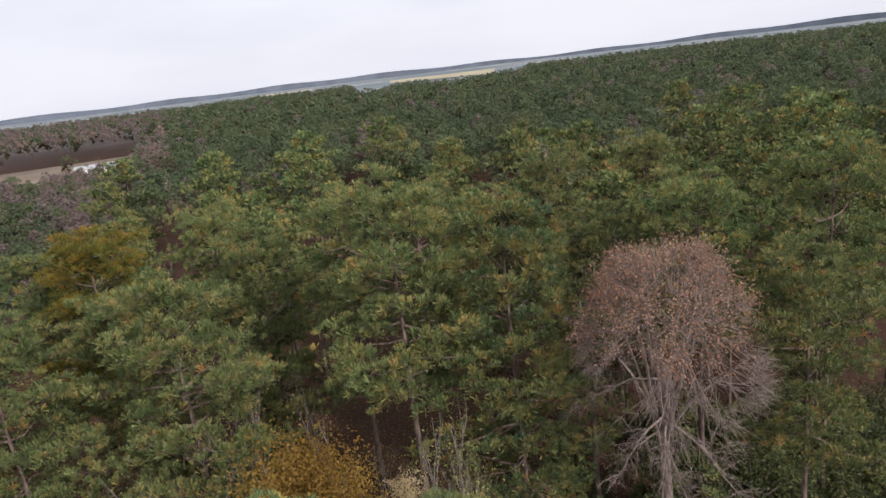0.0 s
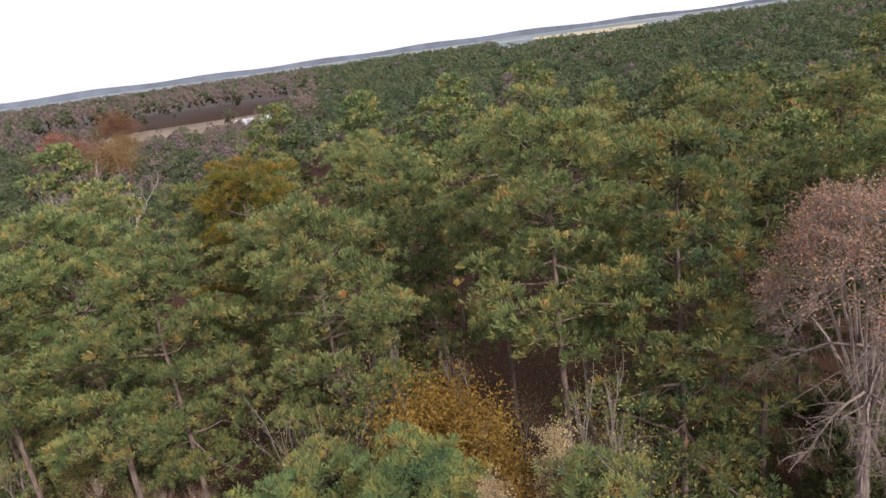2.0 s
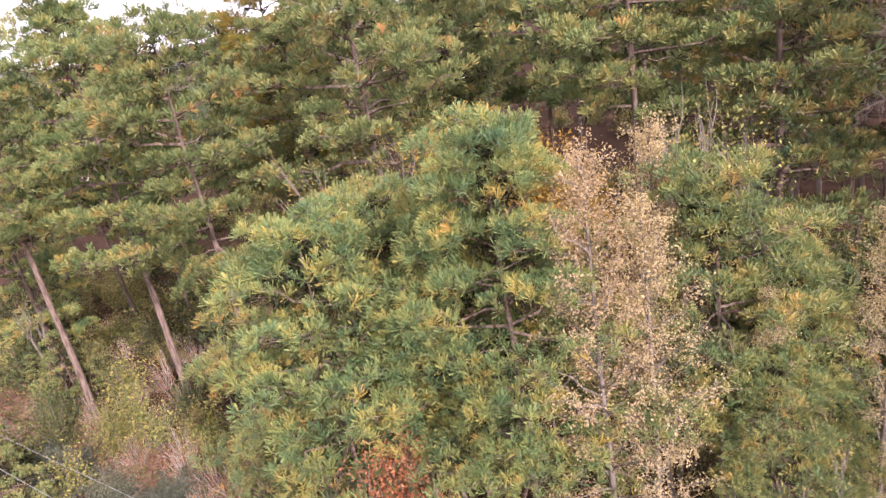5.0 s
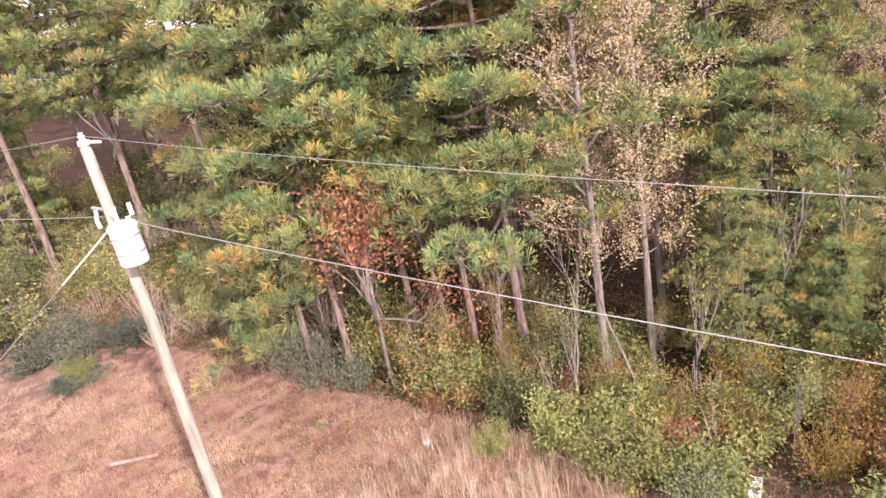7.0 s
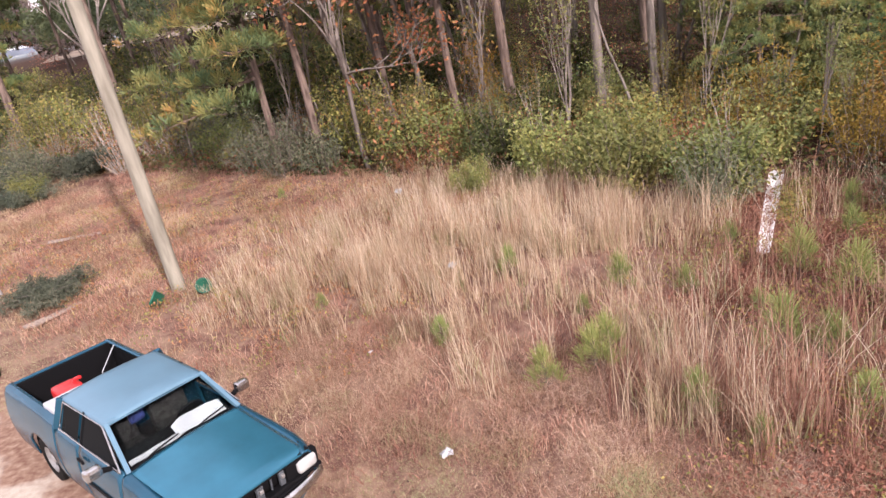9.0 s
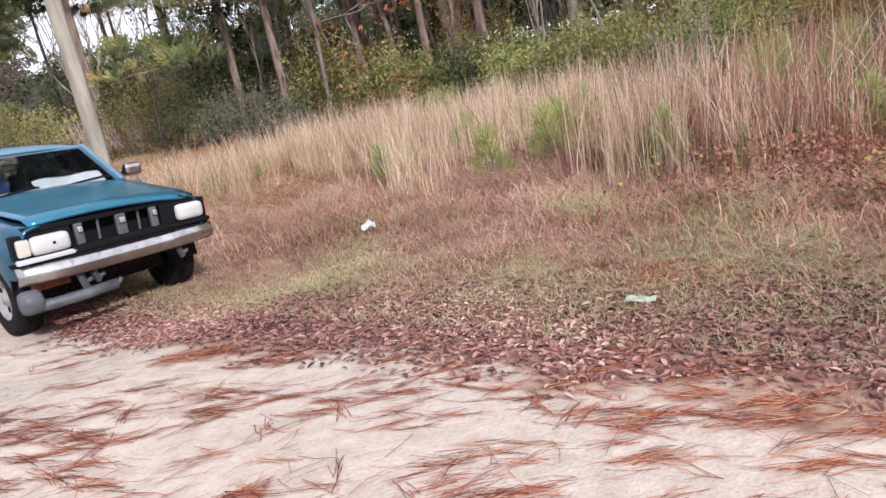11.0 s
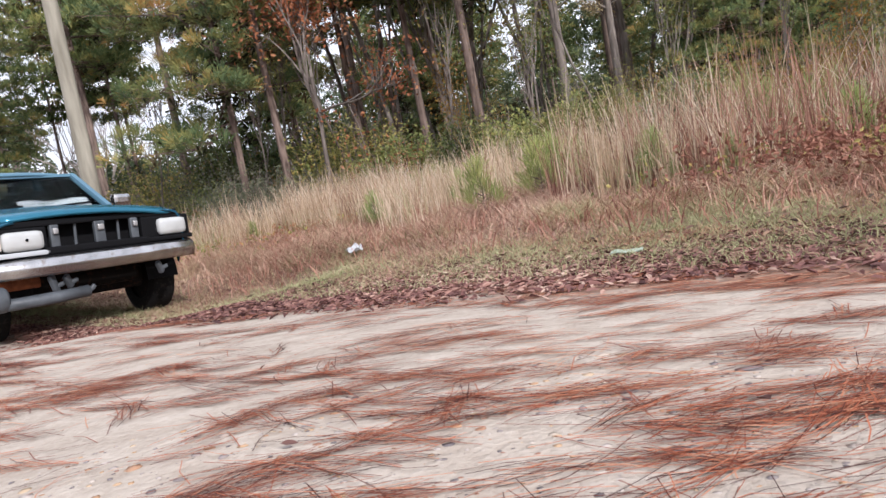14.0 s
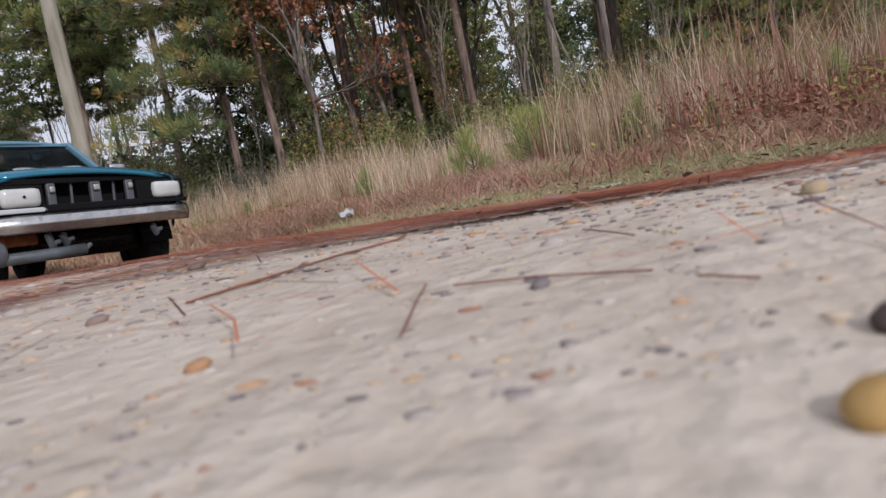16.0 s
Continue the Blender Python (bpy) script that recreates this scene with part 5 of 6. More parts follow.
s_b.inputs["Base Color"].default_value = (0.012, 0.014, 0.016, 1)

truck = new("pickup_truck")
truck.matrix_basis = TRUCK
tagged(truck, "old blue-green pickup truck without a grille on the track's edge", "truck")


def sheet(fn, nu, nv, thick=0.0):
    """A bmesh skin over fn(u, v) with u, v in 0..1, with thickness."""
    bm = bmesh.new()
    vs = [[bm.verts.new(fn(i / nu, j / nv)) for j in range(nv + 1)] for i in range(nu + 1)]
    for i in range(nu):
        for j in range(nv):
            bm.faces.new((vs[i][j], vs[i + 1][j], vs[i + 1][j + 1], vs[i][j + 1]))
    bmesh.ops.recalc_face_normals(bm, faces=bm.faces)
    if thick:
        bmesh.ops.solidify(bm, geom=bm.faces[:], thickness=thick)
    return bm


def box(sx_, sy_, sz_, at, bev=0.01, m=None):
    bm = bmesh.new()
    bmesh.ops.create_cube(bm, size=1, matrix=Matrix.Diagonal((sx_, sy_, sz_, 1)))
    if bev:
        bmesh.ops.bevel(bm, geom=bm.edges[:], offset=bev, segments=2, affect="EDGES", profile=0.6)
    bmesh.ops.transform(bm, matrix=Matrix.Translation(at) @ (m or Matrix()), verts=bm.verts)
    return bm


def bar(p, q, w, h, bev=0.006):
    """A bevelled bar from p to q, w wide and h deep."""
    p, q = Vector(p), Vector(q)
    d = q - p
    turn = d.to_track_quat("X", "Z").to_matrix().to_4x4()
    return box(d.length, w, h, (p + q) / 2, bev, turn)


def rod(points, r, sides=8):
    P = np.array(points, float)
    V, F = tubes([(P, np.full(len(P), r))], sides)
    bm = bmesh.new()
    vs = [bm.verts.new(v) for v in V]
    for f in F:
        bm.faces.new([vs[i] for i in f])
    bm.faces.new(vs[:sides][::-1])
    bm.faces.new(vs[-sides:])
    return bm


def lathe(profile, sides=28, axis="Y", at=(0, 0, 0), caps=True):
    """Spins (radius, along) pairs about an axis through at."""
    bm = bmesh.new()
    rings = []
    for r, a in profile:
        ring = []
        for k in range(sides):
            c, s = math.cos(2 * math.pi * k / sides) * r, math.sin(2 * math.pi * k / sides) * r
            ring.append(bm.verts.new(Vector((c, a, s) if axis == "Y" else (c, s, a)) + Vector(at)))
        rings.append(ring)
    for a, b in zip(rings, rings[1:]):
        for k in range(sides):
            bm.faces.new((a[k], a[(k + 1) % sides], b[(k + 1) % sides], b[k]))
    if caps and profile[0][0] > 0:
        bm.faces.new(rings[0])
    if caps and profile[-1][0] > 0:
        bm.faces.new(rings[-1][::-1])
    return bm


XF, XR, WR, ZC = -0.80, -3.92, 0.345, 0.285          # axles, wheel radius and hub height
ARCH = 0.44


def low_edge(x):
    for xw in (XF, XR):
        if abs(x - xw) < ARCH:
            return max(0.2, ZC + math.sqrt(ARCH ** 2 - (x - xw) ** 2))
    return 0.2 if x < XF else 0.5


def top_edge(x):
    if x > -1.5:
        return 0.9 + 0.14 * min(1, (-0.1 - x) / 1.35)
    return 1.05 if x > -3.27 else 1.12


def side_y(z, x):
    f = 0.80 + 0.075 * math.sin(math.pi * min(1, max(0, (z - 0.12) / 1.02)))
    taper = 0.1 * max(0, (x + 0.5) / 0.4) ** 2
    return f - taper


for sgn, hand in ((1, "left"), (-1, "right")):
    def skin(x0, x1, roll_in):
        def fn(u, v):
            x = x0 + (x1 - x0) * u
            lo, hi = low_edge(x), top_edge(x)
            if v > 0.86:
                k = (v - 0.86) / 0.14
                return (x, sgn * (side_y(hi, x) - 0.02 - k * roll_in), hi + 0.025 * math.sin(k * 1.57))
            z = lo + (hi - lo) * v / 0.86
            return (x, sgn * (side_y(z, x) - (0.02 if v > 0.8 else 0)), z)
        return fn
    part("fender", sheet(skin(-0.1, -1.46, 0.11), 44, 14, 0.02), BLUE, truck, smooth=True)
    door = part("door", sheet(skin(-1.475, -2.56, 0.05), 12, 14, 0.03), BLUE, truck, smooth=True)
    part("handle", box(0.16, 0.03, 0.045, (-2.42, sgn * 0.885, 0.93), 0.01), BLACK, door, "black door handle")
    part("moulding", box(1.05, 0.02, 0.05, (-2.02, sgn * 0.882, 0.62), 0.006), BLACK, door, "black rubbing strip")
    mirror = part("mirror", box(0.12, 0.2, 0.14, (-1.72, sgn * 1.0, 1.13), 0.045), CHROME, truck, "pale bright door mirror")
    part("bracket", bar((-1.7, sgn * 0.8, 1.07), (-1.72, sgn * 0.93, 1.11), 0.05, 0.05), BLACK, mirror)
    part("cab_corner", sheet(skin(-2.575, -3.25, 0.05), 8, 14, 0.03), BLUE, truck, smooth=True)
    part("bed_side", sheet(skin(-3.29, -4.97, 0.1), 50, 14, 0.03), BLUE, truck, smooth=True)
    # pillars and side glass
    part("pillar", bar((-1.44, sgn * 0.735, 1.05), (-1.98, sgn * 0.625, 1.45), 0.055, 0.06), FADED, truck, "faded pale windshield pillar")
    part("pillar", bar((-2.55, sgn * 0.79, 1.05), (-2.5, sgn * 0.645, 1.45), 0.07, 0.03), BLACK, truck, "dark door pillar")
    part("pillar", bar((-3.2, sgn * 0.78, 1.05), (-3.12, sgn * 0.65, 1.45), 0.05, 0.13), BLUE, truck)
    part("window_trim", rod([(-1.5, sgn * 0.8, 1.075), (-3.12, sgn * 0.8, 1.08), (-3.06, sgn * 0.672, 1.43), (-2.02, sgn * 0.655, 1.435), (-1.5, sgn * 0.8, 1.075)], 0.012, 6), CHROME, truck, "bright window trim")
    for x0, x1, y0, y1 in ((-1.55, -2.5, 0, 0), (-2.62, -3.08, 0, 0)):
        bm = bmesh.new()
        a0 = 2.03 if x0 > -2 else 2.6
        q = [bm.verts.new(v) for v in ((x0, sgn * 0.79, 1.07), (x1, sgn * 0.79, 1.07), (x1 + 0.03, sgn * 0.66, 1.43), (-a0, sgn * 0.66, 1.43))]
        bm.faces.new(q)
        bmesh.ops.solidify(bm, geom=bm.faces[:], thickness=0.005)
        glass = part("side_window", bm, s_m, truck)
        glass.visible_shadow = False
    # lamps
    lamp_y, lamp_w = (0.665, 0.27) if sgn > 0 else (0.575, 0.3)
    lamp = part("headlamp", box(0.12, lamp_w, 0.155, (-0.12, sgn * lamp_y, 0.765), 0.045), LENS, truck, "clouded white headlamp" if sgn > 0 else "clear headlamp with a marker", True)
    part("lamp_socket", box(0.1, 0.46, 0.2, (-0.165, sgn * 0.62, 0.77), 0.02), BLACK, lamp, "black socket round the headlamp")
    if sgn < 0:
        part("marker_lamp", box(0.16, 0.1, 0.14, (-0.17, sgn * 0.775, 0.765), 0.025), AMBER, lamp, "pale corner marker lamp")
        part("bulb", lathe([(0.0, -0.02), (0.01, -0.015), (0.012, 0.005), (0.0, 0.01)], 12, "Z"), BLACK, lamp, "dark bulb behind the lens").matrix_basis = pose(-0.058, sgn * 0.56, 0.77, 0, 90, 0)
    else:
        part("fender_edge", box(0.14, 0.035, 0.15, (-0.18, 0.81, 0.765), 0.012), BLACK, lamp, "dark empty marker housing")
    part("lamp_trim", box(0.06, 0.46, 0.04, (-0.1, sgn * 0.62, 0.66), 0.012), SHEET if sgn < 0 else BLACK, lamp)
    # wheels
    for xw in (XF, XR):
        y0 = sgn * 0.72
        wheel = part("wheel", lathe([(0.2, -0.1), (0.29, -0.112), (0.335, -0.1), (WR, -0.06), (WR, 0.06), (0.335, 0.1), (0.29, 0.112), (0.2, 0.1)], 36, at=(xw, y0, ZC), caps=False), RUBBER, truck, "dusty black tyre", True)
        part("rim", lathe([(0.205, sgn * -0.06), (0.205, sgn * 0.095), (0.185, sgn * 0.1), (0.17, sgn * 0.05), (0.06, sgn * 0.06), (0.05, sgn * 0.085), (0.0, sgn * 0.085)], 28, at=(xw, y0, ZC)), ALLOY, wheel, "grey alloy rim", True)
        part("brake_drum", lathe([(0.0, sgn * -0.075), (0.207, sgn * -0.075), (0.207, sgn * -0.05), (0.0, sgn * -0.05)], 24, at=(xw, y0, ZC)), DARK_STEEL, wheel, "grimy drum inside the wheel")
        for k in range(7):
            a = 2 * math.pi * k / 7
            part("slot", box(0.055, 0.012, 0.04, (xw + 0.115 * math.cos(a), y0 + sgn * 0.056, ZC + 0.115 * math.sin(a)), 0.004, Matrix.Rotation(-a, 4, "Y")), BLACK, wheel)

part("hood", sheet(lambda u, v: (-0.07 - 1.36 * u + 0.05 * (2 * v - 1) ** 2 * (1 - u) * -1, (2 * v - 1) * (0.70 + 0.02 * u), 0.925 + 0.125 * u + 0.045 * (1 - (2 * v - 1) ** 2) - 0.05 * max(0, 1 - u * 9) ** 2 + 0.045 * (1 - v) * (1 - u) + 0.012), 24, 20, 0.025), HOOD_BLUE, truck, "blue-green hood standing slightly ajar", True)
part("cowl", box(0.14, 1.4, 0.04, (-1.46, 0, 1.045), 0.012), BLACK, truck)
for y0, y1 in ((-0.62, -0.05), (0.0, 0.6)):
    part("wiper", rod([(-1.44, y0, 1.075), (-1.5, (y0 + y1) / 2, 1.1), (-1.52, y1, 1.12)], 0.011, 5), BLACK, truck)
part("roof", sheet(lambda u, v: (-1.96 - 1.2 * u - 0.03 * (1 - (2 * v - 1) ** 2) * (1 - 2 * u) * -1, (2 * v - 1) * 0.66, 1.445 + 0.075 * (1 - abs(2 * v - 1) ** 3) * (1 - abs(2 * u - 1) ** 6 * 0.55)), 20, 20, 0.03), FADED, truck, "faded pale-blue roof", True)
part("windshield_header", bar((-1.97, -0.62, 1.45), (-1.97, 0.62, 1.45), 0.05, 0.035), FADED, truck, "pale weathered header")
bm = bmesh.new()
q = [bm.verts.new(v) for v in ((-1.47, -0.71, 1.06), (-1.47, 0.71, 1.06), (-1.96, 0.6, 1.44), (-1.96, -0.6, 1.44))]
bm.faces.new(q)
bmesh.ops.solidify(bm, geom=bm.faces[:], thickness=0.005)
ws = part("windshield", bm, g_m, truck)
ws.visible_shadow = False
part("sun_shield", sheet(lambda u, v: (-1.52 - 0.22 * v * (0.6 + 0.4 * math.sin(3 * u)) - 0.02 * math.sin(5 * u), -0.06 + 0.66 * u, 1.072 + 0.1 * v + 0.012 * math.sin(9 * u)), 12, 4, 0.008), SHEET, truck, "crumpled white sun shield on the dashboard")
part("dash_cloth", sheet(lambda u, v: (-1.52 - 0.06 * v, -0.66 + 0.62 * u, 1.07 + 0.03 * v + 0.006 * math.sin(14 * u)), 10, 2, 0.008), SHEET, truck, "pale cloth strip along the dashboard")
part("dashboard", box(0.34, 1.36, 0.22, (-1.72, 0, 0.97), 0.05), BLACK, truck)
part("cab_floor", box(1.6, 1.5, 0.05, (-2.45, 0, 0.4), 0.0), BLACK, truck)
part("steering_wheel", lathe([(0.17, -0.014), (0.19, -0.014), (0.19, 0.014), (0.17, 0.014), (0.17, -0.014)], 24, axis="Z"), BLACK, truck).matrix_basis = pose(-1.98, 0.36, 1.02, 0, -62, 0)
for y in (-0.36, 0.36):
    seat = part("seat", box(0.5, 0.54, 0.2, (-2.35, y, 0.66), 0.06), SEAT, truck, "grey patterned bucket seat")
    part("backrest", box(0.16, 0.52, 0.62, (-2.66, y, 0.98), 0.06, Matrix.Rotation(radians(-14), 4, "Y")), SEAT, seat)
    part("headrest", box(0.1, 0.26, 0.17, (-2.76, y, 1.34), 0.04), SEAT, seat)
part("jacket", box(0.1, 0.2, 0.3, (-2.45, -0.12, 1.15), 0.05), paint("dark_blue_cloth", (0.03, 0.05, 0.2), 0.9, 0, 0.4, 9), truck, "dark blue cloth hung between the seats")
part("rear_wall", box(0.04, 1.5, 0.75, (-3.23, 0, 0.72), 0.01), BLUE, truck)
for y in (-0.62, 0.62):
    part("rear_pillar", box(0.05, 0.16, 0.36, (-3.19, y, 1.27), 0.015), BLUE, truck)
part("rear_window_frame", box(0.05, 1.2, 0.05, (-3.18, 0, 1.42), 0.012), BLACK, truck)

# bed
part("bed_floor", box(1.66, 1.5, 0.04, (-4.13, 0, 0.6), 0.005), BLACK, truck, "black bed liner")
for y in (-0.72, 0.72):
    part("liner", box(1.66, 0.03, 0.48, (-4.13, y, 0.85), 0.008), BLACK, truck)
part("liner", box(0.03, 1.46, 0.48, (-3.31, 0, 0.85), 0.008), BLACK, truck)
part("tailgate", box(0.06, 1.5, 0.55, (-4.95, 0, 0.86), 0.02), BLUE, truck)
part("liner", box(0.03, 1.44, 0.5, (-4.905, 0, 0.86), 0.008), BLACK, truck)
part("rear_bumper", box(0.12, 1.66, 0.16, (-5.06, 0, 0.5), 0.03), CHROME, truck)

# front end
part("bumper", sheet(lambda u, v: (-0.02 - 0.11 * abs(2 * u - 1) ** 4 + 0.035 * math.sin(math.pi * v), (2 * u - 1) * 0.87, 0.47 + 0.15 * v), 28, 8, 0.02), CHROME, truck, "dented chrome bumper", True)
part("bumper_strip", sheet(lambda u, v: (-0.045 - 0.11 * abs(2 * u - 1) ** 4 - 0.08 * v, (2 * u - 1) * 0.87, 0.625 + 0.02 * v), 28, 2, 0.02), BLACK, truck)
part("lower_valance", rod([(-0.13, -0.84, 0.285), (-0.07, -0.66, 0.285), (-0.05, -0.4, 0.29), (-0.05, -0.16, 0.3)], 0.048, 12), GREY_PLASTIC, truck, "broken grey valance tube hanging below the bumper", True)
part("valance_end", lathe([(0.0, -0.09), (0.085, -0.085), (0.1, -0.05), (0.1, 0.04), (0.085, 0.06), (0.0, 0.062)], 20, at=(-0.13, -0.8, 0.33)), GREY_PLASTIC, truck, "rounded grey end of the valance", True)
part("valance_clip", bar((-0.06, -0.2, 0.26), (-0.05, -0.11, 0.34), 0.05, 0.035, 0.012), GREY_PLASTIC, truck)
part("rusty_mount", box(0.05, 0.3, 0.09, (-0.24, -0.6, 0.425), 0.02), RUST, truck, "orange rusted bumper mount")
for y, z, up in ((-0.4, 0.385, 0.16), (-0.29, 0.4, 0.1), (0.5, 0.4, 0.1)):
    arm = part("bumper_bracket", bar((-0.1, y - 0.02, z + up / 2), (-0.13, y + 0.03, z - up / 2), 0.04, 0.055, 0.012), GREY_PLASTIC, truck, "pale bent bracket")
    part("flange", box(0.03, 0.1, 0.035, (-0.12, y + 0.035, z - 0.01), 0.012, Matrix.Rotation(0.35, 4, "X")), GREY_PLASTIC, arm)
# dark plate added where only shade shows below the bumper
part("skid_plate", box(0.05, 1.06, 0.2, (-0.55, 0.0, 0.33), 0.02), DARK_STEEL, truck, "dark plate added under the front, where only shade shows")
part("front_panel", box(0.05, 1.5, 0.36, (-0.3, 0, 0.76), 0.01), BLACK, truck)
part("upper_rail", box(0.1, 1.5, 0.05, (-0.17, 0, 0.895), 0.012), BLACK, truck)
part("lower_rail", box(0.12, 0.86, 0.06, (-0.13, 0, 0.665), 0.014), BLACK, truck)
for y, w in ((-0.33, 0.07), (0.03, 0.09), (0.33, 0.07)):
    br_ = part("grille_bracket", box(0.05, w, 0.19, (-0.14, y, 0.78), 0.014), GREY_PLASTIC, truck, "bare grey grille bracket")
    part("clip", box(0.05, w * 0.6, 0.05, (-0.11, y, 0.82), 0.012), ALLOY, br_)
for y in (-0.16, 0.2):
    part("strut", bar((-0.17, y, 0.68), (-0.17, y + 0.01, 0.88), 0.02, 0.02, 0.004), GREY_PLASTIC, truck)
# dark box added under the hood to block light and view
part("engine", box(0.8, 1.0, 0.5, (-0.95, 0, 0.62), 0.04), DARK_STEEL, truck, "dark box added below the hood to keep light out")
part("firewall", box(0.04, 1.5, 0.62, (-1.44, 0, 0.7), 0.01), BLACK, truck)
part("radiator", box(0.05, 0.7, 0.3, (-0.4, 0, 0.74), 0.005), DARK_STEEL, truck)
part("chassis", box(4.4, 0.9, 0.16, (-2.6, 0, 0.38), 0.03), DARK_STEEL, truck)
part("axle", rod([(XF, -0.66, ZC), (XF, 0.66, ZC)], 0.06), DARK_STEEL, truck)
part("axle", rod([(XR, -0.66, ZC), (XR, 0.66, ZC)], 0.06), DARK_STEEL, truck)
part("crossmember", box(0.16, 1.1, 0.14, (-0.62, 0, 0.36), 0.03), DARK_STEEL, truck)
for sgn in (1, -1):
    part("arch_liner", sheet(lambda u, v: (XF + (ARCH + 0.01) * math.cos(math.pi * u), sgn * (0.5 + 0.3 * v), ZC + (ARCH + 0.01) * math.sin(math.pi * u)), 14, 2, 0.01), BLACK, truck)
    part("arch_liner", sheet(lambda u, v: (XR + (ARCH + 0.01) * math.cos(math.pi * u), sgn * (0.5 + 0.3 * v), ZC + (ARCH + 0.01) * math.sin(math.pi * u)), 14, 2, 0.01), BLACK, truck)


def in_bed(name, bm, mat, label, cat_, smooth=False):
    ob = part(name, bm, mat, None, smooth=smooth)
    ob.matrix_basis = TRUCK
    return tagged(ob, label, cat_)


in_bed("storage_box", box(0.36, 0.5, 0.56, (-3.6, -0.47, 0.92), 0.03), SHEET, "white plastic box in the truck's bed", "box")
can = in_bed("fuel_can", box(0.34, 0.36, 0.5, (-4.12, -0.28, 0.88), 0.07), RED, "red plastic fuel can in the truck's bed", "fuel can", True)
part("spout", rod([(-4.1, -0.2, 1.1), (-4.06, -0.16, 1.18), (-3.98, -0.12, 1.21)], 0.028), RED, can)
in_bed("red_rag", sheet(lambda u, v: (-4.25 + 0.25 * u, -0.66 + 0.14 * v, 0.64 + 0.05 * math.sin(9 * u) * v), 6, 4, 0.01), RED, "small red rag in the truck's bed", "rag")
in_bed("tarpaulin", sheet(lambda u, v: (-3.45 - 0.7 * u, 0.02 + 0.6 * v, 0.66 + 0.42 * math.sin(3.1 * u) * math.sin(3.1 * v) + 0.03 * math.sin(17 * u + 5 * v)), 14, 12, 0.01), GREY_PLASTIC, "crumpled grey tarpaulin in the truck's bed", "tarpaulin")
in_bed("pole_stick", rod([(-3.75, 0.1, 0.84), (-4.2, 0.25, 1.02), (-4.6, 0.66, 1.16)], 0.008, 6), SHEET, "thin pale stick leaning on the bed's side", "stick")

in_bed("jug", lathe([(0.0, 0.62), (0.1, 0.62), (0.11, 0.66), (0.11, 0.8), (0.05, 0.9), (0.035, 0.95), (0.0, 0.955)], 16, "Z", (-3.75, -0.02, 0)), SHEET, "white plastic jug among the junk in the truck's bed", "jug", True)
in_bed("cardboard", sheet(lambda u, v: (-3.45 - 0.5 * u, 0.1 + 0.42 * v, 0.98 + 0.1 * math.sin(2 * u + 1) + 0.02 * math.sin(11 * v)), 8, 6, 0.012), paint("brown_cardboard", (0.34, 0.27, 0.2), 0.9, 0, 0.3, 6), "bent brown cardboard in the truck's bed", "cardboard")

# ---- transformer pole ----
POLE = Vector((-7.2, 13.55, float(gz(-7.2, 13.55))))
CAN_GREY = paint("pale_grey_enamel", (0.72, 0.73, 0.73), 0.45, 0, 0.08, 5)
PORCELAIN = paint("white_porcelain", (0.8, 0.79, 0.77), 0.25, 0, 0.06, 5)
GALV = paint("galvanised_steel", (0.45, 0.45, 0.44), 0.5, 0.7, 0.2, 10)
WIRE = paint("weathered_wire", (0.34, 0.34, 0.33), 0.6, 0.3, 0.2, 10)
pole = new("utility_pole")
pole.matrix_basis = Matrix.Translation(POLE)
tagged(pole, "weathered grey wooden utility pole leaning slightly in straw", "utility pole")
part("shaft", mesh_np("pole_shaft", *tubes([(np.array([[0, 0, -0.5], [0, 0, 0], [0.05, 0.04, 3], [0.1, 0.12, 7], [0.09, 0.2, 11.3], [0.09, 0.2, 11.34]]), [0.17, 0.165, 0.152, 0.135, 0.112, 0.06])], 16), POLE_WOOD, True), None, pole)
part("top_bracket", box(0.22, 0.1, 0.12, (0.09, 0.2, 11.4), 0.02), PORCELAIN, pole, "white pole-top bracket")
part("insulator", lathe([(0.03, 0), (0.07, 0.03), (0.04, 0.06), (0.075, 0.09), (0.04, 0.12), (0.05, 0.16), (0.0, 0.17)], 14, "Z", (0.09, 0.2, 11.45)), PORCELAIN, pole)
part("side_insulator", rod([(0.2, 0.12, 11.42), (0.6, -0.1, 11.4)], 0.03), PORCELAIN, pole)
part("arm", bar((0.12, 0.18, 9.95), (-0.4, 0.42, 10.02), 0.06, 0.05), GALV, pole)
part("cutout", rod([(-0.33, 0.4, 9.95), (-0.4, 0.42, 9.72), (-0.38, 0.41, 9.55)], 0.045), PORCELAIN, pole, "white fuse cutout")
part("staple_plate", box(0.06, 0.2, 0.5, (0.2, 0.06, 9.4), 0.01), GALV, pole)
drum = new("pole_transformer")
drum.matrix_basis = Matrix.Translation(POLE + Vector((0.47, -0.26, 8.85)))
tagged(drum, "pale grey drum transformer hung on the utility pole", "transformer")
part("tank", lathe([(0.27, 0), (0.29, 0.03), (0.29, 0.78), (0.305, 0.8), (0.305, 0.84), (0.25, 0.9), (0.0, 0.93)], 28, "Z"), CAN_GREY, drum, smooth=True)
for x, y, bent in ((-0.08, 0.05, 0), (0.16, -0.06, 1)):
    part("bushing", rod([(x, y, 0.86), (x, y, 1.12), (x + 0.02, y, 1.24)] if not bent else [(x, y, 0.86), (x + 0.06, y, 1.0), (x + 0.18, y, 1.06), (x + 0.18, y, 1.3)], 0.045), PORCELAIN, drum, "white ceramic bushing")
part("hanger", box(0.1, 0.1, 0.4, (-0.22, 0.22, 0.5), 0.02), GALV, drum)
for z in (0.25, 0.6):
    part("band", lathe([(0.292, z), (0.3, z + 0.01), (0.3, z + 0.04), (0.292, z + 0.05)], 28, "Z"), GALV, drum)


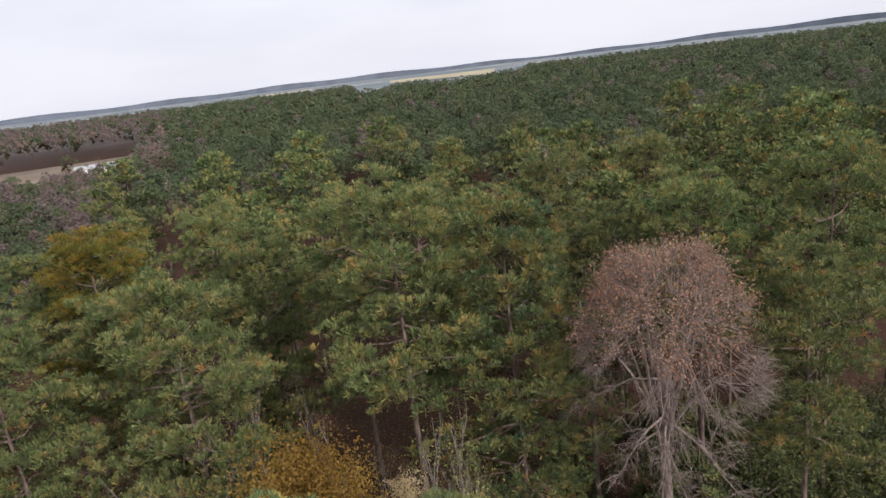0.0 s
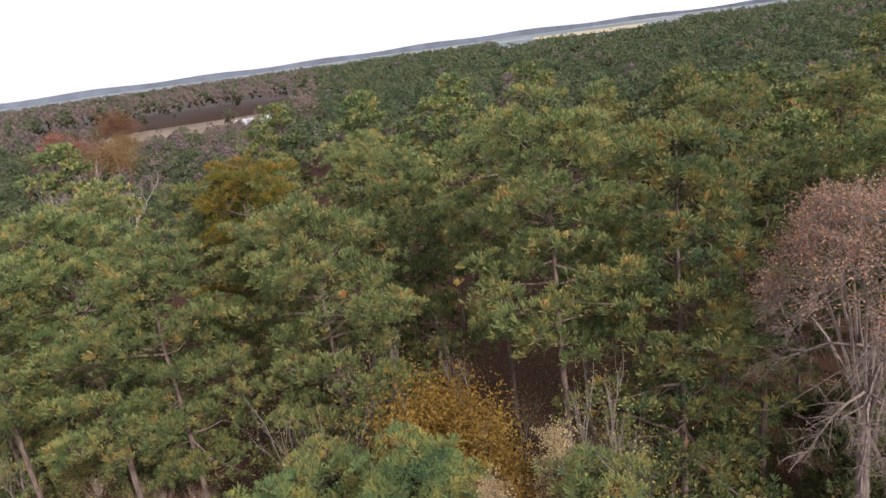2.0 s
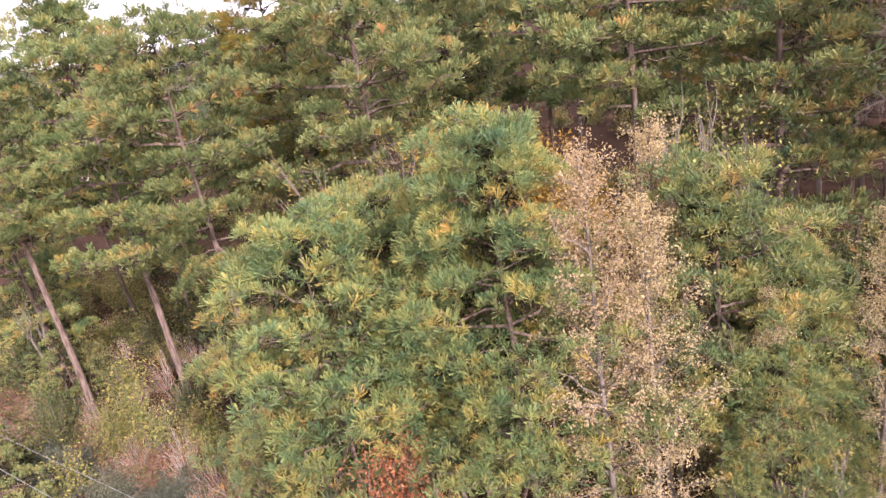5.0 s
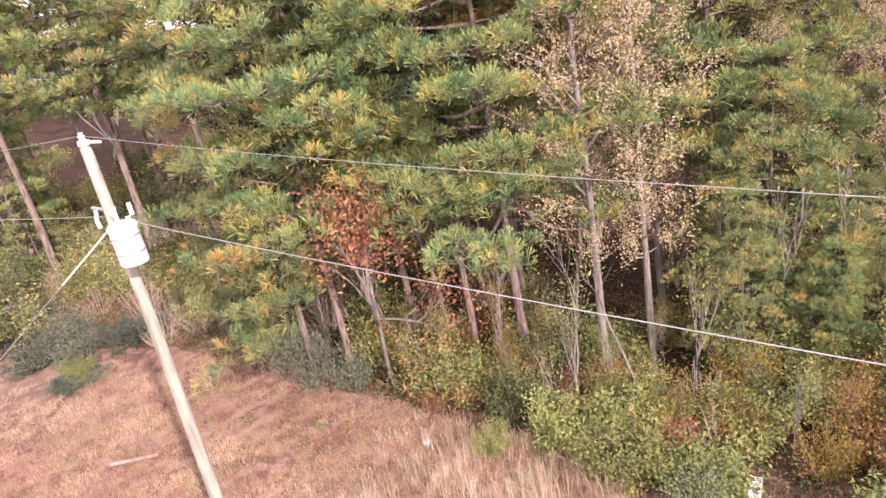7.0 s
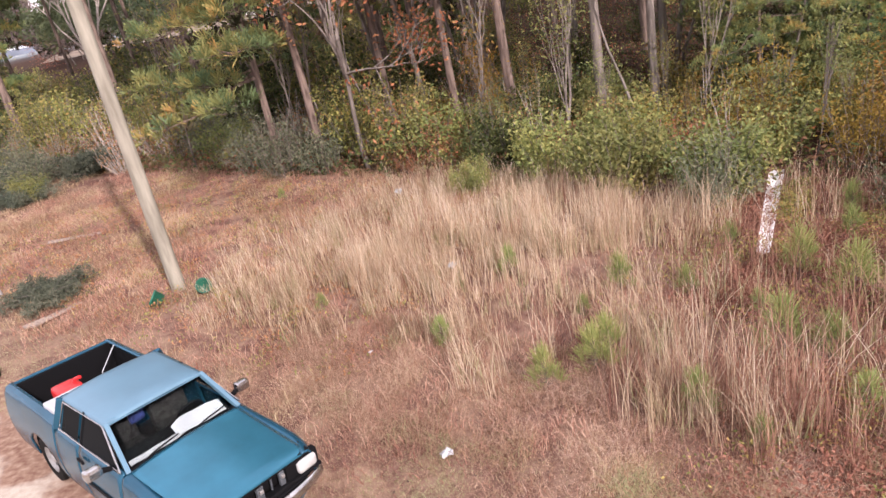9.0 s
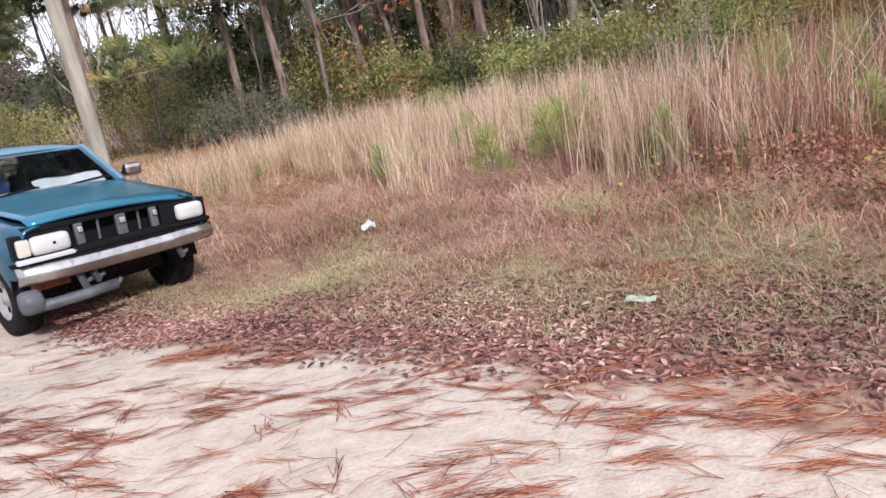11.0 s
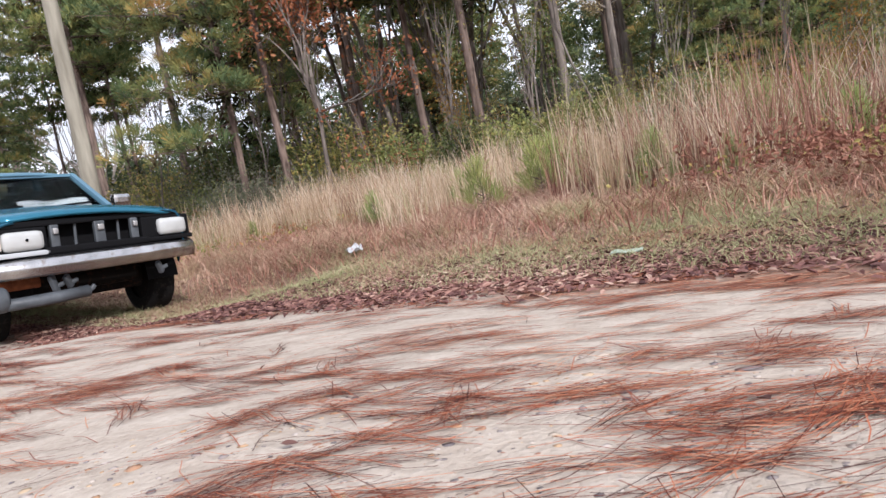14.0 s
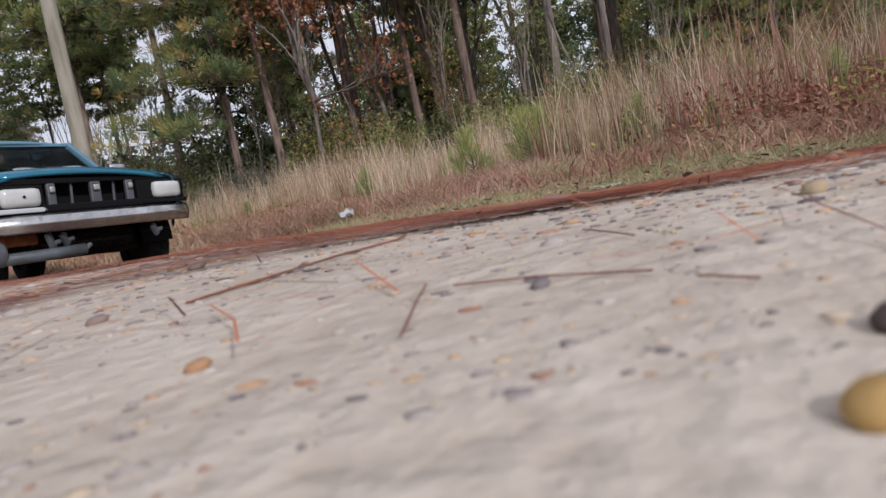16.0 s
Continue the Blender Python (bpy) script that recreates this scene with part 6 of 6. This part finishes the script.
def cable(name, points, r, label, cat_="cable"):
    ob = part(name, rod(points, r, 6), WIRE, None)
    return tagged(ob, label, cat_)


def span(p, q, sag, n=24):
    p, q = np.array(p), np.array(q)
    s = np.linspace(0, 1, n)[:, None]
    return p * (1 - s) + q * s - np.array([0, 0, 1]) * sag * 4 * s * (1 - s)


T1 = np.array(POLE) + [0.09, 0.2, 11.55]
T2 = np.array(POLE) + [0.12, 0.05, 9.85]
along = np.array([0.829, -0.559, 0])
cable("power_line", span(T1, T1 + along * 60 + [0, 0, -0.2], 1.45), 0.0045, "bare overhead wire strung along the track from the pole")
cable("power_line", span(T2, T2 + along * 60 + [0, 0, -0.2], 1.4), 0.0075, "thicker overhead wire strung along the track from the pole")
cable("power_line", span(T1, T1 - along * 60 + [0, 0, 0.4], 1.0), 0.006, "bare overhead wire running on past the pole")
cable("power_line", span(T2, T2 - along * 60 + [0, 0, 0.4], 1.0), 0.008, "thicker overhead wire running on past the pole")
guy_foot = np.array([-19.0, 6.0, float(gz(-19.0, 6.0))])
guy_top = T2 + [-0.1, 0.05, -0.25]
guy = cable("guy_wire", span(guy_top, guy_foot, 0.0, 8), 0.005, "thin steel guy wire staying the utility pole", "guy wire")
gd_ = unit(guy_foot - guy_top)
part("strain_insulator", rod([guy_top + gd_ * 0.15, guy_top + gd_ * 0.5, guy_top + gd_ * 1.5], 0.014), PORCELAIN, guy, "pale strain insulator")
part("guy_guard", rod([guy_foot - gd_ * 0.75, guy_foot + gd_ * 0.02], 0.06), PORCELAIN, guy, "white guy guard at the foot")

# ---- loose things on the grass ----
GREEN_PLASTIC = paint("green_plastic", (0.012, 0.12, 0.075), 0.4, 0, 0.2, 8)
pot = part("plant_pot", lathe([(0.12, 0.0), (0.16, 0.26), (0.175, 0.26), (0.175, 0.31), (0.15, 0.31), (0.11, 0.03), (0.0, 0.03)], 20, "Z"), GREEN_PLASTIC, None, smooth=True)
pot.matrix_basis = pose(-6.5, 13.15, float(gz(-6.5, 13.15)) + 0.06, 55, 15, 30)
tagged(pot, "tipped green plastic pot beside the pole", "pot", "pots by the pole")
pot2 = part("plant_pot", lathe([(0.15, 0.0), (0.19, 0.2), (0.2, 0.2), (0.2, 0.24), (0.17, 0.24), (0.14, 0.03), (0.0, 0.03)], 20, "Z"), GREEN_PLASTIC, None, smooth=True)
pot2.matrix_basis = pose(-7.35, 12.95, float(gz(-7.35, 12.95)) + 0.05, -50, 20, 120)
tagged(pot2, "low green plastic pot lying beside the pole", "pot", "pots by the pole")


def crumple(w, l, amp, seed):
    return lambda u, v: ((u - 0.5) * l, (v - 0.5) * w, amp * (1.2 + math.sin(7 * u + seed) * math.cos(6 * v + seed * 2)) + 0.4 * amp * math.sin(15 * u * v + seed))


def litter(name, x, y, w, l, amp, mat, label, cat_, rz=0, tilt=0, lift=0.05):
    ob = part(name, sheet(crumple(w, l, amp, x * 3 + y), 10, 8, 0.006), mat, None)
    ob.matrix_basis = pose(x, y, float(gz(x, y)) + lift, tilt, 0, rz)
    return tagged(ob, label, cat_)


litter("paper_cup", -1.06, 6.75, 0.1, 0.15, 0.035, SHEET, "crumpled white paper carton lying in the straw", "litter", 20, 14)
litter("plastic_bag", -0.88, 11.6, 0.13, 0.17, 0.05, SHEET, "small white plastic bag caught in tall grass", "litter", 60, 10, 0.25)
litter("plastic_bag", -2.3, 17.3, 0.16, 0.2, 0.06, SHEET, "small white plastic bag near the wood's edge", "litter", 10, 10, 0.1)
litter("paper_scrap", -2.3, 9.4, 0.05, 0.07, 0.012, SHEET, "tiny white paper scrap on the straw", "litter", 10)
litter("paper_scrap", -3.0, 9.6, 0.04, 0.06, 0.012, SHEET, "tiny white paper scrap on the straw", "litter", 70)
litter("green_wrapper", 0.88, 3.7, 0.07, 0.17, 0.006, paint("mint_green_paper", (0.34, 0.4, 0.31), 0.5, 0, 0.1, 9), "flat mint-green wrapper among fallen leaves", "litter", -25, 2, 0.012)
jug = part("plastic_jug", lathe([(0.0, 0), (0.1, 0.01), (0.11, 0.06), (0.11, 0.2), (0.05, 0.28), (0.035, 0.33), (0.0, 0.335)], 16, "Z"), SHEET, None, smooth=True)
jug.matrix_basis = pose(-12.7, 15.2, float(gz(-12.7, 15.2)) + 0.02, 12, 0, 0)
tagged(jug, "white plastic jug standing in the straw", "jug")

# white strip of siding half buried in the weeds
STRIP = paint("white_vinyl", (0.82, 0.82, 0.83), 0.4, 0, 0.05, 3)
strip = part("siding_strip", sheet(lambda u, v: (4.1 * u, (v - 0.5) * (0.2 + 0.1 * u), 0.03 * math.sin(3 * u + 1) + 0.02 * math.cos(6.28 * v) + 0.05 * u), 24, 6, 0.012), STRIP, None)
strip.matrix_basis = pose(4.4, 10.3, float(gz(4.4, 10.3)) + 0.1, 0, 0, 62.5)
tagged(strip, "long white vinyl strip lying half hidden in russet weeds", "siding")

# spare wheel
spare = new("spare_wheel")
spare.matrix_basis = pose(-10.1, 10.75, float(gz(-10.1, 10.75)) + 0.11, 90, 0, 20)
part("tyre", lathe([(0.19, -0.09), (0.28, -0.105), (0.33, -0.09), (0.34, 0), (0.33, 0.09), (0.28, 0.105), (0.19, 0.09)], 32), RUBBER, spare, smooth=True)
part("rim", lathe([(0.2, -0.08), (0.17, -0.06), (0.15, -0.02), (0.06, -0.03), (0.05, 0.04), (0.15, 0.05), (0.2, 0.08)], 24), ALLOY, spare, smooth=True)
tagged(spare, "worn spare wheel lying flat beside the track", "wheel")

# cut brush and boards
BRUSH_GREEN = foliage("cut_brush_needles", [(0.0, (0.05, 0.065, 0.05)), (0.5, (0.12, 0.14, 0.095)), (1.0, (0.24, 0.24, 0.17))])
brush_lines, brush_c = [], []
for k in range(70):
    a, L = rng.uniform(0, 6.28), rng.uniform(0.6, 1.5)
    p = np.array([rng.normal(0, 0.35), rng.normal(0, 0.3), rng.uniform(0.05, 0.3)])
    q = p + np.array([math.cos(a) * L, math.sin(a) * L, rng.uniform(0.1, 0.55)])
    brush_lines.append((np.stack([p, (p + q) / 2 + [0, 0, 0.1], q]), [0.018, 0.012, 0.005]))
    s = rng.uniform(0.35, 1.05, (34, 1))
    brush_c.append(p * (1 - s) + q * s + rng.normal(0, 0.09, (34, 3)))
bc = np.concatenate(brush_c)
bc[:, 2] = np.maximum(bc[:, 2], 0.03)
brush = new("brush_pile")
part("branchwork", mesh_np("brush_sticks", *tubes(brush_lines, 3), GREY_BARK), None, brush)
part("foliage", mesh_np("brush_leaves", *tufts(bc, rng.normal(0, 1, bc.shape), 0.16, 6, 1.0, 0.09), BRUSH_GREEN), None, brush)
tagged(brush, "heap of cut grey-green pine brush on the straw", "brush pile", "brush piles")
stand(brush, -10.7, 14.3, 0, 0.66)
for x, y, rz, s in ((-18.2, 25.2, 80, 0.8), (-21.0, 28.2, 200, 1.3), (-24.5, 31.5, 20, 1.4), (-17.2, 28.8, 140, 1.2), (-27.5, 33.8, 300, 1.3)):
    again(brush, x, y, rz, s)
OLD_BOARD = bark("old_board", (0.2, 0.15, 0.12), (0.42, 0.35, 0.3), 4)
for x, y, rz, L in ((-10.05, 13.35, 62, 1.2), (-10.25, 13.2, 50, 0.9), (-12.6, 18.9, 10, 1.6)):
    b_ = part("board", box(L, 0.14, 0.05, (0, 0, 0), 0.008), OLD_BOARD, None)
    b_.matrix_basis = pose(x, y, float(gz(x, y)) + 0.06, 4, 3, rz)
    tagged(b_, "weathered board lying in the straw", "board", "loose boards")

# pine seedlings among the grass
sl_c, sl_l = [], []
for z in np.linspace(0.12, 0.8, 15):
    for k in range(4):
        a = rng.uniform(0, 6.28)
        rr = (0.95 - z) * 0.3
        sl_c.append([math.cos(a) * rr, math.sin(a) * rr, z])
        sl_l.append((np.array([[0, 0, z - 0.08], [math.cos(a) * rr, math.sin(a) * rr, z]]), [0.007, 0.004]))
sl_c = np.array(sl_c + [[0, 0, 0.88]])
SEEDLING = foliage("seedling_needles", [(0.0, (0.16, 0.22, 0.07)), (0.5, (0.28, 0.34, 0.12)), (1.0, (0.44, 0.42, 0.17))])
seedling = new("pine_seedling")
part("stem", mesh_np("seedling_stem", *tubes([(np.array([[0, 0, -0.1], [0.01, 0, 0.45], [0, 0.01, 0.9]]), [0.014, 0.01, 0.005])] + sl_l, 4), PINE_BARK), None, seedling)
part("crown", mesh_np("seedling_needles", *tufts(sl_c[::2], sl_c[::2] * [1.2, 1.2, 0] + [0, 0, 0.7], 0.3, 20, 0.42, 0.018), SEEDLING), None, seedling)
tagged(seedling, "bright green pine seedling standing in the tall grass", "seedling", "pine seedlings")
stand(seedling, 1.07, 7.9, 0, 0.75)
for x, y, s in ((3.39, 7.53, 1.5), (4.57, 9.42, 1.4), (0.36, 7.71, 1.1), (2.07, 6.79, 1.0), (3.73, 6.23, 1.0), (3.9, 7.26, 1.2), (2.53, 6.07, 0.7), (-1.09, 9.32, 0.8), (1.94, 10.0, 1.1), (4.9, 8.56, 1.5),
                (1.3, 8.1, 1.2), (5.6, 7.6, 1.4), (6.2, 9.0, 1.6), (6.9, 7.2, 1.3), (-3.4, 11.2, 0.6), (-5.3, 12.2, 0.5), (0.2, 11.4, 0.9), (-6.0, 19.0, 0.6), (5.3, 5.9, 1.0), (2.9, 9.6, 0.8), (5.9, 10.4, 1.0), (3.6, 8.6, 0.7), (4.1, 10.9, 0.8), (6.4, 11.3, 1.1), (1.2, 9.4, 0.6), (5.2, 7.2, 0.9), (2.2, 8.4, 0.5)):
    again(seedling, x, y, float(rng.uniform(0, 360)), s * 0.62)

# ---- litter of the wood on the track ----
n_l = 30000
lu = rng.uniform(-9, 6, n_l)
edge_ = 0.7 * (fbm(lu * 1.1, 0 * lu, 71) - 0.5)
ld = 2.55 + edge_ + (1.3 - 0.55 * sstep(2.5, 5.5, -lu)) * rng.beta(1.6, 1.5, n_l) + rng.normal(0, 0.12, n_l)
lx, ly = uv(lu, ld)
tagged(new("fallen_leaves", mesh_np("fallen_leaves", *flat_leaves(on_ground(lx, ly, -0.01), 0.026), DEAD_LEAF)), "brown fallen leaves along the track's edge", "leaves", kind="stuff")
n_l = 1800
lu, ld = rng.uniform(-12, 9, n_l), rng.uniform(3, 6.5, n_l)
lx, ly = uv(lu, ld)
tagged(new("scattered_leaves", mesh_np("scattered_leaves", *flat_leaves(on_ground(lx, ly, -0.04), 0.026), DEAD_LEAF)), "scattered brown leaves on the matted grass", "leaves", kind="stuff")


def needle_strips(P, az, L, w):
    k = len(P)
    d = np.stack([np.cos(az), np.sin(az), 0 * az], 1)
    n_ = np.stack([-np.sin(az), np.cos(az), 0 * az], 1)
    bend = rng.normal(0, 0.045, (k, 1)) * L[:, None]
    mids = P + n_ * bend
    a, b = P - d * L[:, None] / 2, P + d * L[:, None] / 2
    for q in (a, b, mids):
        q[:, 2] = gz(q[:, 0], q[:, 1]) + rng.uniform(0.002, 0.013, k)
    wv = n_ * w[:, None] / 2
    V = np.stack([a - wv, a + wv, mids - wv, mids + wv, b - wv, b + wv], 1).reshape(-1, 3)
    o = np.arange(k)[:, None] * 6
    return V, np.concatenate([o + [[0, 1, 3, 2]], o + [[2, 3, 5, 4]]])


# pine straw drifts in wind-rows over the sand
n_n = 6500
nu_, nd_ = rng.uniform(-8, 5, n_n * 4), rng.uniform(-1.0, 2.9, n_n * 4)
ax, ay = NY * nu_ + NX * nd_, -NX * nu_ + NY * nd_
row = 0.5 * fbm(ax * 1.6 + 0.9 * ay, ay * 6.5 - 1.4 * ax, 21) + 0.5 * fbm(ax * 4.1 + 1.5 * ay, ay * 14 - 3.0 * ax, 27) + 0.3 * (fbm(ax * 0.9, ay * 0.9, 31) - 0.5)
keep = rng.uniform(size=len(nu_)) < 0.05 + 0.36 * sstep(0.5, 0.68, row + 0.06 * sstep(1.4, 2.8, nd_)) * (0.4 + 0.6 * sstep(-1.5, 1.5, nd_)) * (0.35 + 0.65 * sstep(-5, -1.5, nu_))
nu_, nd_ = nu_[keep][:n_n], nd_[keep][:n_n]
nx_, ny_ = uv(nu_, nd_)
clear = np.hypot(nx_, ny_) > 0.62 + 0.2 * np.sin(7 * nx_)
nx_, ny_, nu_ = nx_[clear], ny_[clear], nu_[clear]
az = rng.normal(0.15, 0.5, len(nx_)) + 0.25 * np.sin(nu_ * 1.7)
# bundles of shed needles, swept together by wind and wheels
n_b = 2700
br_, ba_ = 0.66 + 3.9 * rng.uniform(0, 1, n_b) ** 1.25, rng.uniform(-0.85, 0.8, n_b)
bx, by = br_ * np.sin(ba_), br_ * np.cos(ba_)
drift = 0.55 * fbm(bx * 1.6 + 0.8 * by, by * 4.2 - 1.2 * bx, 41) + 0.45 * fbm(bx * 4.1, by * 9.0, 47)
keep = rng.uniform(size=n_b) < (0.03 + 0.97 * sstep(0.48, 0.58, drift)) * (0.35 + 0.65 * sstep(0.9, 1.4, br_))
bx, by, drift = bx[keep], by[keep], drift[keep]
# one row along the crown of the track, and a heap in front of it
ru = rng.uniform(-4.5, 3.5, 150)
rx, ry = uv(ru, 1.16 + 0.08 * np.sin(1.7 * ru + 1) + rng.normal(0, 0.08, 150))
hx = np.clip(rng.normal(0.09, 0.13, 75), -0.22, 0.34)
hy = 0.79 - 0.3 * (hx - 0.05) + rng.normal(0, 0.038, 75)
lx_ = rng.uniform(-0.75, -0.2, 20)
ly_ = 0.95 + 0.25 * (lx_ + 0.2) + rng.normal(0, 0.035, 20)
# brown straw caught round the truck's front wheels
tx_, ty_ = rng.normal(-3.0, 0.55, 90), rng.normal(5.2, 0.4, 90)
bx, by = np.r_[bx, rx, hx, lx_, tx_], np.r_[by, ry, hy, ly_, ty_]
per_ = rng.integers(4, 17, len(bx))
way = rng.normal(0.05, 0.34, len(bx)) + rng.normal(0, 0.9, len(bx)) * (rng.uniform(size=len(bx)) < 0.15)
qa = np.repeat(way, per_)
along_, side_ = rng.normal(0, 0.055, len(qa)), rng.normal(0, 0.013, len(qa))
qx = np.repeat(bx, per_) + np.cos(qa) * along_ - np.sin(qa) * side_
qy = np.repeat(by, per_) + np.sin(qa) * along_ + np.cos(qa) * side_
nx_, ny_ = np.r_[nx_, qx], np.r_[ny_, qy]
az = np.r_[az, qa + rng.normal(0, 0.22, len(qa))]
# a few single needles on the bare sand
sr_, sa_ = rng.uniform(0.28, 0.8, 46), rng.uniform(-0.75, 0.75, 46)
nx_, ny_, az = np.r_[nx_, sr_ * np.sin(sa_)], np.r_[ny_, sr_ * np.cos(sa_)], np.r_[az, rng.normal(0.1, 0.7, 46)]
V, F = needle_strips(np.stack([nx_, ny_, 0 * nx_], 1), az, rng.uniform(0.09, 0.2, len(nx_)), rng.uniform(0.8, 1.3, len(nx_)) * (0.0009 + 0.0006 * np.minimum(np.hypot(nx_, ny_), 3)))
tagged(new("pine_straw", mesh_np("pine_straw", V, F, STRAW_NEEDLE)), "drifts of red-brown fallen pine needles on the sand", "pine needles", kind="stuff")

# pebbles and grit where the track is bare
def pebbles(C, r):
    ico = bmesh.new()
    bmesh.ops.create_icosphere(ico, subdivisions=1, radius=1)
    ico.verts.ensure_lookup_table()
    bV = np.array([v.co for v in ico.verts])
    bF = np.array([[v.index for v in f.verts] for f in ico.faces])
    ico.free()
    k = len(C)
    sc = r[:, None, None] * rng.uniform(0.55, 1.3, (k, 1, 3)) * [1.3, 1, 0.3]
    V = bV[None] * sc * rng.uniform(0.72, 1.2, (k, len(bV), 1)) + C[:, None]
    return V.reshape(-1, 3), (bF[None] + np.arange(k)[:, None, None] * len(bV)).reshape(-1, 3)


n_p = 6500
pr = 0.14 + 1.5 * rng.uniform(0, 1, n_p) ** 1.2
pa = rng.uniform(-0.75, 0.75, n_p)
px_, py_ = pr * np.sin(pa), pr * np.cos(pa)
rad = rng.gamma(1.3, 0.0014, n_p) * (0.5 + 0.8 * pr) * np.where((pr < 0.4) & (rng.uniform(size=n_p) < 0.6), 0.35, 1.0)
tagged(new("grit", mesh_np("grit", *pebbles(on_ground(px_, py_), rad), PEBBLE, True)), "pebbles and grit bedded in the pale sand", "pebbles", kind="stuff")
LEAF_BIG = on_ground(np.array([0.12, -0.35, 0.3, 0.55, -0.62, 1.05, 0.02, 0.42]), np.array([0.75, 1.25, 1.5, 0.62, 2.0, 1.7, 1.9, 1.15]), -0.012)
tagged(new("leaf_scraps", mesh_np("leaf_scraps", *flat_leaves(LEAF_BIG, 0.015), DEAD_LEAF)), "curled brown leaf scraps on the sand", "leaves", kind="stuff")
for x, y, r_, c in ((0.0625, 0.103, 0.0062, (0.4, 0.24, 0.07)), (0.092, 0.142, 0.0055, (0.06, 0.035, 0.028)), (0.22, 0.4, 0.008, (0.36, 0.27, 0.16)), (-0.1, 0.23, 0.0042, (0.36, 0.2, 0.1)), (-0.24, 0.42, 0.006, (0.22, 0.16, 0.13)), (-0.32, 0.8, 0.009, (0.2, 0.15, 0.12)), (0.62, 1.05, 0.014, (0.4, 0.32, 0.21)), (0.03, 0.26, 0.004, (0.16, 0.14, 0.14)), (0.5, 0.86, 0.009, (0.3, 0.12, 0.07))):
    ob = part("pebble", lathe([(0.0, -0.6 * r_), (0.7 * r_, -0.45 * r_), (r_, 0), (0.72 * r_, 0.42 * r_), (0.0, 0.55 * r_)], 14, "Z"), paint("pebble_stone", c, 0.7, 0, 0.3, 60), None, smooth=True)
    ob.matrix_basis = pose(x, y, float(gz(x, y)) + 0.3 * r_, 12, -8, 40) @ Matrix.Diagonal((1.3, 0.9, 1, 1))
    tagged(ob, "smooth ochre pebble on the pale sand", "pebble", "pebbles near the camera")
STICK = paint("dead_twig", (0.2, 0.085, 0.05), 0.8, 0, 0.3, 20)
for pts in (((-0.18, 0.42), (-0.1, 0.56), (-0.055, 0.62), (-0.05, 0.68)), ((0.52, 0.96), (0.58, 1.0), (0.65, 1.01)), ((-0.018, 0.31), (-0.021, 0.27), (-0.024, 0.215)), ((-0.005, 0.292), (0.03, 0.275), (0.07, 0.242)), ((0.078, 0.22), (0.09, 0.2)), ((0.08, 0.41), (0.088, 0.37), (0.092, 0.34))):
    P = [(x, y, float(gz(x, y)) + 0.002) for x, y in pts]
    tagged(part("twig", rod(P, 0.0005 if pts[0][1] < 0.415 else 0.0011, 6), STICK, None), "thin dead twig lying on the sand", "twig", "twigs on the track")
